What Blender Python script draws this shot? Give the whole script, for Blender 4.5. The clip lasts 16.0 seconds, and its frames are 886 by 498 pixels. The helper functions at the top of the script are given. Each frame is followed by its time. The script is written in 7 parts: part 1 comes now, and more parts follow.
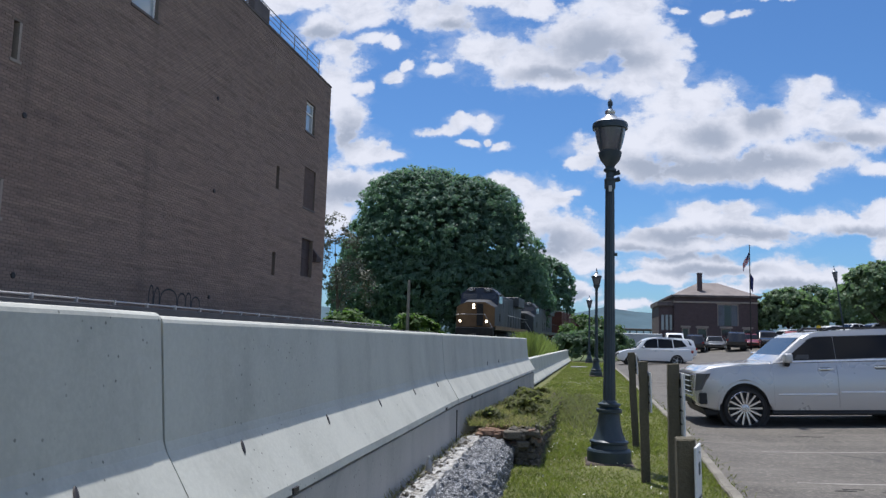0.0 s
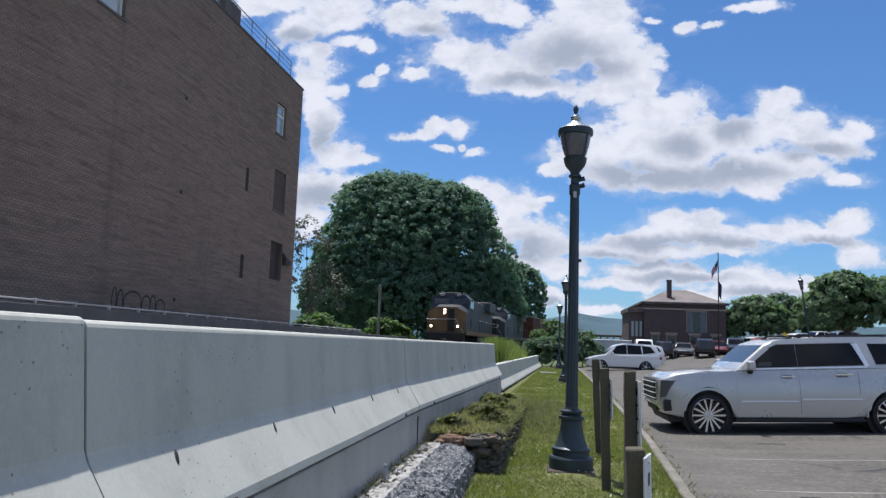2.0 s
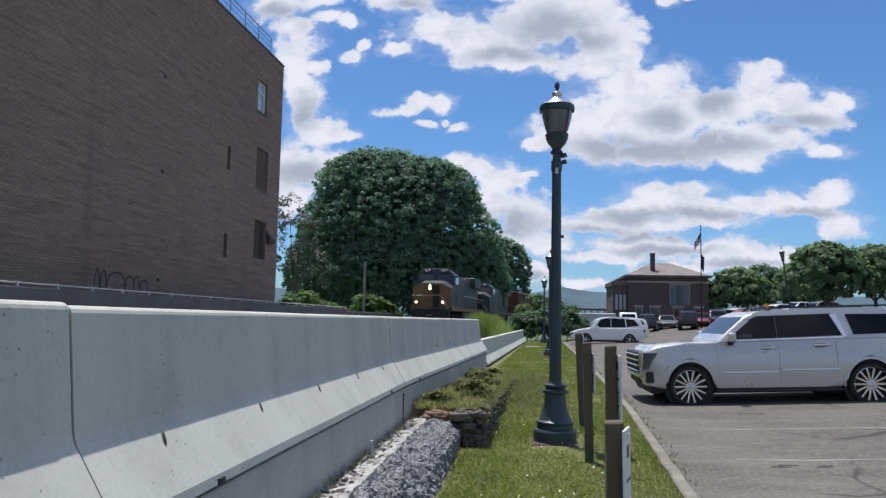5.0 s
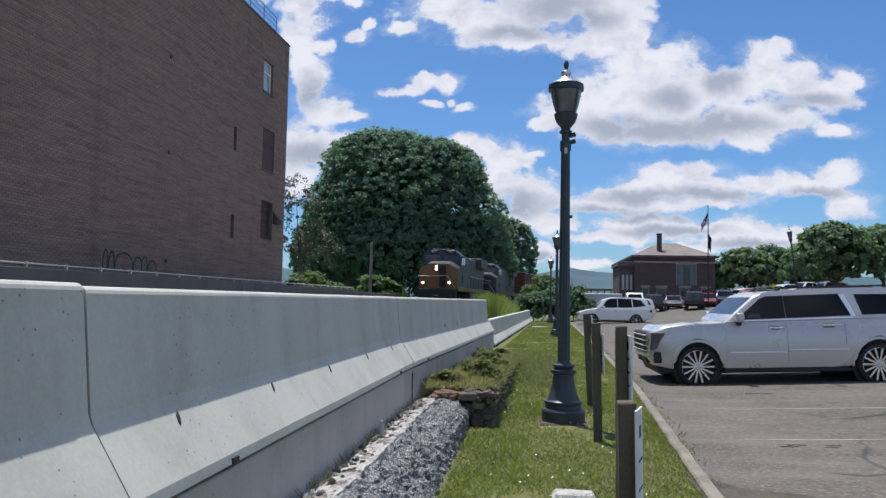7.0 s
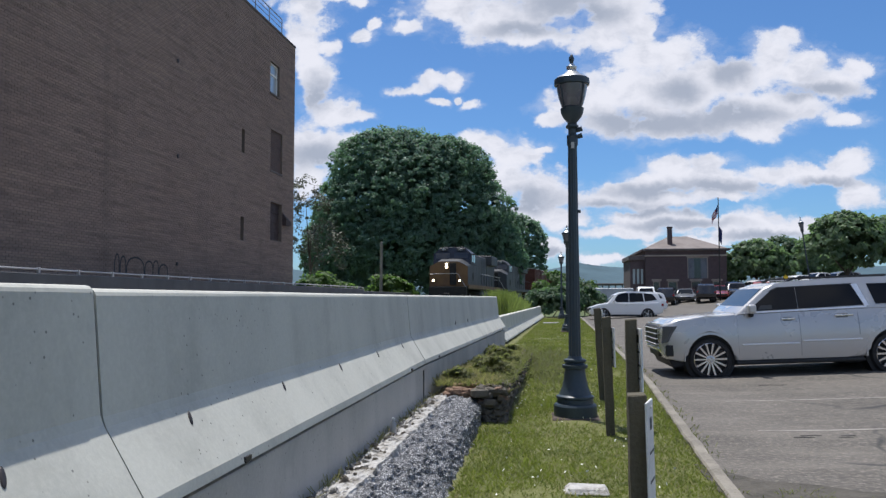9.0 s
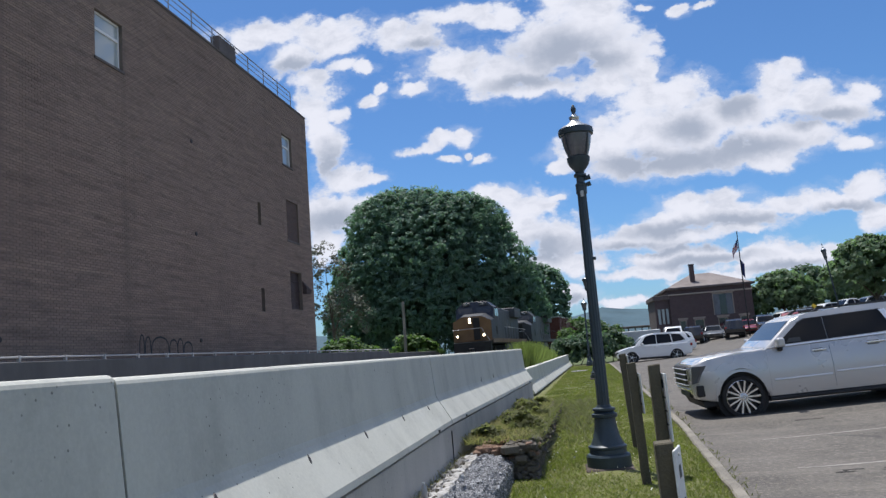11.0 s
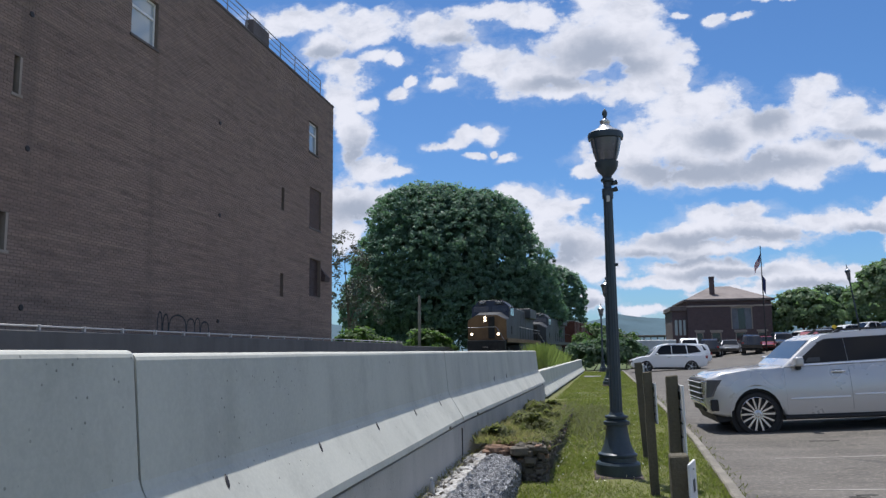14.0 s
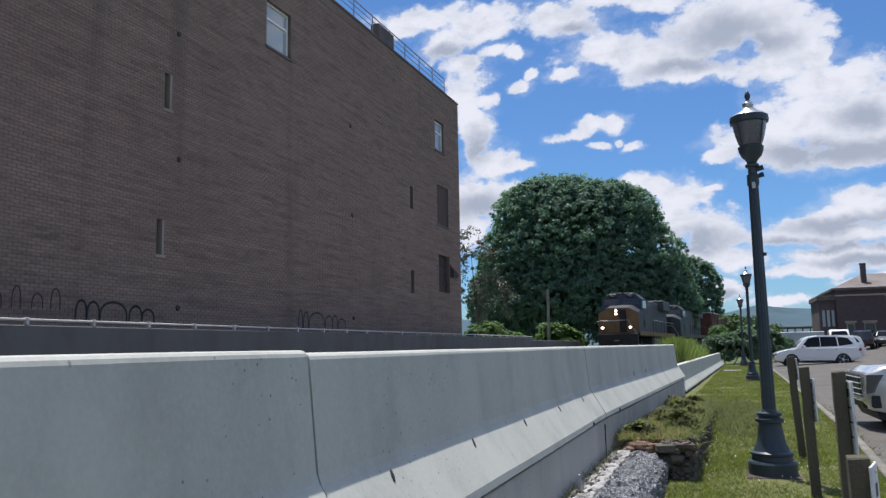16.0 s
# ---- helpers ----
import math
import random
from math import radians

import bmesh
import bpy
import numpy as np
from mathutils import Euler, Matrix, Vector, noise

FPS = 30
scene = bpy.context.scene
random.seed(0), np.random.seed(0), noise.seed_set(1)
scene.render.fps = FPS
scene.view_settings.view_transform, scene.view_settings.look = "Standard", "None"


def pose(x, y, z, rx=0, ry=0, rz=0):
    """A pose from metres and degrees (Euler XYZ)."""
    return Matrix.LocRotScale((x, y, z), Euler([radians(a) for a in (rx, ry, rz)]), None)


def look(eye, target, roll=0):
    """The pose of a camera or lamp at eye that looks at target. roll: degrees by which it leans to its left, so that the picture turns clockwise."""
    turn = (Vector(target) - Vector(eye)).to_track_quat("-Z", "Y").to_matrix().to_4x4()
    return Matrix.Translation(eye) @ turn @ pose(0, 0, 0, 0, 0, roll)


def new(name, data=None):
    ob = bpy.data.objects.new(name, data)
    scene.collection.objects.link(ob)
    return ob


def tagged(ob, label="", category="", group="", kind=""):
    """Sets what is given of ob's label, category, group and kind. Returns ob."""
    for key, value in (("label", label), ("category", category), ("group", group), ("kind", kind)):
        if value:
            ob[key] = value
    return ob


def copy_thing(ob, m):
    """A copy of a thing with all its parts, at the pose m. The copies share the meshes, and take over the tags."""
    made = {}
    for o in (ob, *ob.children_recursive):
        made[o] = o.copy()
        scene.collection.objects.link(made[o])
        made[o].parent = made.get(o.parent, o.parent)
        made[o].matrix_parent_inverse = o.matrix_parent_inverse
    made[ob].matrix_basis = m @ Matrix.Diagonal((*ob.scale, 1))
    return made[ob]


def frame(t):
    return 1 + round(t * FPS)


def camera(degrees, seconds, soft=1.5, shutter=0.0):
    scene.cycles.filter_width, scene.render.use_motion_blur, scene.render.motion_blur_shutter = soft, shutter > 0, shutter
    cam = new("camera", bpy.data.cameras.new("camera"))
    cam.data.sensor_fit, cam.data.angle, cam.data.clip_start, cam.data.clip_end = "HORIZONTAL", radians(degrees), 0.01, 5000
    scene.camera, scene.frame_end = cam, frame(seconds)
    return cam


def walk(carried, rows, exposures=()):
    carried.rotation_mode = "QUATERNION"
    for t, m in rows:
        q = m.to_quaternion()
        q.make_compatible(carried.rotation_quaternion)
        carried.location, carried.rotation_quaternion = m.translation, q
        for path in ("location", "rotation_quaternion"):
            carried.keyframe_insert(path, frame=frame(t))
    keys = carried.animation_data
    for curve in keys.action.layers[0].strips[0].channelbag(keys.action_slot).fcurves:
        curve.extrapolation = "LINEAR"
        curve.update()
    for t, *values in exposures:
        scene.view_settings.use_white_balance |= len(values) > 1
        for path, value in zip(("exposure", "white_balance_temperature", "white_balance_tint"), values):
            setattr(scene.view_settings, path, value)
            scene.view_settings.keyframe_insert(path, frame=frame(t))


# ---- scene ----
cam = camera(59.5, 16.0, soft=1.4)
PATH = [
    (0, (-0.278, 0.063, 1.429), (-0.606, 2.023, 1.657), 1.6),
    (0.5, (-0.283, 0.07, 1.427), (-0.586, 2.034, 1.656), 1.6),
    (1, (-0.27, 0.068, 1.435), (-0.548, 2.035, 1.669), 1.7),
    (1.5, (-0.231, 0.083, 1.448), (-0.49, 2.052, 1.684), 2.0),
    (2, (-0.175, 0.172, 1.442), (-0.435, 2.14, 1.684), 2.0),
    (2.5, (-0.181, 0.145, 1.444), (-0.488, 2.106, 1.691), 1.9),
    (3, (-0.205, 0.095, 1.464), (-0.506, 2.057, 1.704), 1.7),
    (3.5, (-0.156, 0.109, 1.467), (-0.439, 2.078, 1.678), 1.2),
    (4, (-0.141, 0.117, 1.465), (-0.382, 2.091, 1.677), 1.0),
    (6.5, (-0.182, 0.139, 1.45), (-0.396, 2.123, 1.58), 1.1),
    (7, (-0.184, 0.138, 1.457), (-0.419, 2.12, 1.588), 1.1),
    (7.5, (-0.183, 0.152, 1.449), (-0.434, 2.132, 1.573), 1.1),
    (8, (-0.176, 0.133, 1.445), (-0.433, 2.113, 1.569), 1.1),
    (10.5, (-0.142, 0.134, 1.464), (-0.428, 2.109, 1.599), -3.6),
    (11, (-0.118, 0.099, 1.471), (-0.422, 2.057, 1.742), -4.4),
    (11.5, (-0.101, 0.107, 1.466), (-0.434, 2.056, 1.764), -4.3),
    (12, (-0.097, 0.116, 1.471), (-0.442, 2.064, 1.768), -3.5),
    (12.5, (-0.098, 0.128, 1.47), (-0.44, 2.076, 1.762), -2.1),
    (13, (-0.114, 0.112, 1.475), (-0.453, 2.064, 1.747), -0.9),
    (13.5, (-0.129, 0.111, 1.47), (-0.471, 2.063, 1.74), -0.5),
    (14, (-0.148, 0.119, 1.475), (-0.502, 2.07, 1.738), -0.6),
    (14.5, (-0.159, 0.119, 1.477), (-0.542, 2.065, 1.736), -0.6),
    (15, (-0.181, 0.094, 1.488), (-0.625, 2.028, 1.739), -0.8),
    (15.5, (-0.209, 0.073, 1.491), (-0.73, 1.987, 1.745), -1.0),
    (16, (-0.266, 0.072, 1.492), (-0.931, 1.94, 1.745), -1.0),
]
walk(cam, [(t, look(eye, target, roll)) for t, eye, target, roll in PATH], exposures=[(0, 0.04, 6090, 11), (3, 0.07, 6170, 11), (6.5, 0.06, 6270, 11), (8, 0.06, 6270, 11), (11, 0.08, 6220, 11), (13, 0.05, 6180, 11), (16, 0.07, 6220, 11)])

# ---- world and sun ----
SUN_FROM = Vector((-0.148, 0.24, 1.0)).normalized()
sun = new("sun", bpy.data.lights.new("sun", "SUN"))
sun.data.energy, sun.data.angle, sun.data.color = 4.9, radians(0.53), (1.0, 0.955, 0.89)
sun.matrix_world = look((0, 0, 60), Vector((0, 0, 60)) - SUN_FROM)

# clouds: centre and half size on the sky, as slopes right of and above the road's far end
HIGH_CLOUDS = [(-.393, .469, .072, .021), (.031, .467, .030, .023), (-.112, .456, .054, .012), (-.290, .453, .063, .024), (-.040, .447, .026, .020),
          (.075, .445, .030, .025), (-.201, .443, .031, .020), (.263, .443, .036, .007), (-.070, .439, .027, .011), (-.170, .430, .037, .023),
          (.133, .430, .012, .004), (-.342, .428, .036, .021), (.179, .421, .013, .007), (.211, .421, .017, .004), (.057, .419, .052, .046),
          (-.276, .407, .028, .011), (-.250, .401, .016, .009), (-.316, .398, .027, .013), (.010, .393, .067, .046), (-.110, .384, .064, .023),
          (.094, .375, .046, .038), (-.050, .367, .068, .030), (-.226, .365, .011, .008)]
UPPER_CLOUDS = [(-.182, .362, .018, .011), (-.318, .353, .028, .039), (-.241, .349, .017, .010), (.122, .348, .029, .022), (-.005, .343, .045, .015),
          (-.289, .337, .016, .011), (.076, .333, .038, .018), (.301, .325, .016, .013), (.168, .313, .036, .023), (.126, .310, .045, .025),
          (.284, .300, .026, .031), (-.303, .297, .023, .034), (-.150, .287, .020, .011), (-.117, .287, .015, .011), (.317, .281, .035, .030),
          (.383, .280, .021, .015), (-.175, .277, .026, .008), (.310, .270, .008, .006), (.111, .269, .061, .033), (.229, .268, .064, .031),
          (.174, .264, .072, .042), (-.108, .263, .008, .005), (.349, .263, .039, .021)]
MIDDLE_CLOUDS = [(-.134, .258, .014, .006), (-.092, .255, .011, .007), (-.281, .249, .034, .020), (.047, .247, .044, .018), (-.247, .244, .024, .008),
          (.283, .242, .063, .027), (.011, .230, .019, .009), (.208, .224, .064, .019), (.083, .221, .044, .015), (.374, .218, .026, .009),
          (.146, .213, .057, .014), (.269, .209, .028, .013), (-.306, .206, .051, .034), (-.076, .206, .037, .012), (-.003, .195, .018, .005),
          (-.039, .184, .032, .025), (.207, .168, .028, .013), (.375, .167, .028, .015), (.159, .166, .031, .013), (-.312, .164, .031, .023),
          (.281, .155, .049, .013), (-.053, .154, .034, .028), (.339, .151, .041, .010)]
LOW_CLOUDS = [(.146, .149, .043, .013), (.207, .145, .071, .017), (.104, .140, .043, .011), (-.006, .136, .042, .025), (.384, .129, .025, .018),
          (.213, .127, .042, .007), (.076, .126, .043, .013), (.132, .123, .064, .013), (-.031, .106, .048, .019), (.020, .103, .036, .014),
          (.132, .099, .078, .013), (.259, .093, .032, .018), (.206, .092, .042, .010), (.299, .083, .041, .014), (.097, .083, .064, .009),
          (.233, .078, .042, .010), (.331, .073, .041, .007), (.179, .067, .049, .007), (.006, .062, .026, .012), (.066, .048, .043, .006)]
# thick, shaded undersides of the same clouds
UNDERSIDES = [(.024, .385, .056, .024), (.068, .364, .037, .016), (-.027, .351, .052, .010), (.153, .221, .086, .016), (.097, .228, .051, .013),
          (.235, .227, .064, .013), (.167, .265, .029, .016), (.236, .282, .021, .019), (.336, .254, .042, .010), (.139, .137, .057, .009),
          (.214, .136, .063, .007), (.083, .118, .050, .007), (.166, .091, .063, .007), (.272, .075, .048, .006), (-.024, .125, .044, .015),
          (-.298, .195, .038, .017), (-.302, .277, .019, .020), (.006, .056, .019, .005), (-.341, .415, .032, .011), (-.158, .422, .028, .008),
          (.145, .109, .078, .006), (.346, .144, .041, .006)]


class Nodes:
    """Short hand for a node tree."""

    def __init__(self, tree):
        self.tree = tree

    def add(self, kind, ins=(), operation=None, use_clamp=False, interpolation_type=None, feature=None):
        n = self.tree.nodes.new(kind)
        if operation:
            n.operation = operation
        if use_clamp:
            n.use_clamp = True
        if interpolation_type:
            n.interpolation_type = interpolation_type
        if feature:
            n.feature = feature
        for k, v in dict(ins).items():
            self.put(n.inputs[k], v)
        return n

    def put(self, socket, v):
        if isinstance(v, bpy.types.NodeSocket):
            self.tree.links.new(v, socket)
        else:
            socket.default_value = v

    def math(self, op, a, b=0.0, c=0.0, clamp=False):
        return self.add("ShaderNodeMath", {0: a, 1: b, 2: c}, operation=op, use_clamp=clamp).outputs[0]

    def vec(self, op, a, b=(0, 0, 0), c=(0, 0, 0)):
        n = self.add("ShaderNodeVectorMath", {0: a, 1: b, 2: c}, operation=op)
        return n.outputs["Value"] if op == "LENGTH" else n.outputs["Vector"]

    def ramp(self, v, lo, hi, a=0.0, b=1.0):
        return self.add("ShaderNodeMapRange", {0: v, 1: lo, 2: hi, 3: a, 4: b}, interpolation_type="SMOOTHSTEP").outputs[0]

    def noise(self, vec, scale, detail=4.0, rough=0.55):
        return self.add("ShaderNodeTexNoise", {"Vector": vec, "Scale": scale, "Detail": detail, "Roughness": rough}).outputs[0]

    def mix(self, f, a, b, blend="MIX"):
        n = self.add("ShaderNodeMix")
        n.data_type, n.blend_type = "RGBA", blend
        for i, v in ((0, f), (6, a), (7, b)):
            self.put(n.inputs[i], v if not isinstance(v, tuple) or len(v) == 4 else (*v, 1))
        return n.outputs[2]


world = bpy.data.worlds.new("world")
scene.world = world
world.use_nodes = True
W = Nodes(world.node_tree)
back = world.node_tree.nodes["Background"]
sky_node = W.add("ShaderNodeTexSky")
sky_node.sky_type, sky_node.sun_disc, sky_node.altitude = "NISHITA", False, 100
sky_node.air_density, sky_node.dust_density, sky_node.ozone_density = 1.0, 0.6, 2.5
sky_node.sun_elevation, sky_node.sun_rotation = math.asin(SUN_FROM.z), math.atan2(SUN_FROM.x, SUN_FROM.y)
sky = sky_node.outputs[0]
ray = W.add("ShaderNodeTexCoord").outputs["Generated"]
xyz = W.add("ShaderNodeSeparateXYZ", {0: ray})
ahead = W.math("MAXIMUM", W.math("ABSOLUTE", xyz.outputs[1]), 0.12)
flat = W.add("ShaderNodeCombineXYZ", {0: W.math("DIVIDE", xyz.outputs[0], ahead), 1: W.math("DIVIDE", xyz.outputs[2], ahead), 2: 0.0}).outputs[0]


def masses(rows, p, soft):
    """How far inside the nearest of the rounded masses: 1 in the middle, 0 at the rim."""
    least = None
    for u, v, a, b in rows:
        d = W.vec("LENGTH", W.vec("MULTIPLY_ADD", p, (1 / a, 1 / b, 0), (-u / a, -v / b, 0)))
        least = d if least is None else W.add("ShaderNodeMath", {0: least, 1: d, 2: soft}, operation="SMOOTH_MIN").outputs[0]
    return W.math("SUBTRACT", 1.0, least)


wob = W.add("ShaderNodeTexNoise", {"Vector": flat, "Scale": 15.0, "Detail": 6.0, "Roughness": 0.6}).outputs["Color"]
bent = W.vec("MULTIPLY_ADD", W.vec("SUBTRACT", wob, (0.5, 0.5, 0.5)), (0.05, 0.04, 0), flat)
inside = masses(HIGH_CLOUDS + UPPER_CLOUDS + MIDDLE_CLOUDS + LOW_CLOUDS, bent, 0.25)
# beyond the shaped clouds, loose ones all round
loose = W.math("MULTIPLY_ADD", W.noise(flat, 3.4, 5, 0.5), 3.2, -1.55)
away = W.math("MAXIMUM", W.ramp(W.vec("LENGTH", W.vec("MULTIPLY", flat, (1.5, 1.2, 0))), 0.9, 1.15), W.ramp(xyz.outputs[1], 0.15, 0.0))
body = W.math("ADD", W.math("MULTIPLY", loose, away), W.math("MULTIPLY", W.math("MULTIPLY_ADD", inside, 1.0, 0.27), W.math("SUBTRACT", 1.0, away)))
# billows along the rims: puffs of two sizes and finer shreds
puff = W.add("ShaderNodeTexVoronoi", {"Vector": bent, "Scale": 34.0, "Smoothness": 0.6}, feature="SMOOTH_F1").outputs["Distance"]
shred = W.noise(W.vec("MULTIPLY", flat, (1, 1.3, 1)), 26.0, 9, 0.64)
wisp = W.noise(W.vec("MULTIPLY", flat, (0.8, 1.3, 1)), 70.0, 6, 0.6)
fine = W.math("ADD", W.math("MULTIPLY_ADD", puff, -0.8, 0.34), W.math("ADD", W.math("MULTIPLY_ADD", shred, 1.5, -0.75), W.math("MULTIPLY_ADD", wisp, 0.7, -0.35)))
here = W.math("ADD", body, fine)
veil = W.math("ADD", body, W.math("MULTIPLY_ADD", W.noise(W.vec("MULTIPLY", bent, (1, 1.6, 1)), 12.0, 8, 0.7), 4.0, -2.2))
cover = W.math("MAXIMUM", W.ramp(here, -0.12, 0.42), W.ramp(veil, -0.6, 0.7, 0.0, 0.4))
under = W.ramp(W.math("ADD", masses(UNDERSIDES, bent, 0.6), W.math("MULTIPLY_ADD", shred, 1.3, -0.65)), -0.9, 0.75)
folds = W.math("MULTIPLY", W.ramp(W.noise(W.vec("MULTIPLY", bent, (1, 1.5, 1)), 17.0, 8, 0.62), 0.42, 0.72, 0.0, 0.5), W.ramp(here, 0.05, 0.7))
thick = W.math("MAXIMUM", W.math("MULTIPLY", under, W.ramp(here, 0.0, 0.55)), folds)
white = W.mix(W.ramp(here, 0.0, 0.7), (6.4, 6.8, 7.8), (8.0, 8.0, 8.5))
grey = W.mix(thick, white, (3.9, 4.3, 5.15))
soft = W.math("MULTIPLY", cover, W.ramp(xyz.outputs[2], -0.01, 0.03))
blue = W.mix(1.0, sky, (0.6, 0.87, 1.14), "MULTIPLY")
W.put(back.inputs[0], W.mix(soft, blue, grey))
back.inputs[1].default_value = 0.1

# ---- materials ----
MATS = {}


def mat(name, base, rough=0.7, metal=0.0, spots=0.25, size=1.5, grain=60.0, bump=0.3, dark=None, coat=0.0, random_tint=0.0, streak=0.0):
    """A surface with variation at two scales, grain and fine relief; size in metres of the large stains."""
    if name in MATS:
        return MATS[name]
    m = MATS[name] = bpy.data.materials.new(name)
    m.use_nodes = True
    N = Nodes(m.node_tree)
    bsdf = m.node_tree.nodes["Principled BSDF"]
    where = N.add("ShaderNodeTexCoord").outputs["Object"]
    if streak:
        where_s = N.vec("MULTIPLY", where, (1, 1, streak))
    else:
        where_s = where
    large = N.noise(where_s, 1 / size, 5, 0.6)
    small = N.noise(where, grain, 4, 0.65)
    dark = dark or tuple(c * 0.55 for c in base)
    c = N.mix(N.ramp(large, 0.38, 0.72, 0.0, spots * 2), base, dark)
    c = N.mix(N.ramp(small, 0.3, 0.75, 0.0, spots), c, tuple(min(1, c2 * 1.35 + 0.01) for c2 in base))
    if random_tint:
        rnd = N.add("ShaderNodeObjectInfo").outputs["Random"]
        c = N.mix(N.math("MULTIPLY", rnd, random_tint), c, dark)
    N.put(bsdf.inputs["Base Color"], c)
    N.put(bsdf.inputs["Roughness"], N.ramp(large, 0.2, 0.8, max(0.03, rough - 0.1), min(1, rough + 0.1)))
    bsdf.inputs["Metallic"].default_value = metal
    bsdf.inputs["Coat Weight"].default_value = coat
    bsdf.inputs["Coat Roughness"].default_value = 0.05
    if bump:
        b = N.add("ShaderNodeBump", {"Strength": bump, "Distance": 0.01, "Height": N.math("ADD", small, N.math("MULTIPLY", large, 0.5))})
        N.put(bsdf.inputs["Normal"], b.outputs[0])
    return m


def leafy(m, share=0.35):
    """Lets light through a leaf."""
    N = Nodes(m.node_tree)
    bsdf, out = m.node_tree.nodes["Principled BSDF"], m.node_tree.nodes["Material Output"]
    colour = bsdf.inputs["Base Color"].links[0].from_socket
    thin = N.add("ShaderNodeBsdfTranslucent", {0: N.mix(1.0, colour, (1.3, 1.5, 0.95), "MULTIPLY")}).outputs[0]
    both = N.add("ShaderNodeMixShader", {0: share, 1: bsdf.outputs[0], 2: thin}).outputs[0]
    N.put(out.inputs[0], both)
    return m


def glass(name, tint=(0.02, 0.025, 0.03), rough=0.04, coat=0.6):
    if name in MATS:
        return MATS[name]
    m = MATS[name] = bpy.data.materials.new(name)
    m.use_nodes = True
    b = m.node_tree.nodes["Principled BSDF"]
    b.inputs["Base Color"].default_value = (*tint, 1)
    b.inputs["Roughness"].default_value = rough
    b.inputs["IOR"].default_value = 1.5 if coat else 1.33
    b.inputs["Coat Weight"].default_value = coat
    return m


def lit(name, colour, strength):
    m = MATS[name] = bpy.data.materials.new(name)
    m.use_nodes = True
    b = m.node_tree.nodes["Principled BSDF"]
    b.inputs["Base Color"].default_value = (*colour, 1)
    b.inputs["Emission Color"].default_value = (*colour, 1)
    b.inputs["Emission Strength"].default_value = strength
    return m


def brick_mat(name, a, b, mortar, w=0.215, h=0.075, gap=0.011, axes=(1, 2), stain=0.5):
    m = MATS[name] = bpy.data.materials.new(name)
    m.use_nodes = True
    N = Nodes(m.node_tree)
    bsdf = m.node_tree.nodes["Principled BSDF"]
    where = N.add("ShaderNodeTexCoord").outputs["Object"]
    s = N.add("ShaderNodeSeparateXYZ", {0: where})
    p = N.add("ShaderNodeCombineXYZ", {0: s.outputs[axes[0]], 1: s.outputs[axes[1]]}).outputs[0]
    p = N.vec("MULTIPLY_ADD", N.vec("SUBTRACT", N.add("ShaderNodeTexNoise", {"Vector": where, "Scale": 3.0}).outputs["Color"], (0.5, 0.5, 0.5)), (0.02, 0.02, 0), p)
    t = N.add("ShaderNodeTexBrick", {"Vector": p, "Color1": (*a, 1), "Color2": (*b, 1), "Mortar": (*mortar, 1), "Scale": 1.0, "Mortar Size": gap,
                                     "Mortar Smooth": 0.2, "Bias": -0.1, "Brick Width": w, "Row Height": h})
    large = N.noise(where, 0.16, 6, 0.65)
    mid = N.noise(N.vec("MULTIPLY", where, (1, 0.3, 3.2)), 1.5, 7, 0.72)
    low = N.ramp(N.noise(N.vec("MULTIPLY", where, (1, 0.45, 2.6)), 2.3, 6, 0.7), 0.5, 0.68, 0.0, 0.5)
    c = N.mix(N.ramp(large, 0.35, 0.7, 0.0, stain), t.outputs[0], tuple(x * 0.45 for x in a))
    c = N.mix(N.ramp(mid, 0.5, 0.78, 0.0, 0.55), c, tuple(min(1, x * 1.5 + 0.025) for x in b))
    c = N.mix(low, c, tuple(x * 0.5 for x in b))
    N.put(bsdf.inputs["Base Color"], c)
    bsdf.inputs["Roughness"].default_value = 0.9
    height = N.math("ADD", N.math("MULTIPLY", t.outputs["Fac"], -1.0), N.math("MULTIPLY", N.noise(where, 40, 3), 0.4))
    N.put(bsdf.inputs["Normal"], N.add("ShaderNodeBump", {"Strength": 0.6, "Distance": 0.012, "Height": height}).outputs[0])
    return m


def asphalt_mat():
    m = mat("asphalt", (0.093, 0.083, 0.07), 0.9, spots=0.7, size=1.5, grain=24, bump=1.0, dark=(0.06, 0.055, 0.048))
    N = Nodes(m.node_tree)
    bsdf = m.node_tree.nodes["Principled BSDF"]
    where = N.add("ShaderNodeTexCoord").outputs["Object"]
    was = bsdf.inputs["Base Color"].links[0].from_socket
    bent = N.vec("MULTIPLY_ADD", N.add("ShaderNodeTexNoise", {"Vector": where, "Scale": 0.9, "Detail": 4.0}).outputs["Color"], (0.9, 0.9, 0), where)
    cell = N.add("ShaderNodeTexVoronoi", {"Vector": bent, "Scale": 0.22}, feature="DISTANCE_TO_EDGE").outputs["Distance"]
    crack = N.math("MULTIPLY", N.ramp(cell, 0.012, 0.0), N.ramp(N.noise(where, 0.5, 2), 0.45, 0.6))
    speck = N.ramp(N.noise(where, 19, 6, 0.85), 0.5, 0.62, 0.0, 0.85)
    band = N.ramp(N.noise(N.vec("MULTIPLY", where, (0.12, 1.1, 1)), 1.6, 5, 0.65), 0.48, 0.7, 0.0, 0.5)
    c = N.mix(speck, N.mix(band, was, (0.165, 0.148, 0.124)), (0.225, 0.2, 0.168))
    N.put(bsdf.inputs["Base Color"], N.mix(crack, N.mix(N.ramp(N.noise(where, 11, 6, 0.85), 0.56, 0.64, 0.0, 0.6), c, (0.05, 0.046, 0.04)), (0.035, 0.035, 0.033)))
    return m


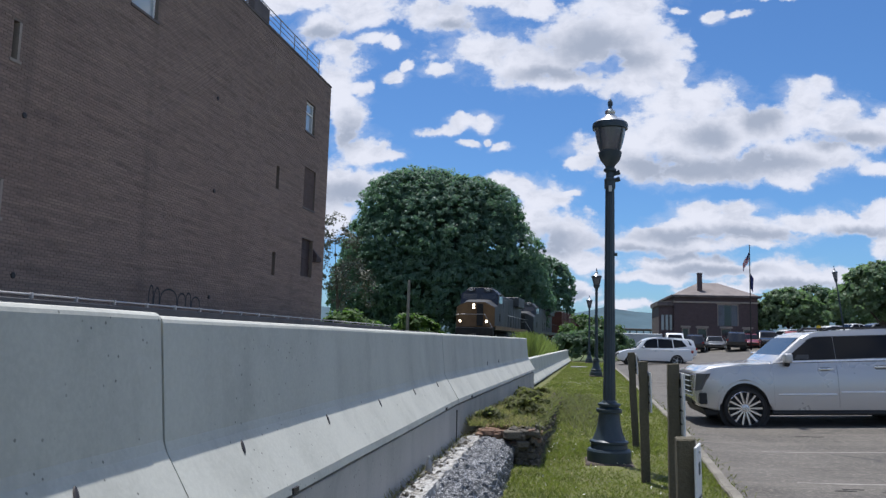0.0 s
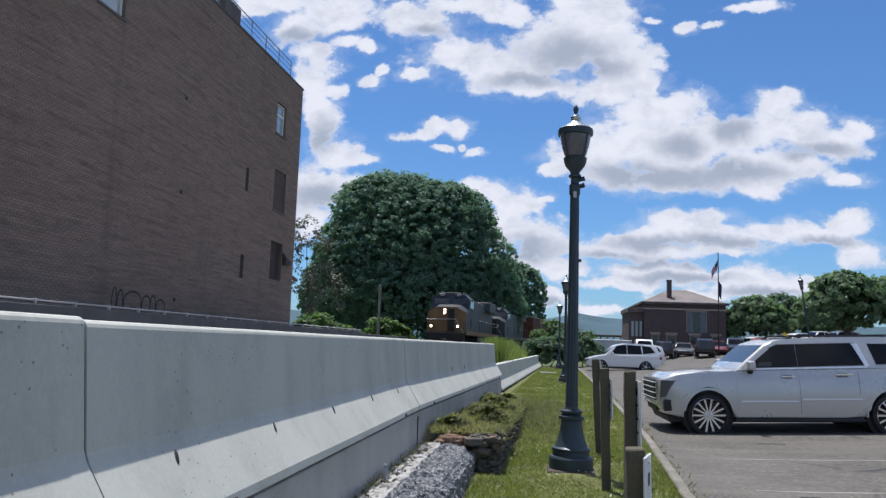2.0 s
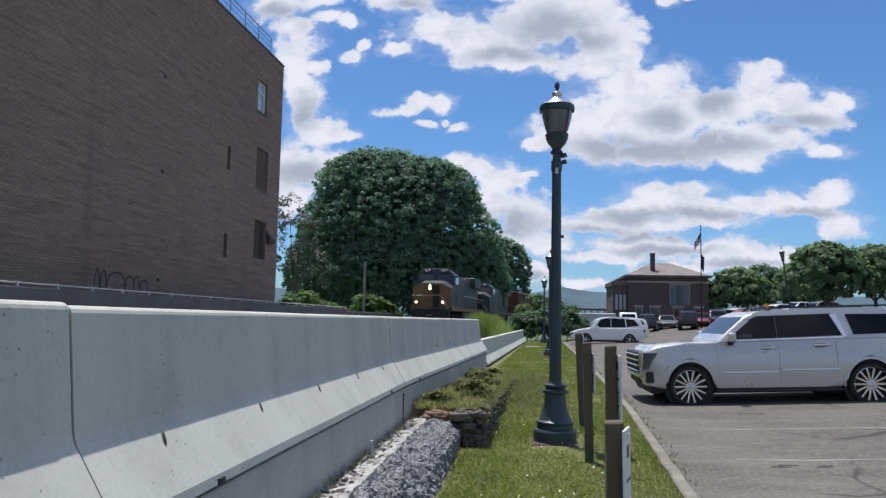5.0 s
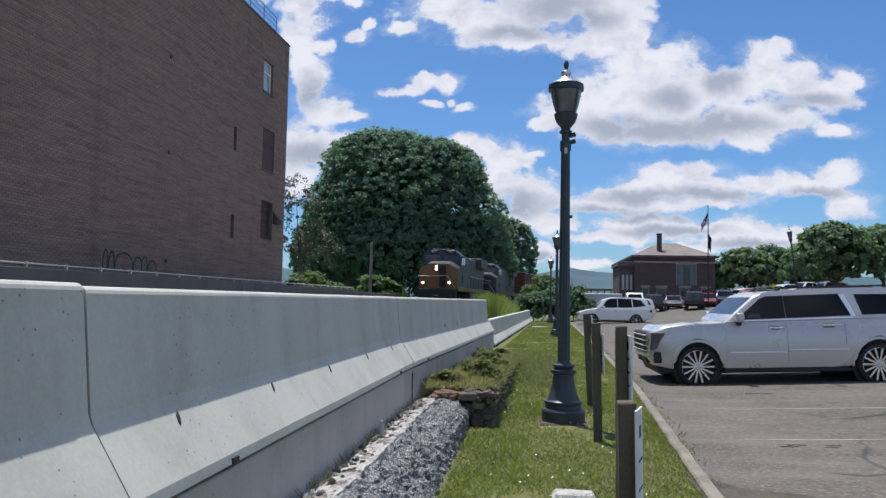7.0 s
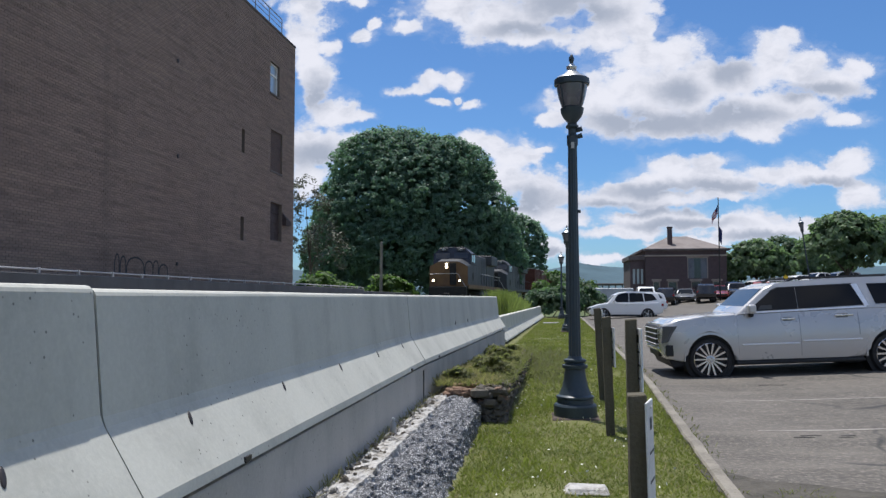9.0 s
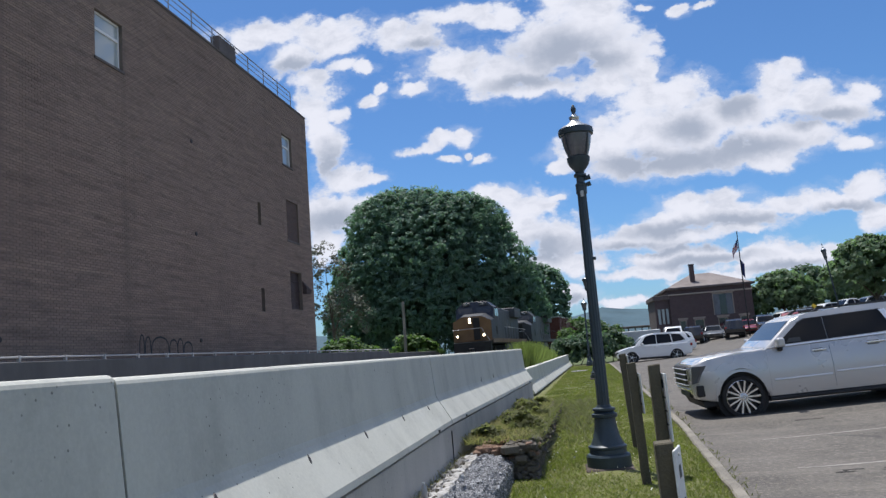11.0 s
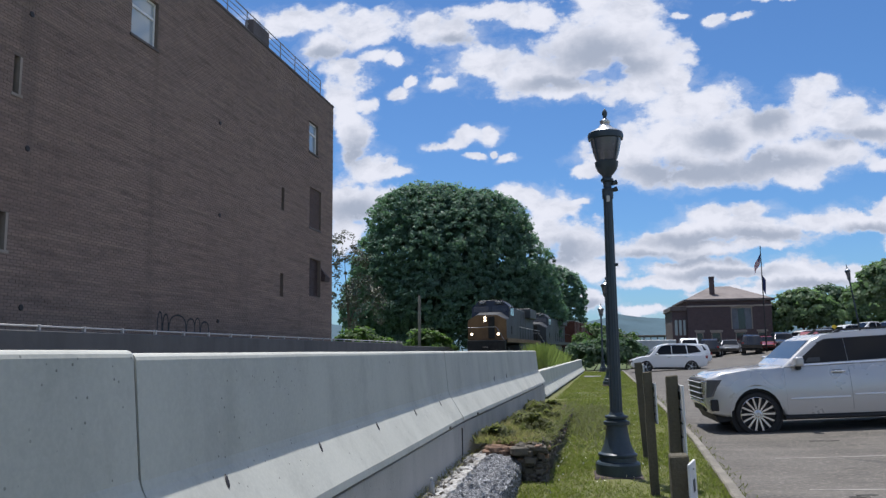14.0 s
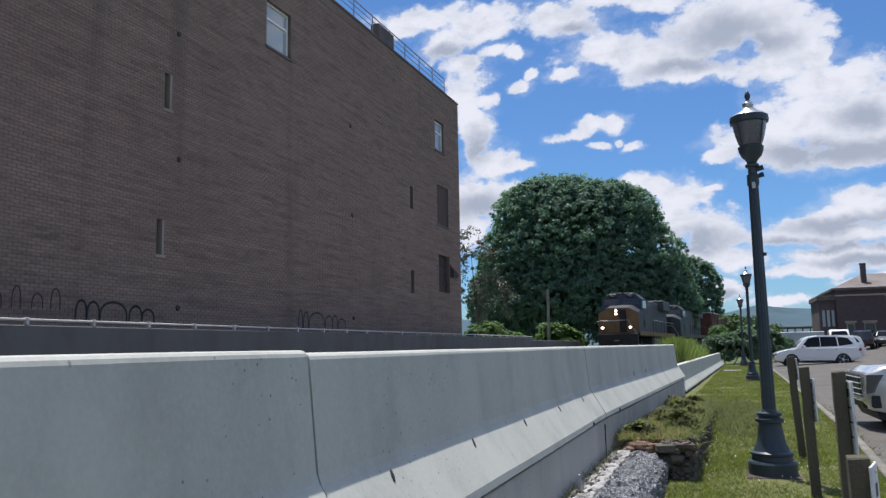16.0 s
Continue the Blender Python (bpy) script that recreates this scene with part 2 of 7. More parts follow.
def concrete_mat(name, base, dark):
    """Cast concrete with air holes, drips and pale patches."""
    m = mat(name, base, 0.85, spots=0.22, size=0.9, grain=45, bump=0.1, dark=dark, streak=0.25)
    N = Nodes(m.node_tree)
    bsdf = m.node_tree.nodes["Principled BSDF"]
    where = N.add("ShaderNodeTexCoord").outputs["Object"]
    was = bsdf.inputs["Base Color"].links[0].from_socket
    v = N.add("ShaderNodeTexVoronoi", {"Vector": N.vec("MULTIPLY", where, (1, 1, 0.62)), "Scale": 7.0, "Randomness": 1.0}, feature="F1")
    keep = N.ramp(N.noise(where, 1.3, 2), 0.38, 0.52)
    pit = N.math("MULTIPLY", N.ramp(v.outputs["Distance"], 0.068, 0.03), keep)
    v2 = N.add("ShaderNodeTexVoronoi", {"Vector": where, "Scale": 19.0}, feature="F1").outputs["Distance"]
    pit2 = N.math("MULTIPLY", N.ramp(v2, 0.13, 0.06), N.ramp(N.noise(where, 1.1, 2), 0.47, 0.58))
    pits = N.math("MAXIMUM", pit, pit2)
    pits = N.math("MULTIPLY", pits, 0.7)
    patch = N.ramp(N.noise(N.vec("MULTIPLY", where, (1, 1, 0.7)), 2.2, 7, 0.74), 0.47, 0.7, 0.0, 0.45)
    drip = N.ramp(N.noise(N.vec("MULTIPLY", where, (5, 5, 0.35)), 1.4, 5, 0.7), 0.62, 0.8, 0.0, 0.16)
    c = N.mix(patch, N.mix(drip, was, tuple(x * 0.6 for x in base)), tuple(x * 0.66 for x in base))
    N.put(bsdf.inputs["Base Color"], N.mix(pits, c, (0.06, 0.06, 0.055)))
    return m


CONCRETE = concrete_mat("barrier_concrete", (0.515, 0.51, 0.45), (0.325, 0.328, 0.295))
BASE_CONCRETE = concrete_mat("base_concrete", (0.43, 0.412, 0.38), (0.24, 0.23, 0.215))
KERB = mat("kerb_concrete", (0.21, 0.19, 0.155), 0.9, spots=0.7, size=0.6, grain=40, bump=0.5)
ASPHALT = asphalt_mat()
SOIL = mat("soil", (0.12, 0.1, 0.065), 0.95, spots=0.5, size=0.4, grain=30, bump=0.8)
LAWN = mat("lawn_ground", (0.122, 0.128, 0.034), 0.95, spots=0.45, size=0.7, grain=50, bump=0.8, dark=(0.085, 0.085, 0.035))
BLADE = mat("grass_blade", (0.15, 0.17, 0.034), 0.6, spots=0.4, size=0.8, grain=9, bump=0, dark=(0.075, 0.09, 0.03))
DRY = mat("dry_grass", (0.26, 0.225, 0.115), 0.8, spots=0.4, size=0.5, grain=12, bump=0, dark=(0.18, 0.19, 0.07))
TALL = mat("tall_grass", (0.2, 0.235, 0.075), 0.7, spots=0.4, size=0.5, grain=12, bump=0, dark=(0.11, 0.14, 0.05))
WEED = mat("wall_weeds", (0.15, 0.155, 0.068), 0.8, spots=0.5, size=0.25, grain=9, bump=0, dark=(0.12, 0.115, 0.055))
PETAL = mat("white_clover", (0.75, 0.75, 0.65), 0.7, spots=0.1, bump=0)
FIELD = mat("far_field", (0.09, 0.12, 0.04), 0.95, spots=0.5, size=9, grain=3, bump=0.2)
BALLAST = mat("ballast", (0.2, 0.185, 0.17), 0.95, spots=0.6, size=0.12, grain=20, bump=1.0)
STEEL = mat("rail_steel", (0.2, 0.15, 0.12), 0.5, 0.8, spots=0.4, size=0.5, grain=30)
TIE = mat("tie_wood", (0.1, 0.08, 0.06), 0.9, spots=0.4, size=0.3, grain=30, bump=0.5)


def pebble_mat(name, scale, lo, hi):
    """Small broken stones set close together."""
    m = mat(name, hi, 0.95, spots=0.3, size=0.3, grain=60, bump=0)
    N = Nodes(m.node_tree)
    bsdf = m.node_tree.nodes["Principled BSDF"]
    where = N.add("ShaderNodeTexCoord").outputs["Object"]
    bent = N.vec("MULTIPLY_ADD", N.add("ShaderNodeTexNoise", {"Vector": where, "Scale": 30.0}).outputs["Color"], (0.02, 0.02, 0.02), where)
    cell = N.add("ShaderNodeTexVoronoi", {"Vector": bent, "Scale": scale}, feature="F1")
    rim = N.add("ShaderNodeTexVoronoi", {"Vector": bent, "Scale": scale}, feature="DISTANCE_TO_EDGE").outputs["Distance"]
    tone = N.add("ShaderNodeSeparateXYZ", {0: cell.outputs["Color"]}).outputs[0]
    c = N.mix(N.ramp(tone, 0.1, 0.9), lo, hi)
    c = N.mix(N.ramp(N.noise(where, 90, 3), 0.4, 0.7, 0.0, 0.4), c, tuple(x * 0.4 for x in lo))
    # crevice shade between the stones is put into the colour along each rim
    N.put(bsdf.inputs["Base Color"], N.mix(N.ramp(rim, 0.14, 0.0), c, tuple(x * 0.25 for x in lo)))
    N.put(bsdf.inputs["Normal"], N.add("ShaderNodeBump", {"Strength": 1.0, "Distance": 0.012, "Height": N.ramp(rim, 0.0, 0.3)}).outputs[0])
    return m


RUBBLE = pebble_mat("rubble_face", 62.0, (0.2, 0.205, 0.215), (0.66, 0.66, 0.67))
CRUST = mat("ledge_mortar", (0.38, 0.37, 0.35), 0.95, spots=0.95, size=0.16, grain=24, bump=1.0, dark=(0.13, 0.115, 0.09))
OLD_STONE = mat("old_stone", (0.15, 0.132, 0.105), 0.95, spots=0.5, size=0.1, grain=30, bump=0.9, random_tint=0.7)
OLD_BRICK = mat("old_brick", (0.3, 0.19, 0.13), 0.95, spots=0.5, size=0.06, grain=40, bump=0.7, random_tint=0.6)
WALL_BRICK = brick_mat("wall_brick", (0.33, 0.215, 0.163), (0.19, 0.129, 0.105), (0.22, 0.18, 0.15), stain=0.4)


def brick_piece_mat(name, single):
    """One brick's own tone, with the wall's long stains over it."""
    m = MATS[name] = bpy.data.materials.new(name)
    m.use_nodes = True
    N = Nodes(m.node_tree)
    bsdf = m.node_tree.nodes["Principled BSDF"]
    where = N.add("ShaderNodeNewGeometry").outputs["Position"]
    rnd = N.add("ShaderNodeObjectInfo").outputs["Random"] if single else N.add("ShaderNodeNewGeometry").outputs["Random Per Island"]
    c = N.mix(rnd, (0.32, 0.232, 0.185), (0.25, 0.184, 0.15))
    c = N.mix(N.ramp(rnd, 0.93, 1.0, 0.0, 0.3), c, (0.15, 0.105, 0.09))
    streaks = N.noise(N.vec("MULTIPLY", where, (1, 0.3, 3.2)), 1.5, 7, 0.72)
    low = N.ramp(N.noise(N.vec("MULTIPLY", where, (1, 0.45, 2.6)), 2.3, 6, 0.7), 0.5, 0.68, 0.0, 0.45)
    large = N.noise(where, 0.16, 6, 0.65)
    c = N.mix(N.ramp(large, 0.35, 0.7, 0.0, 0.4), c, (0.18, 0.12, 0.095))
    c = N.mix(N.ramp(streaks, 0.47, 0.72, 0.0, 0.7), c, (0.37, 0.275, 0.205))
    c = N.mix(low, c, (0.125, 0.088, 0.072))
    bands = N.noise(N.vec("MULTIPLY", where, (0, 0.5, 9.0)), 0.9, 5, 0.7)
    c = N.mix(N.ramp(bands, 0.5, 0.68, 0.0, 0.6), c, (0.13, 0.09, 0.07))
    c = N.mix(N.ramp(bands, 0.48, 0.34, 0.0, 0.45), c, (0.4, 0.29, 0.215))
    runs = N.ramp(N.noise(N.vec("MULTIPLY", where, (0, 1.0, 0.06)), 0.75, 4, 0.6), 0.56, 0.72, 0.0, 0.45)
    c = N.mix(runs, c, (0.12, 0.09, 0.075))
    N.put(bsdf.inputs["Base Color"], N.mix(N.ramp(N.noise(where, 60, 3), 0.35, 0.7, 0.0, 0.25), c, (0.1, 0.07, 0.06)))
    bsdf.inputs["Roughness"].default_value = 0.9
    return m


BRICK_ISLES, BRICK_ONE = brick_piece_mat("brick_courses", False), brick_piece_mat("single_brick", True)
MORTAR = mat("mortar_bed", (0.17, 0.135, 0.11), 0.95, spots=0.4, size=0.8, grain=30, bump=0.2, dark=(0.13, 0.108, 0.09))
COPING = mat("coping_stone", (0.12, 0.1, 0.095), 0.85, spots=0.4)
DARK_METAL = mat("dark_metal", (0.035, 0.03, 0.03), 0.5, 0.3, spots=0.3, bump=0.1)
RUSTY = mat("louvre_steel", (0.055, 0.035, 0.032), 0.7, 0.2, spots=0.4, size=0.4)
WHITE_FRAME = mat("white_window_frame", (0.8, 0.8, 0.78), 0.5, spots=0.2, bump=0.1)
STONE_FRAME = mat("pale_stone_frame", (0.33, 0.28, 0.23), 0.8, spots=0.3)
PANE = glass("window_glass", (0.4, 0.45, 0.46), 0.06)
DARK_PANE = glass("dark_glass", (0.015, 0.017, 0.02), 0.08)
RAIL_GREY = mat("grey_rail", (0.3, 0.29, 0.28), 0.5, 0.4, spots=0.2, bump=0.1)
TRACKWALL = concrete_mat("track_wall_concrete", (0.11, 0.107, 0.104), (0.06, 0.059, 0.057))
PIPE = mat("galvanised_pipe", (0.5, 0.48, 0.46), 0.6, 0.2, spots=0.2, bump=0.1)
GRAFFITI = mat("graffiti_black", (0.02, 0.02, 0.022), 0.6, spots=0.2, bump=0)
LAMP_PAINT = mat("lamp_green_paint", (0.027, 0.043, 0.056), 0.42, 0.0, spots=0.35, size=0.4, grain=30, bump=0.12, dark=(0.03, 0.04, 0.038))
LAMP_SILVER = mat("lamp_cap_metal", (0.6, 0.6, 0.58), 0.3, 0.85, spots=0.2, bump=0.05)
GLOBE = mat("lamp_globe_plastic", (0.12, 0.12, 0.135), 0.25, spots=0.15, size=0.2, bump=0.0, coat=0.5)
PALE = mat("pale_sticker", (0.55, 0.55, 0.52), 0.6, spots=0.2, bump=0)
WOOD = mat("weathered_post_wood", (0.1, 0.085, 0.055), 0.9, spots=0.5, size=0.25, grain=50, bump=0.7, dark=(0.045, 0.045, 0.028), streak=0.12)
SIGN_WHITE = mat("white_sign_paint", (0.72, 0.72, 0.7), 0.5, spots=0.2, size=0.2, bump=0.1)
SIGN_INK = mat("dark_sign_ink", (0.05, 0.06, 0.06), 0.6, spots=0.1, bump=0)
BARK = mat("bark", (0.09, 0.07, 0.05), 0.95, spots=0.5, size=0.4, grain=15, bump=0.9)
LEAF = mat("maple_leaves", (0.135, 0.215, 0.16), 0.55, spots=0.3, size=2.2, grain=0.9, bump=0, dark=(0.115, 0.19, 0.145))
LEAF_LIGHT = mat("light_leaves", (0.085, 0.14, 0.05), 0.6, spots=0.4, size=1.5, grain=1.2, bump=0)
LEAF_SPRING = mat("shrub_leaves", (0.1, 0.16, 0.05), 0.6, spots=0.4, size=0.6, grain=3, bump=0)
LEAF_LOT = mat("lot_leaves", (0.15, 0.215, 0.12), 0.6, spots=0.4, size=1.5, grain=1.2, bump=0)
LEAF_DARK = mat("dark_leaves", (0.095, 0.15, 0.09), 0.6, spots=0.4, size=1.0, grain=2, bump=0)
for m in (BLADE, DRY, TALL, WEED, LEAF, LEAF_LIGHT, LEAF_SPRING, LEAF_LOT, LEAF_DARK):
    leafy(m, 0.5)
# far woods: the blue of distance haze is mixed into the base colour
HILL = mat("hazed_hill", (0.05, 0.095, 0.118), 1.0, spots=0.3, size=160, grain=0.03, bump=0)


# ---- building helpers ----
def finish(bm, name, material, smooth=False):
    """smooth: False, True, or the angle in degrees past which an edge stays sharp."""
    me = bpy.data.meshes.new(name)
    bmesh.ops.recalc_face_normals(bm, faces=bm.faces[:])
    bm.to_mesh(me)
    bm.free()
    for m in material if isinstance(material, (list, tuple)) else (material,):
        me.materials.append(m)
    if smooth:
        me.shade_smooth()
        me.set_sharp_from_angle(angle=radians(38 if smooth is True else smooth))
    return me


def part(name, bm, material, parent, label="", smooth=False):
    """One mesh object under a thing or a part."""
    ob = new(name, finish(bm, name, material, smooth))
    ob.parent = parent
    if label:
        ob["label"] = label
    return ob


def thing(name, m, label, category, group="", kind=""):
    ob = new(name)
    ob.empty_display_size = 0.2
    ob.matrix_world = m
    return tagged(ob, label, category, group, kind)


def solo(name, bm, material, label, category, kind="", smooth=False, group=""):
    return tagged(new(name, finish(bm, name, material, smooth)), label, category, group, kind)


def box(bm, x0, x1, y0, y1, z0, z1, bevel=0.0, turn=None, seg=1):
    m = Matrix.Translation(((x0 + x1) / 2, (y0 + y1) / 2, (z0 + z1) / 2)) @ Matrix.Diagonal((x1 - x0, y1 - y0, z1 - z0, 1))
    v = bmesh.ops.create_cube(bm, size=1, matrix=(turn or Matrix()) @ m)["verts"]
    if bevel:
        e = {e for w in v for e in w.link_edges}
        bmesh.ops.bevel(bm, geom=list(e), offset=bevel, segments=seg, affect="EDGES", profile=0.5)
    return bm


def boxes(*rows, bevel=0.0):
    bm = bmesh.new()
    for r in rows:
        box(bm, *r, bevel=bevel)
    return bm


def tube(bm, a, b, r0, r1=None, n=8, caps=True):
    a, b = Vector(a), Vector(b)
    r1 = r0 if r1 is None else r1
    d = b - a
    m = Matrix.Translation((a + b) / 2) @ d.to_track_quat("Z", "Y").to_matrix().to_4x4()
    bmesh.ops.create_cone(bm, cap_ends=caps, segments=n, radius1=r0, radius2=r1, depth=d.length, matrix=m)
    return bm


def lathe(bm, rows, n=16, m=None):
    """Turn rows of (radius, height) about z."""
    m = m or Matrix()
    rings = []
    for r, z in rows:
        rings.append([bm.verts.new(m @ Vector((r * math.cos(2 * math.pi * k / n), r * math.sin(2 * math.pi * k / n), z))) for k in range(n)])
    for a, b in zip(rings, rings[1:]):
        for k in range(n):
            bm.faces.new((a[k], a[(k + 1) % n], b[(k + 1) % n], b[k]))
    bm.faces.new(rings[0][::-1])
    bm.faces.new(rings[-1])
    return bm


def extrude_xz(bm, outline, y0, y1, bevel=0.0, seg=2):
    """A side outline of (x, z) drawn out from y0 to y1."""
    a = [bm.verts.new((x, y0, z)) for x, z in outline]
    b = [bm.verts.new((x, y1, z)) for x, z in outline]
    fa, fb = bm.faces.new(a[::-1]), bm.faces.new(b)
    n = len(a)
    for k in range(n):
        bm.faces.new((a[k], a[(k + 1) % n], b[(k + 1) % n], b[k]))
    if bevel:
        bmesh.ops.bevel(bm, geom=list(fa.edges) + list(fb.edges), offset=bevel, segments=seg, affect="EDGES", profile=0.6)
    return bm


def sweep(bm, profile, path):
    """A closed profile of (across, up) carried along a line of (x, y, z)."""
    rings = []
    for i, p in enumerate(path):
        a, b = Vector(path[max(0, i - 1)]), Vector(path[min(len(path) - 1, i + 1)])
        d = (b - a).to_2d().normalized()
        side = Vector((d.y, -d.x, 0))
        rings.append([bm.verts.new(Vector(p) + side * u + Vector((0, 0, v))) for u, v in profile])
    n = len(profile)
    for a, b in zip(rings, rings[1:]):
        for k in range(n):
            bm.faces.new((a[k], a[(k + 1) % n], b[(k + 1) % n], b[k]))
    bm.faces.new(rings[0][::-1])
    bm.faces.new(rings[-1])
    return bm


def wall_panel(bm, place, u0, u1, v0, v1, holes, depth):
    """A wall face with openings through it; place(u, v, d) gives the corner at d metres behind the face."""
    us = sorted({u0, u1, *(h[0] for h in holes), *(h[1] for h in holes)})
    vs = sorted({v0, v1, *(h[2] for h in holes), *(h[3] for h in holes)})
    for a, b in zip(us, us[1:]):
        for c, d in zip(vs, vs[1:]):
            if not any(h[0] <= a and b <= h[1] and h[2] <= c and d <= h[3] for h in holes):
                for k in (0, depth):
                    bm.faces.new([bm.verts.new(place(*q, k)) for q in ((a, c), (b, c), (b, d), (a, d))])
    for a, b, c, d in [*holes, (u0, u1, v0, v1)]:
        ring = ((a, c), (b, c), (b, d), (a, d))
        for k in range(4):
            p, q = ring[k], ring[(k + 1) % 4]
            bm.faces.new([bm.verts.new(place(*w)) for w in ((*p, 0), (*q, 0), (*q, depth), (*p, depth))])
    bmesh.ops.remove_doubles(bm, verts=bm.verts[:], dist=0.001)
    return bm


def quads(name, centres, ups, sides, material, kind_label, category="", parent=None, kind="stuff"):
    """Many small four-cornered leaves or blades in one mesh: centre, half height vector, half width vector."""
    n = len(centres)
    v = np.stack([centres - ups - sides, centres - ups + sides, centres + ups + sides * 0.55, centres + ups - sides * 0.55], 1).reshape(-1, 3)
    me = bpy.data.meshes.new(name)
    me.vertices.add(4 * n)
    me.vertices.foreach_set("co", v.astype(np.float32).ravel())
    me.loops.add(4 * n)
    me.loops.foreach_set("vertex_index", np.arange(4 * n, dtype=np.int32))
    me.polygons.add(n)
    me.polygons.foreach_set("loop_start", np.arange(0, 4 * n, 4, dtype=np.int32))
    me.update(calc_edges=True)
    me.materials.append(material)
    ob = new(name, me)
    if parent:
        ob.parent = parent
        if kind_label:
            ob["label"] = kind_label
        return ob
    return tagged(ob, kind_label, category, kind=kind)


# ---- ground ----
def rise(x, y):
    """Height of the ground: level by the lamps, rising over the lot and to the far side."""
    s = 0.05 * 0.5 * ((x - 2.4) + math.sqrt((x - 2.4) ** 2 + 0.3))
    s = min(s, 2.2)
    k = min(1.0, max(0.0, (y - 62) / 26))
    k = k * k * (3 - 2 * k)
    r = min(1.0, max(0.0, (x - 12) / 14))
    return s + k * (0.25 + 1.1 * r) if x > -2 else k * 0.25


def kerb_x(y):
    pts = ((-30, -0.7), (0, 0.82), (6.5, 1.13), (13.7, 1.5), (22, 1.72), (35, 1.95), (58, 2.35), (62, 3.5))
    return float(np.interp(y, [p[0] for p in pts], [p[1] for p in pts]))


def sheet(name, xs, ys, height, material, label, category, bump=0.0, kind="structure"):
    bm = bmesh.new()
    grid = []
    for y in ys:
        line = []
        for x in (xs(y) if callable(xs) else xs):
            z = height(x, y) + (bump * noise.noise((x * 1.3, y * 1.3, 0)) if bump else 0)
            line.append(bm.verts.new((x, y, z)))
        grid.append(line)
    for a, b in zip(grid, grid[1:]):
        for k in range(len(a) - 1):
            bm.faces.new((a[k], a[k + 1], b[k + 1], b[k]))
    return solo(name, bm, material, label, category, kind, smooth=True)


far = [-4200, -2500, -1200, -600, -300, -150]
sheet("ground", far + list(range(-100, -4, 8)) + list(range(-4, 13)) + list(range(14, 102, 4)) + [-v for v in far[::-1]], far + list(range(-100, 56, 8)) + list(range(58, 92, 2)) + list(range(94, 161, 6)) + [220, 300, 600, 1200, 2500, 4200],
      lambda x, y: rise(min(x, 40), y) - 0.1, FIELD, "rough green ground running out to the wooded hills", "ground")
YS = [-12 + 0.5 * k for k in range(145)]
sheet("lawn", lambda y: [-1.6 + (kerb_x(y) + 1.6) * k / 14 for k in range(15)], YS, lambda x, y: 0.0, LAWN,
      "mown green grass strip between concrete wall and kerb", "lawn", bump=0.03)
sheet("parking_lot", lambda y: [kerb_x(y) + 0.1 + (70 - kerb_x(y)) * (k / 40) ** 1.6 for k in range(41)], [-12 + 2 * k for k in range(53)],
      lambda x, y: rise(x, y), ASPHALT, "worn grey asphalt parking lot with cracks", "asphalt")
kerb = sweep(bmesh.new(), [(-0.06, -0.2), (-0.06, 0.03), (-0.045, 0.045), (0.045, 0.045), (0.06, 0.025), (0.06, -0.2)], [(kerb_x(y) + 0.06 + 0.02 * noise.noise((7, y * 1.7, 3)), y, 0.014 * noise.noise((0, y * 2, 3))) for y in YS[:141]])
solo("kerb", kerb, KERB, "low weathered concrete kerb along the grass", "kerb", "structure")

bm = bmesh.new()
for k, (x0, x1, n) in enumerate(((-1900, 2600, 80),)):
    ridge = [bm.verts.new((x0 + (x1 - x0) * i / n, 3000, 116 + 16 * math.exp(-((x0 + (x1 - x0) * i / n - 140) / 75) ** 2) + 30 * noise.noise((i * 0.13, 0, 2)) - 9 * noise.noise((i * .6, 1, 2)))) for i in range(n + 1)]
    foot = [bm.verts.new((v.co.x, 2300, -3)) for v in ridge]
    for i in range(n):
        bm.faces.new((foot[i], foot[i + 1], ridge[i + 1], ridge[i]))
solo("hill_backdrop", bm, HILL, "long wooded ridge, the blue of distance haze put into its colour", "hill", "structure", smooth=True)

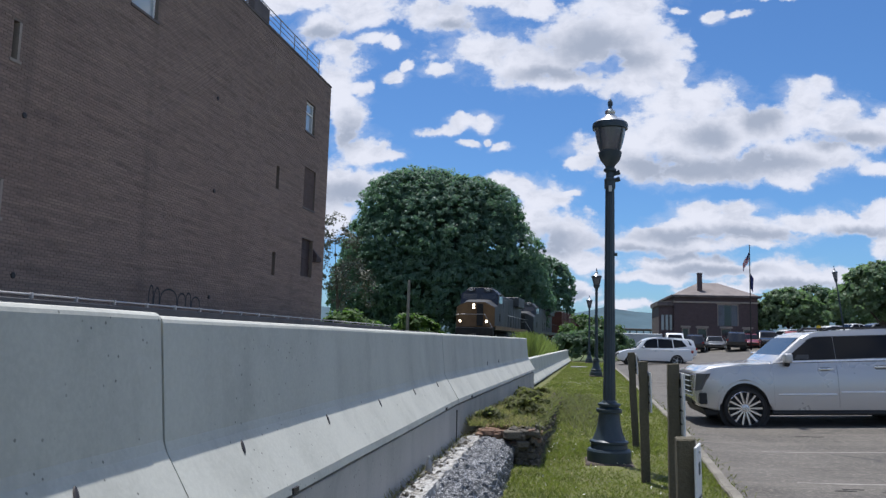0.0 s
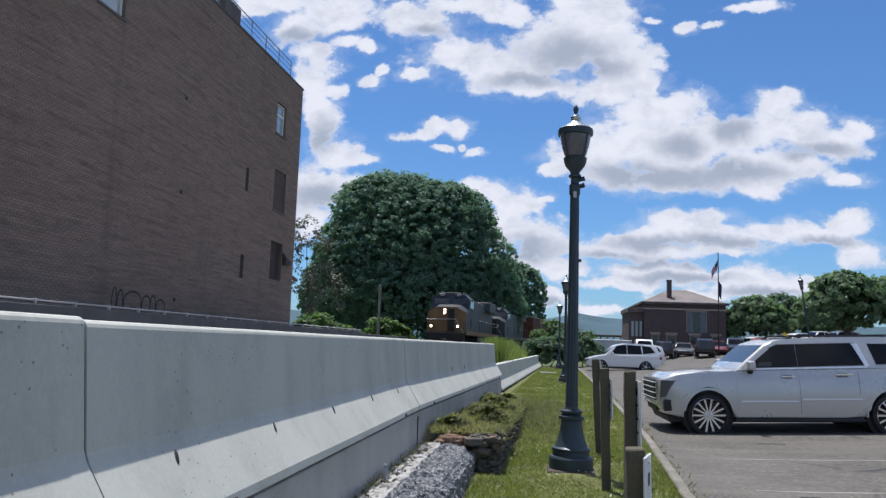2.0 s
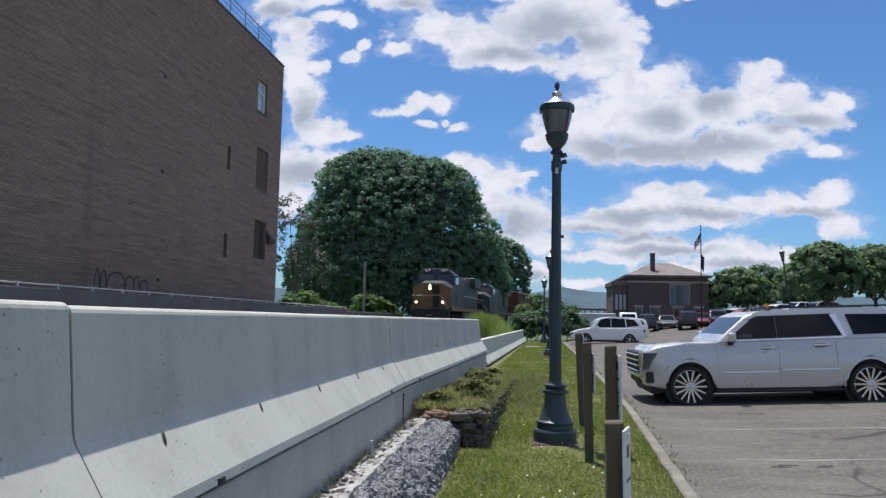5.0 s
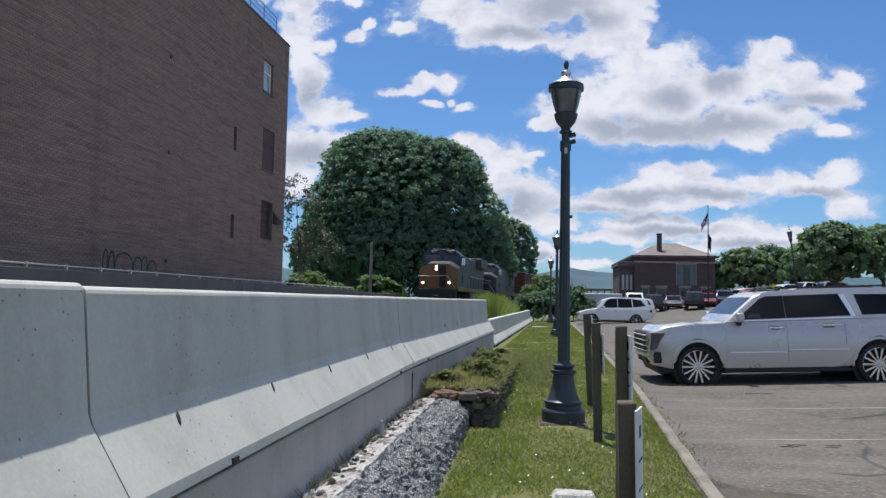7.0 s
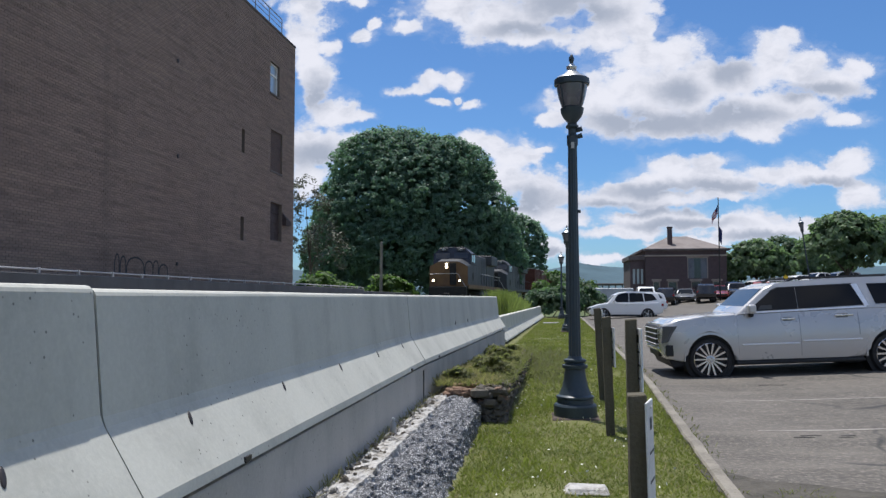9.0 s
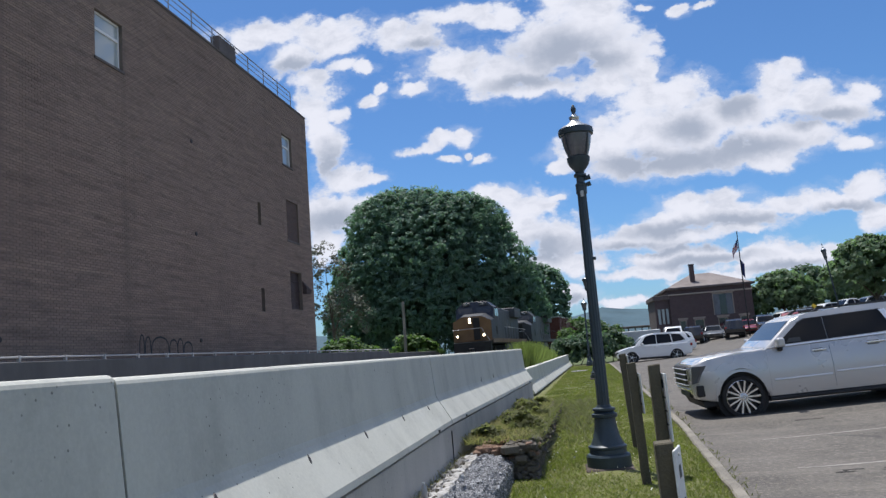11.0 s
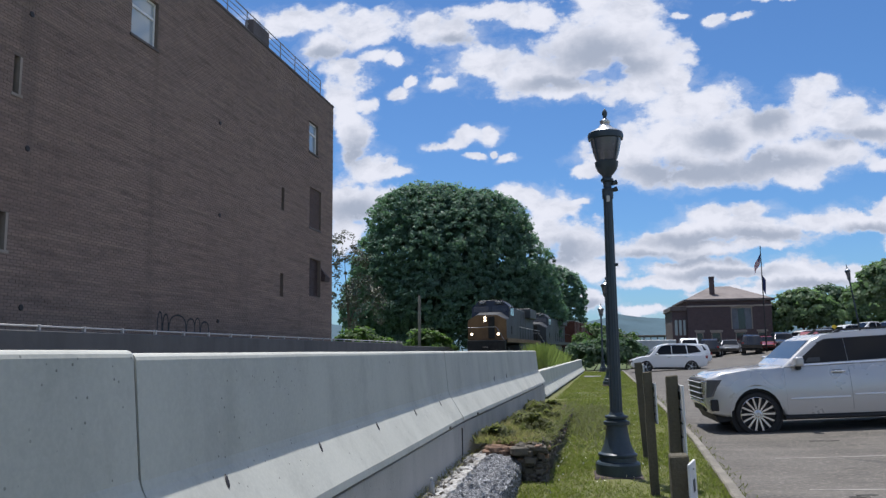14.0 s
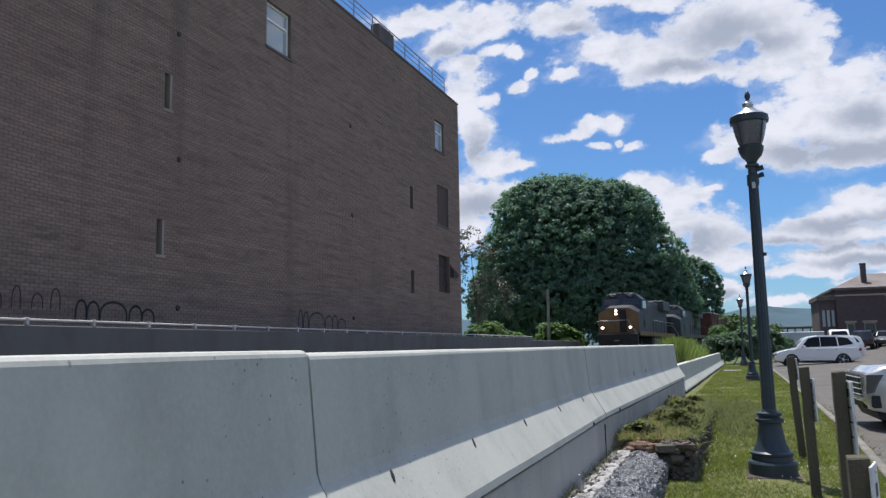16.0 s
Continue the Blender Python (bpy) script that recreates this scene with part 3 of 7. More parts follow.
# ---- concrete barrier on its base wall ----
def barrier(y0, y1, x0, x1, z, slots, label):
    """One cast segment from y0 to y1; its face toward the lawn runs from x0 to x1."""
    turn = math.atan2(x0 - x1, y1 - y0)
    n = math.hypot(x1 - x0, y1 - y0)
    t = thing("concrete_barrier", Matrix.Translation((x0, y0, z)) @ Matrix.Rotation(turn, 4, "Z"), label, "barrier", "concrete barriers along the track")
    prof = [(0.223, 0.046), (0.222, 0.052), (0.214, 0.09), (0.057, 0.345), (0.045, 0.38), (0.005, 0.806), (0.0, 0.819), (-0.01, 0.828), (-0.025, 0.832),
            (-0.175, 0.832), (-0.192, 0.826), (-0.206, 0.806), (-0.245, 0.38), (-0.257, 0.345), (-0.414, 0.09), (-0.422, 0.052), (-0.423, 0.046)]
    bm = bmesh.new()
    ks = np.linspace(0.0, n, 25)
    rings = [[bm.verts.new((u + 0.0015 * noise.noise((k * 3, u * 9, v * 4)), k, v + 0.002 * noise.noise((k * 0.8, 5, 1)))) for u, v in prof] for k in ks]
    for a, b in zip(rings, rings[1:]):
        for i in range(len(prof)):
            bm.faces.new((a[i], a[(i + 1) % len(prof)], b[(i + 1) % len(prof)], b[i]))
    bm.faces.new(rings[0][::-1])
    bm.faces.new(rings[-1])
    part("body", bm, CONCRETE, t, smooth=6)
    for k in slots:
        # lifting slot on the upper slope: a flattened dark solid for the hole's shade
        bm = bmesh.new()
        m = Matrix.Translation((0.093, k, 0.291)) @ Matrix.Rotation(radians(58), 4, "Y") @ Matrix.Rotation(radians(-24), 4, "Z") @ Matrix.Diagonal((0.036, 0.012, 0.005, 1))
        bmesh.ops.create_uvsphere(bm, u_segments=14, v_segments=6, radius=1, matrix=m)
        part("drain_slot", bm, DARK_METAL, t, "dark oval slot")
    # toe notches: dark boxes standing in for the shaded hollows
    for k in (0.9, n - 0.9):
        part("foot_notch", boxes((0.13, 0.2295, k - 0.035, k + 0.035, 0.044, 0.072)), DARK_METAL, t, "dark notch under the toe")
    return t


barrier(-3.42, 2.691, -1.757, -1.757, 0.66, (0.9, 2.13, 3.35, 4.57, 5.56), "pale grey concrete traffic barrier with dark slots")
barrier(2.709, 8.962, -1.757, -1.757, 0.65, (0.58, 1.77, 3.02, 4.30, 5.52), "pale grey concrete traffic barrier with dark slots")
far_run = barrier(8.998, 19.35, -1.757, -1.36, 0.65, (), "long pale concrete barrier segment, its top level with the others")
# upright slots, again dark flattened solids in place of shaded holes
for k in (3.4, 4.8):
    bm = bmesh.new()
    bmesh.ops.create_uvsphere(bm, u_segments=10, v_segments=6, radius=1, matrix=Matrix.Translation((0.046, k, 0.37)) @ Matrix.Diagonal((0.006, 0.018, 0.07, 1)))
    part("drain_slot", bm, DARK_METAL, far_run, "dark upright slot")
for i in range(5):
    a, b = 24.6 + 6.3 * i, 24.6 + 6.3 * i + 6.28
    barrier(a, b, -1.60 + 0.0355 * (a - 24.6), -1.60 + 0.0355 * (b - 24.6), 0.02, (), "lower pale concrete barrier standing on the grass")

# added dark slabs just behind the face, standing in for shade in the open gaps
for y in (2.7, 8.98):
    bm = extrude_xz(bmesh.new(), [(-1.545, 0.705), (-1.551, 0.738), (-1.708, 0.992), (-1.72, 1.03), (-1.76, 1.455), (-1.785, 1.474), (-1.925, 1.474), (-1.955, 1.455), (-1.995, 1.03), (-2.165, 0.738), (-2.17, 0.705)], y - 0.016, y + 0.016)
    solo("joint_trim", bm, DARK_METAL, "dark slab added as the shade in the gap between two barrier segments", "joint", "structure")
bm = sweep(bmesh.new(), [(-0.5, -0.4), (-0.5, 0.688), (0.15, 0.688), (0.15, 0.665), (0.193, 0.665), (0.197, 0.655), (0.215, -0.4)], [(-1.757, -3.4, 0), (-1.757, 8.98, 0), (-1.36, 19.3, 0)])
solo("base_wall", bm, BASE_CONCRETE, "grey stained concrete footing wall under the barriers", "wall", "structure")
bm = boxes((-1.56, -1.5455, 8.95, 8.958, 0.25, 0.62))
solo("wall_joint_trim", bm, DARK_METAL, "dark open joint in the footing wall", "joint", "structure")

# crumbling ledge and rough old wall along the lawn
def strip(name, rows, ys, material, label, amp, scale, nu=10, cat="wall"):
    """A rough skin across (x, z) corner rows, carried along y."""
    bm = bmesh.new()
    grid = []
    for y in ys:
        line = []
        pts = rows(y)
        for j in range((len(pts) - 1) * nu + 1):
            a, f = divmod(j, nu)
            p = pts[a] if f == 0 else tuple(np.add(np.multiply(pts[a], 1 - f / nu), np.multiply(pts[a + 1], f / nu)))
            q = Vector((p[0] * scale, y * scale, p[1] * scale))
            d = amp * (noise.noise(q) + 0.6 * noise.noise(q * 2.3) + 0.4 * noise.noise(q * 5))
            line.append(bm.verts.new((p[0] + d * 0.7, y + amp * 0.4 * noise.noise(q * 1.7 + Vector((9, 0, 0))), p[1] + d * 0.7)))
        grid.append(line)
    for a, b in zip(grid, grid[1:]):
        for k in range(len(a) - 1):
            bm.faces.new((a[k], a[k + 1], b[k + 1], b[k]))
    return solo(name, bm, material, label, cat, "structure")


NEAR = np.arange(1.0, 9.25, 0.035)
def along(y):
    return min(1.0, max(0.0, (y - 4.5) / 4.7))


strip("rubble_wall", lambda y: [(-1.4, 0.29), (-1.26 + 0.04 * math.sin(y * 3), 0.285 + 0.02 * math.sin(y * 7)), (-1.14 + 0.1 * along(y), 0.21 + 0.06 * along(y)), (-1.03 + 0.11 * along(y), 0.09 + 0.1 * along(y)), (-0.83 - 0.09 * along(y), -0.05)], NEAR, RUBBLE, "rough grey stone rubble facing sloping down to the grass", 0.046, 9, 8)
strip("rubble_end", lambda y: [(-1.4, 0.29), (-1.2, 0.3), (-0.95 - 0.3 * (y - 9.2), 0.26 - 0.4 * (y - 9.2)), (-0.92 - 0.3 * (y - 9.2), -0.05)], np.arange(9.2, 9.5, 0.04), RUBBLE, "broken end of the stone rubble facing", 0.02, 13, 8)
strip("ledge", lambda y: [(-1.58, 0.27), (-1.46, 0.3), (-1.3 + 0.03 * noise.noise((y * 4, 2, 1)), 0.315), (-1.28 + 0.03 * noise.noise((y * 4, 2, 1)), 0.24)], NEAR, CRUST, "crumbling pale mortar ledge under the footing wall", 0.03, 11)
strip("old_wall_core", lambda y: [(-1.56, 0.27), (-0.8, 0.42 - 0.017 * (y - 9.4)), (-0.69 + 0.018 * (y - 9.4), 0.38 - 0.017 * (y - 9.4)), (-0.67 + 0.02 * (y - 9.4), -0.06)], np.arange(9.3, 18.5, 0.09), SOIL, "overgrown remnant of an old wall with soil on top", 0.05, 6)
rnd = random.Random(5)
old_wall = thing("old_wall", Matrix(), "dark broken stones and bricks of an old garden wall", "stone wall")
stone_meshes = []
for k in range(7):
    bm = bmesh.new()
    box(bm, -0.5, 0.5, -0.5, 0.5, -0.5, 0.5, bevel=0.16)
    for v in bm.verts:
        v.co += Vector([0.09 * noise.noise(v.co * 2 + Vector((k * 7, 0, j * 3))) for j in range(3)])
    stone_meshes.append(finish(bm, "stone", OLD_STONE if k < 5 else OLD_BRICK))
for k in range(260):
    if k < 70:      # broken end of the wall
        p = (-0.93 + 0.27 * rnd.random(), 9.24 + 0.1 * rnd.random(), 0.4 * rnd.random())
    else:           # face along the lawn
        y = 9.35 + 8.2 * rnd.random() ** 1.4
        p = (-0.67 + 0.02 * (y - 9.4) - 0.03 + 0.045 * rnd.random(), y, (0.4 - 0.017 * (y - 9.4)) * rnd.random())
    o = new("stone", stone_meshes[5 if rnd.random() < 0.08 else rnd.randrange(5)])
    o.parent = old_wall
    o.matrix_world = Matrix.Translation(p) @ Euler([rnd.uniform(-.3, .3) for _ in range(3)]).to_matrix().to_4x4() @ Matrix.Diagonal((rnd.uniform(.05, .12), rnd.uniform(.06, .19), rnd.uniform(.035, .09), 1))
for k in range(26):
    o = new("brick", stone_meshes[5 + k % 2])
    o.parent = old_wall
    o.matrix_world = Matrix.Translation((-1.22 + 0.42 * rnd.random(), 9.32 + 0.9 * rnd.random(), 0.37 + 0.04 * rnd.random())) @ Euler([rnd.uniform(-.2, .2), rnd.uniform(-.2, .2), rnd.uniform(0, 3)]).to_matrix().to_4x4() @ Matrix.Diagonal((rnd.uniform(.06, .11), rnd.uniform(.1, .2), rnd.uniform(.04, .06), 1))

for p, turn, size in (((-0.93, 9.2, 0.345), 0.3, (0.2, 0.13, 0.1)), ((-0.74, 9.24, 0.37), -0.2, (0.17, 0.13, 0.06)), ((-0.82, 9.22, 0.24), 0.1, (0.14, 0.12, 0.08))):
    o = new("stone", stone_meshes[2])
    o.parent = old_wall
    o.matrix_world = Matrix.Translation(p) @ Matrix.Rotation(turn, 4, "Z") @ Matrix.Diagonal((*size, 1))

for k in range(12):
    o = new("brick", stone_meshes[5 + k % 2])
    o.parent = old_wall
    o.matrix_world = Matrix.Translation((-1.32 + 0.035 * k, 9.26 + 0.04 * (k % 3), 0.31 + 0.035 * (k % 2))) @ Euler((0.1 * (k % 3), 0.12, 0.4 * k)).to_matrix().to_4x4() @ Matrix.Diagonal((0.1, 0.16, 0.07, 1))

# ---- railway ----
def track_x(y):
    return -8.85 + 0.00078 * max(0.0, y - 18) ** 2


def track_pose(y, z):
    d = 0.00156 * max(0.0, y - 18)
    return Matrix.Translation((track_x(y), y, z)) @ Matrix.Rotation(-math.atan(d), 4, "Z")


RAIL_Z = 0.82
line = [(track_x(y), y, 0) for y in range(-20, 175, 5)]
solo("track_bed", sweep(bmesh.new(), [(-2.6, -0.3), (-1.9, 0.6), (1.9, 0.6), (6.2, 0.5), (6.7, -0.3)][:5], [(x, y, z) for x, y, z in line if y < 20] + [(x, y, z) for x, y, z in line if y >= 20 and y < 60]), BALLAST, "grey stone ballast bed of the railway", "ballast", "structure")
solo("track_bed_far", sweep(bmesh.new(), [(-2.6, -0.3), (-1.9, 0.6), (1.9, 0.6), (2.7, -0.3)], [p for p in line if p[1] >= 60]), BALLAST, "grey stone ballast bed curving away", "ballast", "structure")
railway = thing("railway_track", Matrix(), "rusty steel rails on dark wooden ties", "railway")
for s in (-0.75, 0.75):
    part("rail", sweep(bmesh.new(), [(s - 0.07, 0.65), (s - 0.035, 0.8), (s - 0.035, 0.82), (s + 0.035, 0.82), (s + 0.035, 0.8), (s + 0.07, 0.65)], line), STEEL, railway)
tie = finish(boxes((-1.3, 1.3, -0.11, 0.11, 0.52, 0.655), bevel=0.01), "tie", TIE)
for k in range(120):
    o = new("tie", tie)
    o.parent = railway
    o.matrix_world = track_pose(-10 + 0.8 * k, 0)

wall = bmesh.new()
box(wall, -11.3, -11.0, -6, 46, -0.1, 1.99, bevel=0.02)
box(wall, -11.3, -11.0, 46.02, 66, -0.1, 1.86, bevel=0.02)
solo("track_wall", wall, TRACKWALL, "dark grey concrete wall beyond the track", "wall", "structure")
fence = thing("pipe_rail", Matrix(), "thin galvanised pipe on brackets along the wall top", "railing")
part("pipe", tube(bmesh.new(), (-11.05, -6, 2.075), (-11.05, 46, 2.075), 0.022), PIPE, fence)
for k in range(35):
    y = -4.67 + 1.45 * k
    part("bracket", boxes((-11.085, -11.01, y - 0.03, y + 0.03, 1.985, 2.11), bevel=0.008), PIPE, fence)

# ---- brick building ----
building = thing("brick_building", Matrix.Translation((-12.4, 36.75, 0)) @ Matrix.Rotation(radians(-1.3), 4, "Z") @ Matrix.Translation((0, -36.75, 0)), "tall dark brown brick building with few small windows", "building")
TOP = 13.86
HOLES = {"big": (19.57, 20.92, 10.73, 12.19), "far": (33.5, 34.65, 10.8, 12.25), "far_blank": (33.64, 35.1, 7.26, 9.13), "far_low": (33.71, 35.15, 4.08, 5.82),
         "slit_a": (15.21, 15.47, 7.48, 8.39), "slit_b": (15.07, 15.33, 3.83, 4.69), "slot_a": (30.45, 30.75, 7.47, 8.45), "slot_b": (30.45, 30.78, 3.83, 4.8),
         "high": (10.68, 12.01, 10.82, 12.34)}
bm = wall_panel(bmesh.new(), lambda u, v, d: (-d, u, v), -4.0, 36.75, -0.3, TOP, list(HOLES.values()), 0.34)
front_wall = part("wall", bm, MORTAR, building)
part("end_wall", wall_panel(bmesh.new(), lambda u, v, d: (u, 36.748 - d, v), -17, -0.341, -0.3, TOP - 0.004, [], 0.3), brick_mat("end_brick", (0.22, 0.125, 0.095), (0.15, 0.09, 0.07), (0.17, 0.145, 0.125), axes=(0, 2)), building)
part("back_wall", boxes((-17.3, -17.001, -4, 36.74, -0.3, TOP)), WALL_BRICK, building)
part("near_end_wall", boxes((-17, -0.341, -4, -3.7, -0.3, TOP - 0.01)), WALL_BRICK, building)
part("roof", boxes((-16.99, -0.345, -3.69, 36.44, TOP - 0.5, TOP - 0.3)), COPING, building, "dark flat roof")
for y0 in (-4.0, 2.8, 9.6, 16.4, 23.2, 30.0):
    part("coping", boxes((-0.38, 0.035, y0 + 0.004, y0 + 6.78 if y0 < 29 else 36.78, TOP + 0.002, TOP + 0.09), bevel=0.015), COPING, building)


def window(hole, kind):
    a, b, c, d = HOLES[hole]
    if kind == "sash":
        w = part("window", boxes((-0.17, -0.11, a, a + 0.07, c, d), (-0.17, -0.11, b - 0.07, b, c, d), (-0.168, -0.11, a, b, d - 0.07, d), (-0.168, -0.11, a, b, c, c + 0.08)), WHITE_FRAME, building, "white framed sash window")
        mid = c + (d - c) * 0.64
        part("meeting_rail", boxes((-0.17, -0.1, a + 0.07, b - 0.07, mid - 0.04, mid + 0.04)), WHITE_FRAME, w)
        part("upper_pane", boxes((-0.15, -0.135, a + 0.06, b - 0.06, mid + 0.03, d - 0.06)), PANE, w)
        part("lower_pane", boxes((-0.155, -0.14, a + 0.06, b - 0.06, c + 0.07, mid - 0.03)), PANE, w)
        part("sill", boxes((-0.2, 0.05, a - 0.06, b + 0.06, c - 0.09, c - 0.002), bevel=0.01), COPING, w)
        part("blind", boxes((-0.24, -0.23, a, b, c, d)), PALE, w, "pale blind behind the glass")
    elif kind == "louvre":
        w = part("window", boxes((-0.2, -0.16, a, b, c, d)), RUSTY, building, "window closed with dark rusty sheet steel")
        for k in range(3):
            z = c + (d - c) * (k + 1) / 4
            part("batten", boxes((-0.16, -0.13, a, b, z - 0.03, z + 0.03)), RUSTY, w)
    elif kind == "blank":
        w = part("window", boxes((-0.12, -0.06, a, b, c, d)), brick_mat("blank_brick", (0.12, 0.072, 0.058), (0.09, 0.055, 0.045), (0.1, 0.085, 0.075)), building, "window opening filled with darker brick")
        part("sill", boxes((-0.12, 0.03, a - 0.05, b + 0.05, c - 0.1, c - 0.002), bevel=0.01), COPING, w)
    elif kind == "slit":
        w = part("window", boxes((-0.2, -0.17, a, b, c, d)), DARK_PANE, building, "narrow slit window with a pale stone jamb")
        part("jamb", boxes((-0.166, 0.012, b - 0.075, b - 0.002, c + 0.01, d)), STONE_FRAME, w)
        part("sill", boxes((-0.16, 0.035, a - 0.05, b + 0.05, c - 0.07, c + 0.006), bevel=0.008), STONE_FRAME, w)
    else:
        part("window", boxes((-0.2, -0.14, a, b, c, d)), DARK_METAL, building, "dark narrow slot in the brickwork")


for hole, kind in (("big", "sash"), ("far", "sash"), ("high", "sash"), ("far_blank", "blank"), ("far_low", "louvre"), ("slit_a", "slit"), ("slit_b", "slit"), ("slot_a", "slot"), ("slot_b", "slot")):
    window(hole, kind)
bm = bmesh.new()
a = [bm.verts.new(p) for p in ((0.0, 35.2, 5.5), (0.0, 36.2, 5.2), (0.2, 35.9, 5.05), (0.2, 35.25, 5.15), (0.0, 35.2, 4.85), (0.0, 36.2, 4.9), (0.18, 35.9, 4.9), (0.18, 35.25, 4.85))]
for f in ((0, 1, 2, 3), (4, 7, 6, 5), (0, 4, 5, 1), (1, 5, 6, 2), (2, 6, 7, 3), (3, 7, 4, 0)):
    bm.faces.new([a[k] for k in f])
part("vent_hood", bm, RUSTY, building, "small dark sheet metal hood")
for y, z in ((24.98, 9.61), (25.12, 6.32), (25.21, 2.61), (15.66, 9.55), (15.78, 6.3), (15.88, 2.58)):
    bm = lathe(bmesh.new(), [(0.065, -0.02), (0.075, 0.0), (0.075, 0.025), (0.06, 0.035)], 10, Matrix.Translation((0, y, z)) @ Matrix.Rotation(radians(90), 4, "Y"))
    part("tie_plate", bm, DARK_METAL, building, "round dark iron wall plate")
# strokes of paint low on the wall, no letters
def stroke(pts, r, material):
    bm = bmesh.new()
    for p, q in zip(pts, pts[1:]):
        d = (Vector((q[0] - p[0], q[1] - p[1]))).normalized() * r
        n = Vector((-d.y, d.x))
        bm.faces.new([bm.verts.new((0.0125, c[0], c[1])) for c in ((p[0] - d.x + n.x, p[1] - d.y + n.y), (q[0] + d.x + n.x, q[1] + d.y + n.y), (q[0] + d.x - n.x, q[1] + d.y - n.y), (p[0] - d.x - n.x, p[1] - d.y - n.y))])
    return part("paint_stroke", bm, material, building, "black spray paint stroke")


def arch(y, w, h, z=2.2):
    return [(y + w * (0.5 - 0.5 * math.cos(math.pi * k / 12)), z + h * math.sin(math.pi * k / 12) ** 0.6) for k in range(13)]


for y, w, h in ((21.48, .25, .55), (21.78, .3, .5), (22.12, 1.0, .5), (23.16, .5, .42), (23.65, .35, .45), (24.04, .55, .35), (12.73, .3, .42), (13.03, .35, .4), (13.39, .8, .42), (14.26, .4, .36), (14.66, .4, .3)):
    stroke(arch(y, w, h), 0.026, GRAFFITI)
for k in range(5):
    stroke(arch(10.3 + k * 0.45, .26 - .03 * (k % 3), .42 - .12 * (k % 2), 2.4), 0.014, RUSTY)
# roof railing
for k in range(16):
    y = 35.4 - 1.62 * k
    part("rail_post", tube(bmesh.new(), (-0.2, y, TOP + 0.09), (-0.2, y, TOP + 0.98), 0.022, n=6), RAIL_GREY, building)
for z in (0.3, 0.53, 0.76, 0.98):
    part("guard_rail", tube(bmesh.new(), (-0.2, 11.0, TOP + z), (-0.2, 35.4, TOP + z), 0.016 if z < 0.9 else 0.024, n=6), RAIL_GREY, building)
part("roof_box", boxes((-0.36, 0.02, 27.45, 28.9, TOP + 0.094, TOP + 0.72), bevel=0.02), COPING, building, "dark box on the roof edge")

# ---- street lamps ----
def street_lamp():
    t = thing("street_lamp", Matrix(), "dark green cast iron street lamp with an urn-shaped lantern", "street lamp", "street lamps along the grass strip")
    part("base_plate", boxes((-0.31, 0.31, -0.31, 0.31, -0.08, 0.07), bevel=0.02), mat("rusty_base_plate", (0.075, 0.055, 0.045), 0.8, spots=0.5, size=0.15, grain=30, bump=0.5), t, "rusty brown base plate")
    part("base", lathe(bmesh.new(), [(0.285, 0.07), (0.285, 0.2), (0.27, 0.225), (0.24, 0.235), (0.235, 0.29), (0.25, 0.3), (0.25, 0.325), (0.215, 0.345), (0.175, 0.43), (0.15, 0.54), (0.135, 0.65),
                                     (0.135, 0.675), (0.165, 0.685), (0.168, 0.725), (0.135, 0.735), (0.12, 0.755), (0.148, 0.77), (0.148, 0.795), (0.1, 0.81), (0.085, 0.84)], 16), LAMP_PAINT, t, smooth=24)
    bm = bmesh.new()
    n = 24
    rings = [[bm.verts.new(((r * (1 - 0.09 * (k % 2))) * math.cos(2 * math.pi * k / n), (r * (1 - 0.09 * (k % 2))) * math.sin(2 * math.pi * k / n), z)) for k in range(n)] for r, z in ((0.082, 0.8), (0.07, 2.2), (0.06, 3.72))]
    for a, b in zip(rings, rings[1:]):
        for k in range(n):
            bm.faces.new((a[k], a[(k + 1) % n], b[(k + 1) % n], b[k]))
    part("shaft", bm, LAMP_PAINT, t)
    part("neck", lathe(bmesh.new(), [(0.06, 3.7), (0.075, 3.72), (0.075, 3.75), (0.055, 3.77), (0.055, 3.84), (0.085, 3.86), (0.085, 3.885), (0.06, 3.905), (0.065, 3.93), (0.125, 4.0), (0.15, 4.06), (0.155, 4.1), (0.16, 4.115), (0.14, 4.13)], 16), LAMP_PAINT, t, smooth=True)
    part("globe", lathe(bmesh.new(), [(0.13, 4.125), (0.15, 4.17), (0.175, 4.25), (0.2, 4.36), (0.21, 4.44)], 20), GLOBE, t, "smoky ribbed plastic globe", smooth=True)
    for k in range(4):
        a = math.pi / 4 + k * math.pi / 2
        c, s = math.cos(a), math.sin(a)
        bm = bmesh.new()
        for (r0, z0), (r1, z1) in zip(((0.15, 4.11), (0.185, 4.25), (0.212, 4.37)), ((0.185, 4.25), (0.212, 4.37), (0.222, 4.46))):
            tube(bm, (c * r0, s * r0, z0), (c * r1, s * r1, z1), 0.008, n=5)
        part("cage_rib", bm, LAMP_PAINT, t)
    part("socket", tube(bmesh.new(), (0, 0, 4.1), (0, 0, 4.3), 0.035, n=8), PALE, t)
    part("cap_rim", lathe(bmesh.new(), [(0.21, 4.42), (0.235, 4.43), (0.24, 4.47), (0.235, 4.51), (0.2, 4.525)], 20), LAMP_PAINT, t, "dark rim of the lantern cap", smooth=True)
    part("cap", lathe(bmesh.new(), [(0.222, 4.515), (0.19, 4.545), (0.12, 4.575), (0.075, 4.62), (0.06, 4.64), (0.07, 4.66), (0.07, 4.685), (0.045, 4.7), (0.035, 4.72)], 20), LAMP_SILVER, t, "bright metal lantern cap", smooth=True)
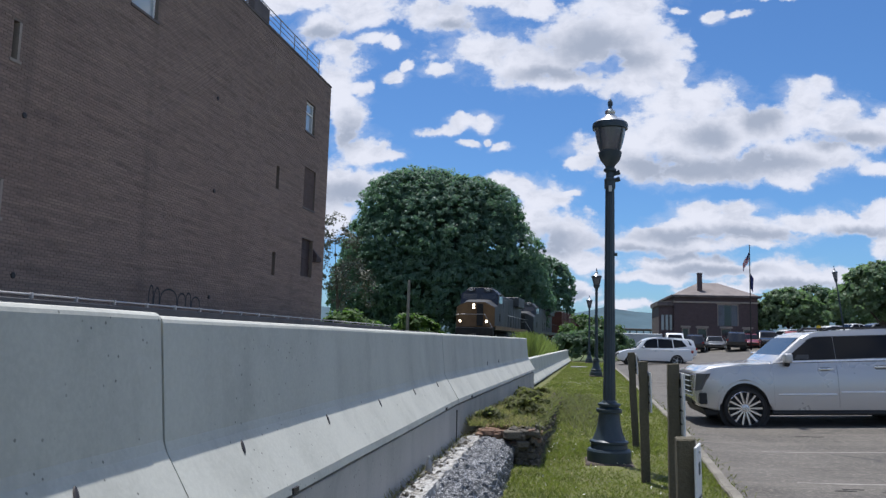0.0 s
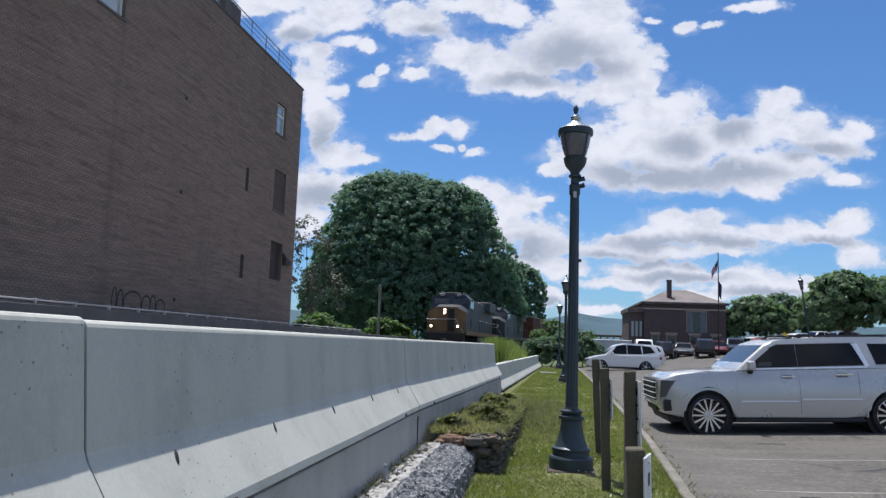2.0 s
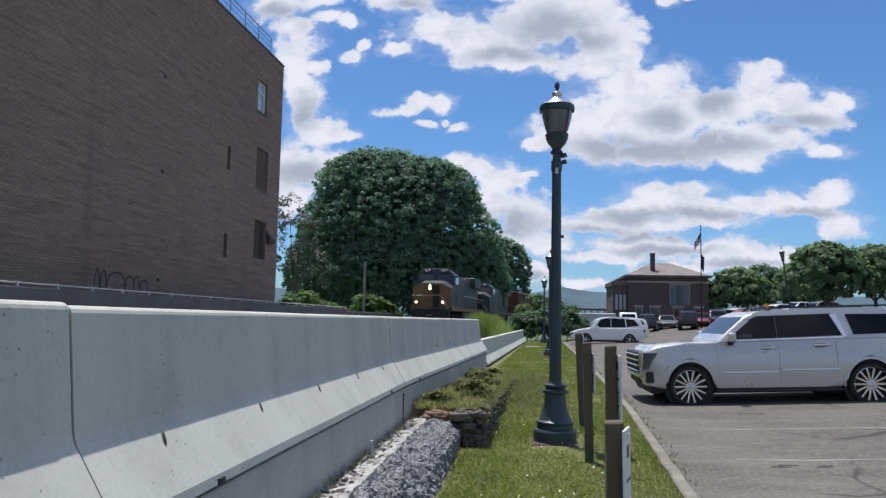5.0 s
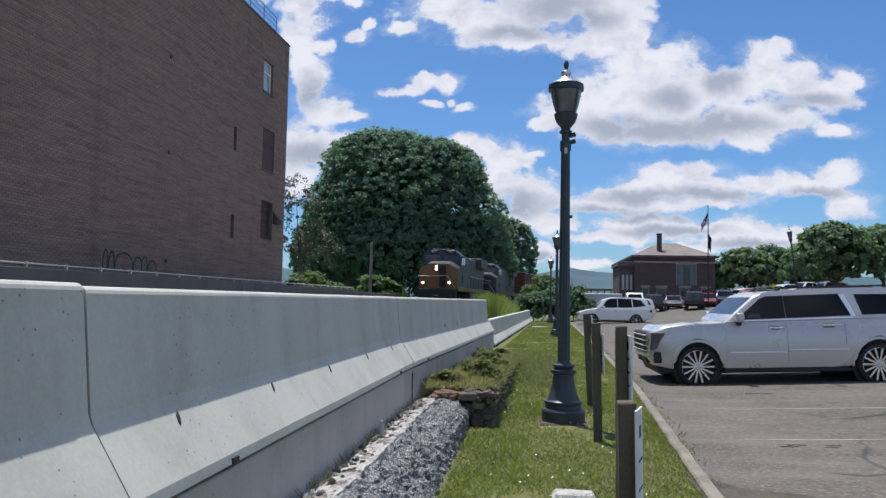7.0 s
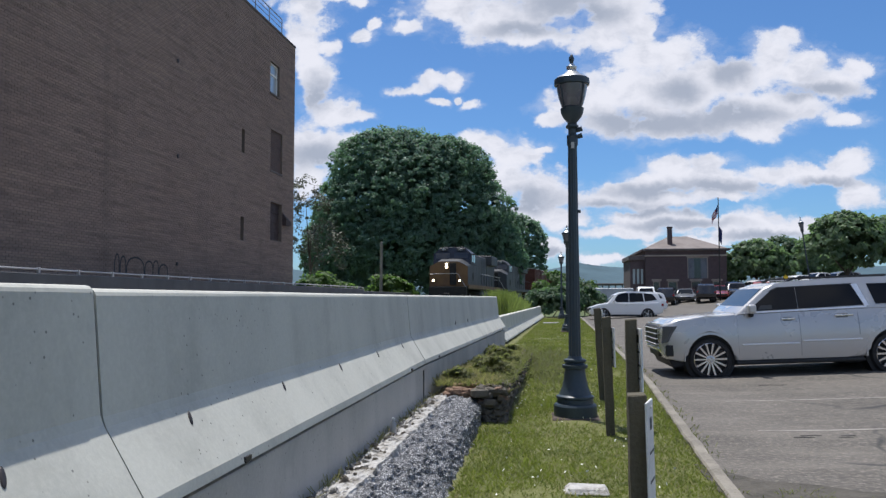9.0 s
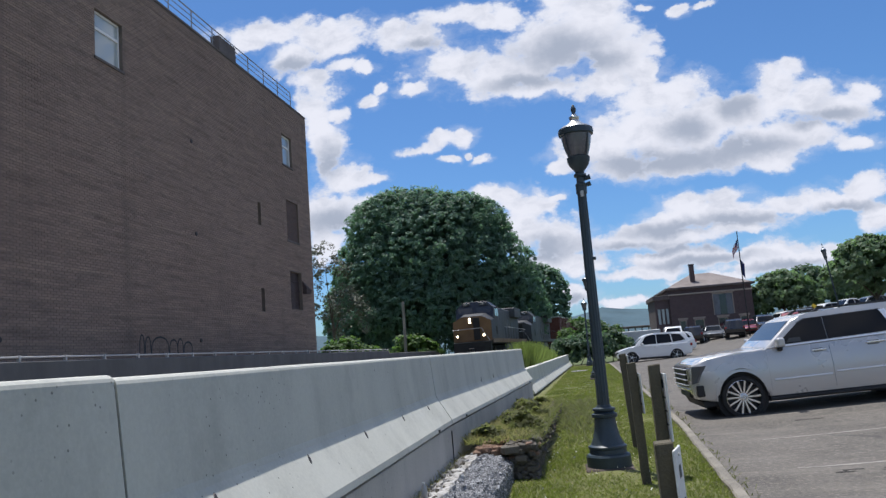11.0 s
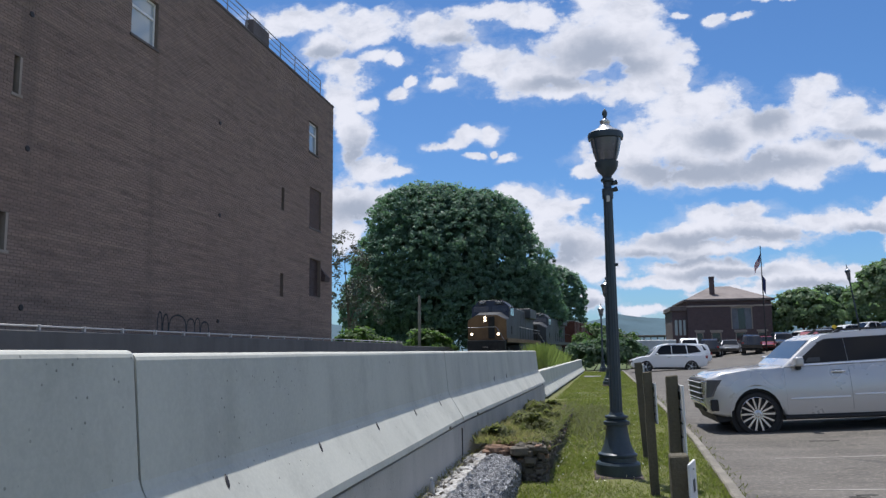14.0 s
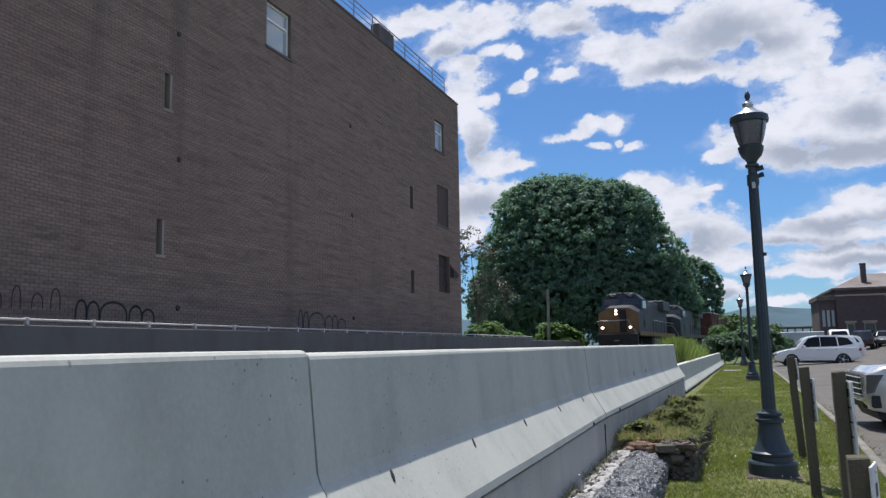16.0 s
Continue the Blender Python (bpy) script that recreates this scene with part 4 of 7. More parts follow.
    part("finial", lathe(bmesh.new(), [(0.03, 4.715), (0.022, 4.74), (0.036, 4.775), (0.034, 4.81), (0.016, 4.845), (0.004, 4.86)], 10), LAMP_PAINT, t, smooth=True)
    return t


lamp = street_lamp()
LAMP_AT = Matrix.Translation((0.182, 9.75, -0.04)) @ Matrix.Diagonal((0.915, 0.915, 0.93, 1))
lamp.matrix_world = LAMP_AT
socket = thing("outlet_bracket", LAMP_AT, "small dark outlet boxes strapped to the lamp shaft", "bracket")
for z in (3.82, 3.73):
    bm = tube(bmesh.new(), (0.05, 0, z), (0.13, 0, z + 0.025), 0.026, 0.034, n=8)
    part("outlet", bm, LAMP_PAINT, socket)
part("strap", lathe(bmesh.new(), [(0.072, 3.62), (0.074, 3.64), (0.074, 3.7), (0.072, 3.72)], 12), LAMP_PAINT, socket)
part("tag", boxes((-0.02, 0.022, -0.084, -0.076, 3.57, 3.65)), PALE, socket, "small pale tag")
part("knob", tube(bmesh.new(), (0.06, 0, 2.74), (0.1, 0, 2.74), 0.022, n=8), LAMP_PAINT, socket)
copy_thing(lamp, Matrix.Translation((0.76, 33.2, 0.0)))
copy_thing(lamp, Matrix.Translation((0.94, 54.0, 0.0)) @ Matrix.Diagonal((1, 1, 1.02, 1)))
# lamp beyond the lot, out of plumb
tilted = copy_thing(lamp, Matrix.Translation((21.25, 66, rise(21.25, 66) - 0.05)) @ Matrix.Rotation(radians(-7), 4, "Y") @ Matrix.Diagonal((0.95, 0.95, 1.58, 1)))
tilted["label"] = "tall dark street lamp leaning over the far parking"

# ---- wooden posts with small signs ----
def sign_post(x, y, top, lean, w, board, label):
    t = thing("sign_post", Matrix.Translation((x, y, 0)) @ Matrix.Rotation(radians(lean), 4, "Y"), label, "post", "wooden sign posts by the kerb")
    bm = box(bmesh.new(), -w / 2, w / 2, -w / 2, w / 2, -0.15, top, bevel=0.006)
    bmesh.ops.subdivide_edges(bm, edges=[e for e in bm.edges if abs(e.verts[0].co.z - e.verts[1].co.z) > 0.5], cuts=8)
    for v in bm.verts:
        v.co.x += 0.006 * noise.noise(v.co * 6 + Vector((x * 9, y, 0)))
        v.co.y += 0.006 * noise.noise(v.co * 6 + Vector((y, x * 9, 4)))
        if v.co.z > top - 0.02:
            v.co.z += 0.012 * noise.noise(v.co * 20)
    part("post", bm, WOOD, t)
    if board:
        z0, z1, half, turn = board
        m = Matrix.Translation((w / 2 + 0.012, -0.01, 0)) @ Matrix.Rotation(radians(turn), 4, "Z")
        s = part("sign_board", box(bmesh.new(), -0.006, 0.006, -half, half, z0, z1, bevel=0.003, turn=m), SIGN_WHITE, t, "white painted sign board")
        for k in range(4):
            z = z1 - (z1 - z0) * (0.16 + 0.2 * k)
            for sd in (0.0075, -0.0075):
                part("print_bar", box(bmesh.new(), sd - 0.0008, sd + 0.0008, -half * (0.3 if k == 0 else 0.7 - 0.12 * (k % 2)), half * (0.3 if k == 0 else 0.66), z - (0.028 if k == 0 else 0.006), z + (0.028 if k == 0 else 0.006), turn=m), SIGN_INK, s)
        for z in (z0 + 0.03, z1 - 0.03):
            part("screw", tube(bmesh.new(), m @ Vector((0.005, 0, z)), m @ Vector((0.012, 0, z)), 0.007, n=6), PIPE, s)
    return t


sign_post(0.50, 8.53, 1.245, -1.5, 0.09, (0.72, 1.13, 0.1, 6), "dark weathered wooden post with a white sign edge-on")
sign_post(0.62, 11.3, 1.3, -3.0, 0.09, (1.0, 1.28, 0.07, 10), "thin leaning weathered wooden post behind the others")
sign_post(0.435, 5.7, 1.295, -0.6, 0.078, (0.78, 1.235, 0.11, 4), "dark weathered wooden post beside the kerb")
sign_post(0.275, 3.95, 0.99, -1.0, 0.085, (0.3, 0.96, 0.095, -15), "short dark wooden post with a white notice")

# ---- vehicles ----
SILVER = mat("silver_car_paint", (0.58, 0.565, 0.545), 0.24, 0.3, spots=0.08, size=2, grain=400, bump=0.0, coat=0.8)
WHITE_PAINT = mat("white_car_paint", (0.78, 0.78, 0.77), 0.3, 0.0, spots=0.06, size=2, bump=0, coat=0.8)
RED_PAINT = mat("red_car_paint", (0.2, 0.02, 0.02), 0.3, 0.1, spots=0.1, size=2, bump=0, coat=0.8)
BLACK_PAINT = mat("black_car_paint", (0.02, 0.02, 0.022), 0.25, 0.1, spots=0.1, size=2, bump=0, coat=0.8)
GREY_PAINT = mat("grey_car_paint", (0.16, 0.165, 0.17), 0.3, 0.3, spots=0.1, size=2, bump=0, coat=0.8)
TYRE = mat("tyre_rubber", (0.025, 0.025, 0.025), 0.85, spots=0.3, size=0.1)
CHROME = mat("chrome", (0.75, 0.75, 0.76), 0.12, 1.0, spots=0.05, bump=0)
ALLOY = mat("alloy_rim", (0.6, 0.6, 0.6), 0.3, 0.8, spots=0.15, size=0.1, bump=0)
TRIM = mat("black_plastic", (0.02, 0.02, 0.021), 0.6, spots=0.2, bump=0.1)
TINT = glass("tinted_car_glass", (0.006, 0.007, 0.009), 0.06, 0.0)
CLEAR = glass("car_windscreen", (0.05, 0.055, 0.06), 0.05, 0.0)
BRIGHT = mat("bright_trim", (0.85, 0.85, 0.86), 0.35, 0.6, spots=0.05, bump=0)
LENS = glass("headlight_lens", (0.11, 0.113, 0.12), 0.08)
RED_LENS = glass("tail_light_lens", (0.25, 0.01, 0.01), 0.1)


def wheel(car, x, y, r, side, spokes, near=True):
    """A wheel whose outer face looks to side (-1 or 1) along y."""
    m = Matrix.Translation((x, y, r)) @ Matrix.Rotation(radians(90 * -side), 4, "X")
    w = part("wheel", lathe(bmesh.new(), [(r * 0.66, -0.22), (r * 0.95, -0.22), (r, -0.19), (r, -0.04), (r * 0.95, -0.008), (r * 0.8, 0.0), (r * 0.78, -0.03), (r * 0.66, -0.2)], 28 if near else 16, m), TYRE, car, "black tyre", smooth=True)
    rim = part("rim", lathe(bmesh.new(), [(r * 0.55, -0.1), (r * 0.74, -0.1), (r * 0.775, -0.025), (r * 0.79, -0.004), (r * 0.765, 0.004), (r * 0.73, -0.03), (r * 0.71, -0.095), (r * 0.3, -0.1)], 28 if near else 14, m), ALLOY if not near else CHROME, w, "bright alloy rim", smooth=True)
    part("brake_disc", lathe(bmesh.new(), [(r * 0.7, -0.12), (r * 0.7, -0.098), (0.05, -0.095)], 20, m), GREY_PAINT if near else DARK_METAL, w)
    for k in range(spokes):
        q = m @ Matrix.Rotation(2 * math.pi * k / spokes, 4, "Z")
        bm = bmesh.new()
        wd = 0.042 if spokes > 8 else 0.05
        for off in (0,):
            v = [bm.verts.new(q @ Vector(p)) for p in ((0.05, wd * off * 0.6 - wd * .35, -0.012), (r * 0.75, wd * off * 2.1 - wd * 0.42, -0.006), (r * 0.75, wd * off * 2.1 + wd * 0.42, -0.006), (0.05, wd * off * 0.6 + wd * .35, -0.012),
                                                      (0.05, wd * off * 0.6 - wd * .35, -0.06), (r * 0.75, wd * off * 2.1 - wd * 0.42, -0.05), (r * 0.75, wd * off * 2.1 + wd * 0.42, -0.05), (0.05, wd * off * 0.6 + wd * .35, -0.06))]
            for f in ((0, 1, 2, 3), (7, 6, 5, 4), (0, 4, 5, 1), (1, 5, 6, 2), (2, 6, 7, 3), (3, 7, 4, 0)):
                bm.faces.new([v[j] for j in f])
        if near or k % 2 == 0:
            part("spoke", bm, CHROME if near else ALLOY, w)
    part("hub", lathe(bmesh.new(), [(0.07, -0.05), (0.068, -0.008), (0.04, 0.0)], 12, m), ALLOY, w)
    return w


def arc_under(x, r, zc, z0, n=12):
    """Points of a wheel arch from front to back, over a wheel at x."""
    a0 = math.asin(max(-1, min(1, (z0 - zc) / r)))
    return [(x - r * math.cos(a0 + (math.pi - 2 * a0) * k / n), zc + r * math.sin(a0 + (math.pi - 2 * a0) * k / n)) for k in range(n + 1)]


def shell(bm, outline, half, narrow, bevel, seg=3):
    """A car body drawn from its side outline; narrow(x, z) gives its half width."""
    extrude_xz(bm, outline, -half, half, bevel, seg)
    bmesh.ops.triangulate(bm, faces=[f for f in bm.faces if len(f.verts) > 4])
    for axis, lo, hi, step in (((0, 0, 1), 0.36, 1.8, 0.12), ((1, 0, 0), 0.12, 5.6, 0.28)):
        for k in range(int((hi - lo) / step)):
            c = lo + k * step
            bmesh.ops.bisect_plane(bm, geom=bm.verts[:] + bm.edges[:] + bm.faces[:], plane_co=[c * q for q in axis], plane_no=axis)
    for v in bm.verts:
        v.co.y *= narrow(v.co.x, v.co.z) / half
    return bm


def big_suv(m):
    t = thing("suv", m, "long silver-white sport utility vehicle with chrome trim and dark glass", "car")
    fx, rx, r = 0.84, 4.14, 0.375
    low = 0.31

    def narrow(x, z):
        w = 1.02
        w -= 0.13 * max(0, (0.5 - x) / 0.5) ** 2 + 0.05 * max(0, (x - 5.1) / 0.4) ** 2
        w -= 0.05 * max(0, (0.5 - z) / 0.3) + 0.3 * max(0, z - 0.7) ** 2 + 0.02 * max(0, 0.7 - z)
        return w

    arch_f, arch_r = arc_under(fx, 0.475, r + 0.015, low + 0.04)[::-1], arc_under(rx, 0.475, r + 0.015, low + 0.04)[::-1]
    outline = [(0.05, 0.4), (-0.02, 0.5), (-0.05, 0.62), (-0.03, 0.95), (0.02, 1.02), (0.3, 1.085), (0.8, 1.125), (1.4, 1.145), (1.6, 1.15), (5.3, 1.19), (5.45, 1.17), (5.51, 0.95), (5.55, 0.66), (5.51, 0.44), (5.35, 0.38),
               *arch_r, (rx - 0.7, low), (fx + 0.7, low), *arch_f, (0.32, 0.34)]
    part("body", shell(bmesh.new(), outline, 1.02, narrow, 0.045), SILVER, t, smooth=True)
    for ring in (arch_f, arch_r):
        for s in (-1, 1):
            bm = bmesh.new()
            c = fx if ring is arch_f else rx
            out = [((x - c) * 1.035 + c, (z - r) * 1.035 + r) for x, z in ring]
            y0, y1 = s * 0.95, s * 1.022
            for (a, b), (d, e) in zip(zip(ring, out), zip(ring[1:], out[1:])):
                v = [bm.verts.new((p[0], y1, p[1])) for p in (a, b, e, d)]
                w = [bm.verts.new((p[0], y0, p[1])) for p in (a, b, e, d)]
                bm.faces.new(v)
                for k in range(4):
                    bm.faces.new((v[k], v[(k + 1) % 4], w[(k + 1) % 4], w[k]))
            bmesh.ops.remove_doubles(bm, verts=bm.verts[:], dist=0.001)
            part("wheel_arch_lip", bm, SILVER, t, smooth=True)
    # cabin
    side = lambda z: 0.965 - 0.2 * (z - 1.15) / 0.6 * 0.9
    cab = [(1.5, 1.14), (2.12, 1.62), (2.3, 1.675), (2.5, 1.705), (3.5, 1.735), (4.5, 1.725), (5.1, 1.69), (5.22, 1.65), (5.36, 1.18)]
    part("cabin", shell(bmesh.new(), cab, 0.965, lambda x, z: side(z), 0.05), SILVER, t, smooth=True)

    def pane(name, pts, material, label="", off=0.007):
        for s in (-1, 1):
            b = bmesh.new()
            a = [b.verts.new((x, s * (side(z) + off), z)) for x, z in pts]
            c = [b.verts.new((x, s * (side(z) - 0.02), z)) for x, z in pts]
            b.faces.new(a), b.faces.new(c[::-1])
            for k in range(len(pts)):
                b.faces.new((a[k], a[(k + 1) % len(pts)], c[(k + 1) % len(pts)], c[k]))
            part(name, b, material, t, label)

    pane("front_side_window", [(1.74, 1.2), (2.2, 1.54), (2.36, 1.6), (2.667, 1.61), (2.667, 1.215)], TINT)
    pane("rear_side_window", [(2.675, 1.215), (2.675, 1.61), (3.58, 1.62), (3.7, 1.24)], TINT, off=0.0075)
    pane("cargo_window", [(3.9, 1.25), (3.8, 1.615), (4.85, 1.6), (5.05, 1.27)], TINT)
    # no real pane: a lighter piece laid on as a reflection in the front glass
    pane("quarter_glass", [(1.93, 1.225), (2.0, 1.3), (2.2, 1.3), (2.2, 1.225)], CLEAR, "lighter pane added as a bright reflection in the front glass", off=0.011)
    pane("window_chrome", [(1.68, 1.166), (1.68, 1.188), (2.66, 1.203), (3.72, 1.222), (3.72, 1.2), (2.66, 1.182)], BRIGHT, "thin chrome strip", off=0.012)
    pane("pillar_chrome", [(3.7, 1.215), (3.58, 1.62), (3.64, 1.62), (3.77, 1.23)], BRIGHT, "chrome pillar strip", off=0.013)
    pane("window_seal", [(2.18, 1.55), (2.34, 1.612), (3.6, 1.632), (3.6, 1.618), (2.36, 1.6), (2.2, 1.54)], TRIM, off=0.009)
    b = bmesh.new()
    ws = [b.verts.new(p) for p in ((1.585, -0.88, 1.2), (1.585, 0.88, 1.2), (2.07, 0.76, 1.6), (2.07, -0.76, 1.6), (1.62, -0.88, 1.18), (1.62, 0.88, 1.18), (2.1, 0.76, 1.58), (2.1, -0.76, 1.58))]
    for f in ((0, 1, 2, 3), (7, 6, 5, 4), (0, 4, 5, 1), (1, 5, 6, 2), (2, 6, 7, 3), (3, 7, 4, 0)):
        b.faces.new([ws[k] for k in f])
    part("windscreen", b, CLEAR, t, "sloping windscreen")
    part("bonnet", shell(bmesh.new(), [(0.02, 1.0), (0.25, 1.1), (0.85, 1.15), (1.5, 1.175), (1.52, 1.1), (0.2, 0.95)], 0.86, lambda x, z: 0.87 - 0.07 * max(0, 0.6 - x), 0.05), SILVER, t, smooth=True)
    part("wiper_cowl", boxes((1.46, 1.62, -0.8, 0.8, 1.13, 1.175)), TRIM, t)
    for s in (-1, 1):
        def slab(name, x0, x1, y0, y1, z0, z1, material, label="", bevel=0.008, parent=None, seg=1):
            return part(name, box(bmesh.new(), x0, x1, min(s * y0, s * y1), max(s * y0, s * y1), z0, z1, bevel=bevel, seg=seg), material, parent or t, label)

        for x in (fx, rx):
            part("wheel_arch_liner", tube(bmesh.new(), (x, s * 0.6, r), (x, s * 0.9, r), 0.466, n=24), TRIM, t)
            wheel(t, x, s * 0.985, r, s, 14)
        slab("running_board", fx + 0.5, rx - 0.5, 0.86, 1.03, 0.275, 0.315, TRIM)
        slab("sill_trim", fx + 0.52, rx - 0.52, 0.9, 0.985, 0.3, 0.37, TRIM)
        slab("side_moulding", 1.6, 2.63, 1.0, 1.032, 0.6, 0.632, BRIGHT, "chrome side strip")
        slab("side_moulding", 2.7, 3.62, 1.0, 1.032, 0.635, 0.665, BRIGHT, "chrome side strip")
        for x, z in ((2.34, 1.03), (3.3, 1.06)):
            h = slab("door_handle", x, x + 0.25, 0.95, 1.012, z, z + 0.032, CHROME)
            # grey slab giving the shaded hollow behind the handle by colour
            slab("handle_recess", x + 0.03, x + 0.2, 0.95, 0.991, z - 0.03, z + 0.05, GREY_PAINT, parent=h)
        for x, z0 in ((1.5, 0.42), (2.665, 0.4), (3.6, 0.74)):
            bm = bmesh.new()
            rows = [[bm.verts.new((x + dx, s * (narrow(x, z) + dy), z)) for dx, dy in ((-0.003, -0.02), (-0.003, 0.0025), (0.003, 0.0025), (0.003, -0.02))] for z in np.linspace(z0, 1.12, 9)]
            for p, q in zip(rows, rows[1:]):
                for i in range(3):
                    bm.faces.new((p[i], p[i + 1], q[i + 1], q[i]))
            part("door_seam", bm, GREY_PAINT, t)
        slab("fuel_flap", 4.5, 4.68, 0.97, 1.008, 0.86, 1.02, SILVER, bevel=0.004)
        mir = slab("mirror", 1.7, 1.85, 1.0, 1.2, 1.165, 1.33, SILVER, "door mirror", 0.045, seg=3)
        slab("mirror_foot", 1.74, 1.83, 0.93, 1.06, 1.1, 1.18, TRIM, "", 0.02, mir)
        part("roof_rail", extrude_xz(bmesh.new(), [(2.5, 1.69), (2.65, 1.775), (4.8, 1.775), (5.0, 1.69), (4.9, 1.69), (4.75, 1.745), (2.7, 1.75), (2.6, 1.69)], s * 0.72 - 0.02, s * 0.72 + 0.02), TRIM, t)
        # headlight: tall front face, wrapping back along the wing
        bm = bmesh.new()
        pts = [(-0.045, 0.66, 0.7), (-0.02, 0.9, 0.68), (-0.035, 0.66, 0.99), (0.015, 0.915, 0.99), (0.06, 0.955, 0.7), (0.2, 1.0, 0.985)]
        a = [bm.verts.new((x - 0.018, s * y, z)) for x, y, z in pts]
        c = [bm.verts.new((x + 0.09, s * (y - 0.06), z)) for x, y, z in pts]
        for f in ((0, 1, 3, 2), (1, 4, 5, 3)):
            bm.faces.new([a[k] for k in f]), bm.faces.new([c[k] for k in f[::-1]])
        for p, q in ((0, 1), (1, 4), (4, 5), (5, 3), (3, 2), (2, 0)):
            bm.faces.new((a[p], a[q], c[q], c[p]))
        hl = part("headlight", bm, LENS, t, "upright clear headlight")
        for k in range(4):
            slab("lamp_rib", -0.072 + 0.014 * k, 0.02 + 0.014 * k, 0.7 + 0.06 * k, 0.72 + 0.06 * k, 0.73, 0.965, CHROME, "", 0.003, hl)
        fl = slab("fog_lamp", 0.03, 0.17, 0.8, 0.962, 0.45, 0.65, TRIM, "", 0.012)
        slab("fog_lens", 0.01, 0.1, 0.86, 0.9, 0.47, 0.63, CHROME, "", 0.005, fl)
        slab("tail_light", 5.36, 5.52, 0.88, 0.97, 0.78, 1.45, RED_LENS, "", 0.02)
    g = part("grille", box(bmesh.new(), -0.085, 0.06, -0.63, 0.63, 0.62, 1.0, bevel=0.025), TRIM, t)
    for k in range(4):
        part("grille_bar", box(bmesh.new(), -0.105, -0.04, -0.645, 0.645, 0.65 + 0.095 * k, 0.667 + 0.095 * k, bevel=0.006), BRIGHT, g)
    part("lower_grille", box(bmesh.new(), -0.035, 0.1, -0.5, 0.5, 0.42, 0.53, bevel=0.02), TRIM, t)
    part("bumper_strip", box(bmesh.new(), -0.075, 0.03, -0.7, 0.7, 0.575, 0.6, bevel=0.01), BRIGHT, t)
    part("air_dam", shell(bmesh.new(), [(0.16, 0.24), (0.1, 0.36), (0.42, 0.36), (0.42, 0.26)], 0.9, lambda x, z: 0.86, 0.02), TRIM, t)
    part("underbody", box(bmesh.new(), 0.5, 5.2, -0.8, 0.8, 0.24, 0.4), TRIM, t)
    part("rear_window", box(bmesh.new(), 5.3, 5.37, -0.66, 0.66, 1.24, 1.6), TINT, t)
    return t


def shorten(car, k):
    """Draws a car in along its length, its doors set forward between the arches, its wheels kept round."""
    def place(x):
        return k * x - float(np.interp(x, (1.3, 1.55, 3.45, 3.66), (0, 0.16, 0.16, 0)))

    for o in car.children_recursive:
        if o.name.startswith("wheel") and "arch" not in o.name or o.parent is not car and o.parent.name.startswith("wheel"):
            continue
        for v in o.data.vertices:
            v.co.x = place(v.co.x)
    for w in car.children:
        if w.name.startswith("wheel") and "arch" not in w.name:
            mid = sum(v.co.x for v in w.data.vertices) / len(w.data.vertices)
            for o in (w, *w.children):
                for v in o.data.vertices:
                    v.co.x += (k - 1) * mid


tilt = Matrix.Rotation(radians(1.5), 4, "Z") @ Matrix.Rotation(radians(-2.4), 4, "Y")
hub = Vector((2.76, 14.6, 0.345))
shorten(big_suv(Matrix.Translation(hub - (tilt @ Vector((0.84 * 0.945, -0.985, 0.375)))) @ tilt), 0.945)


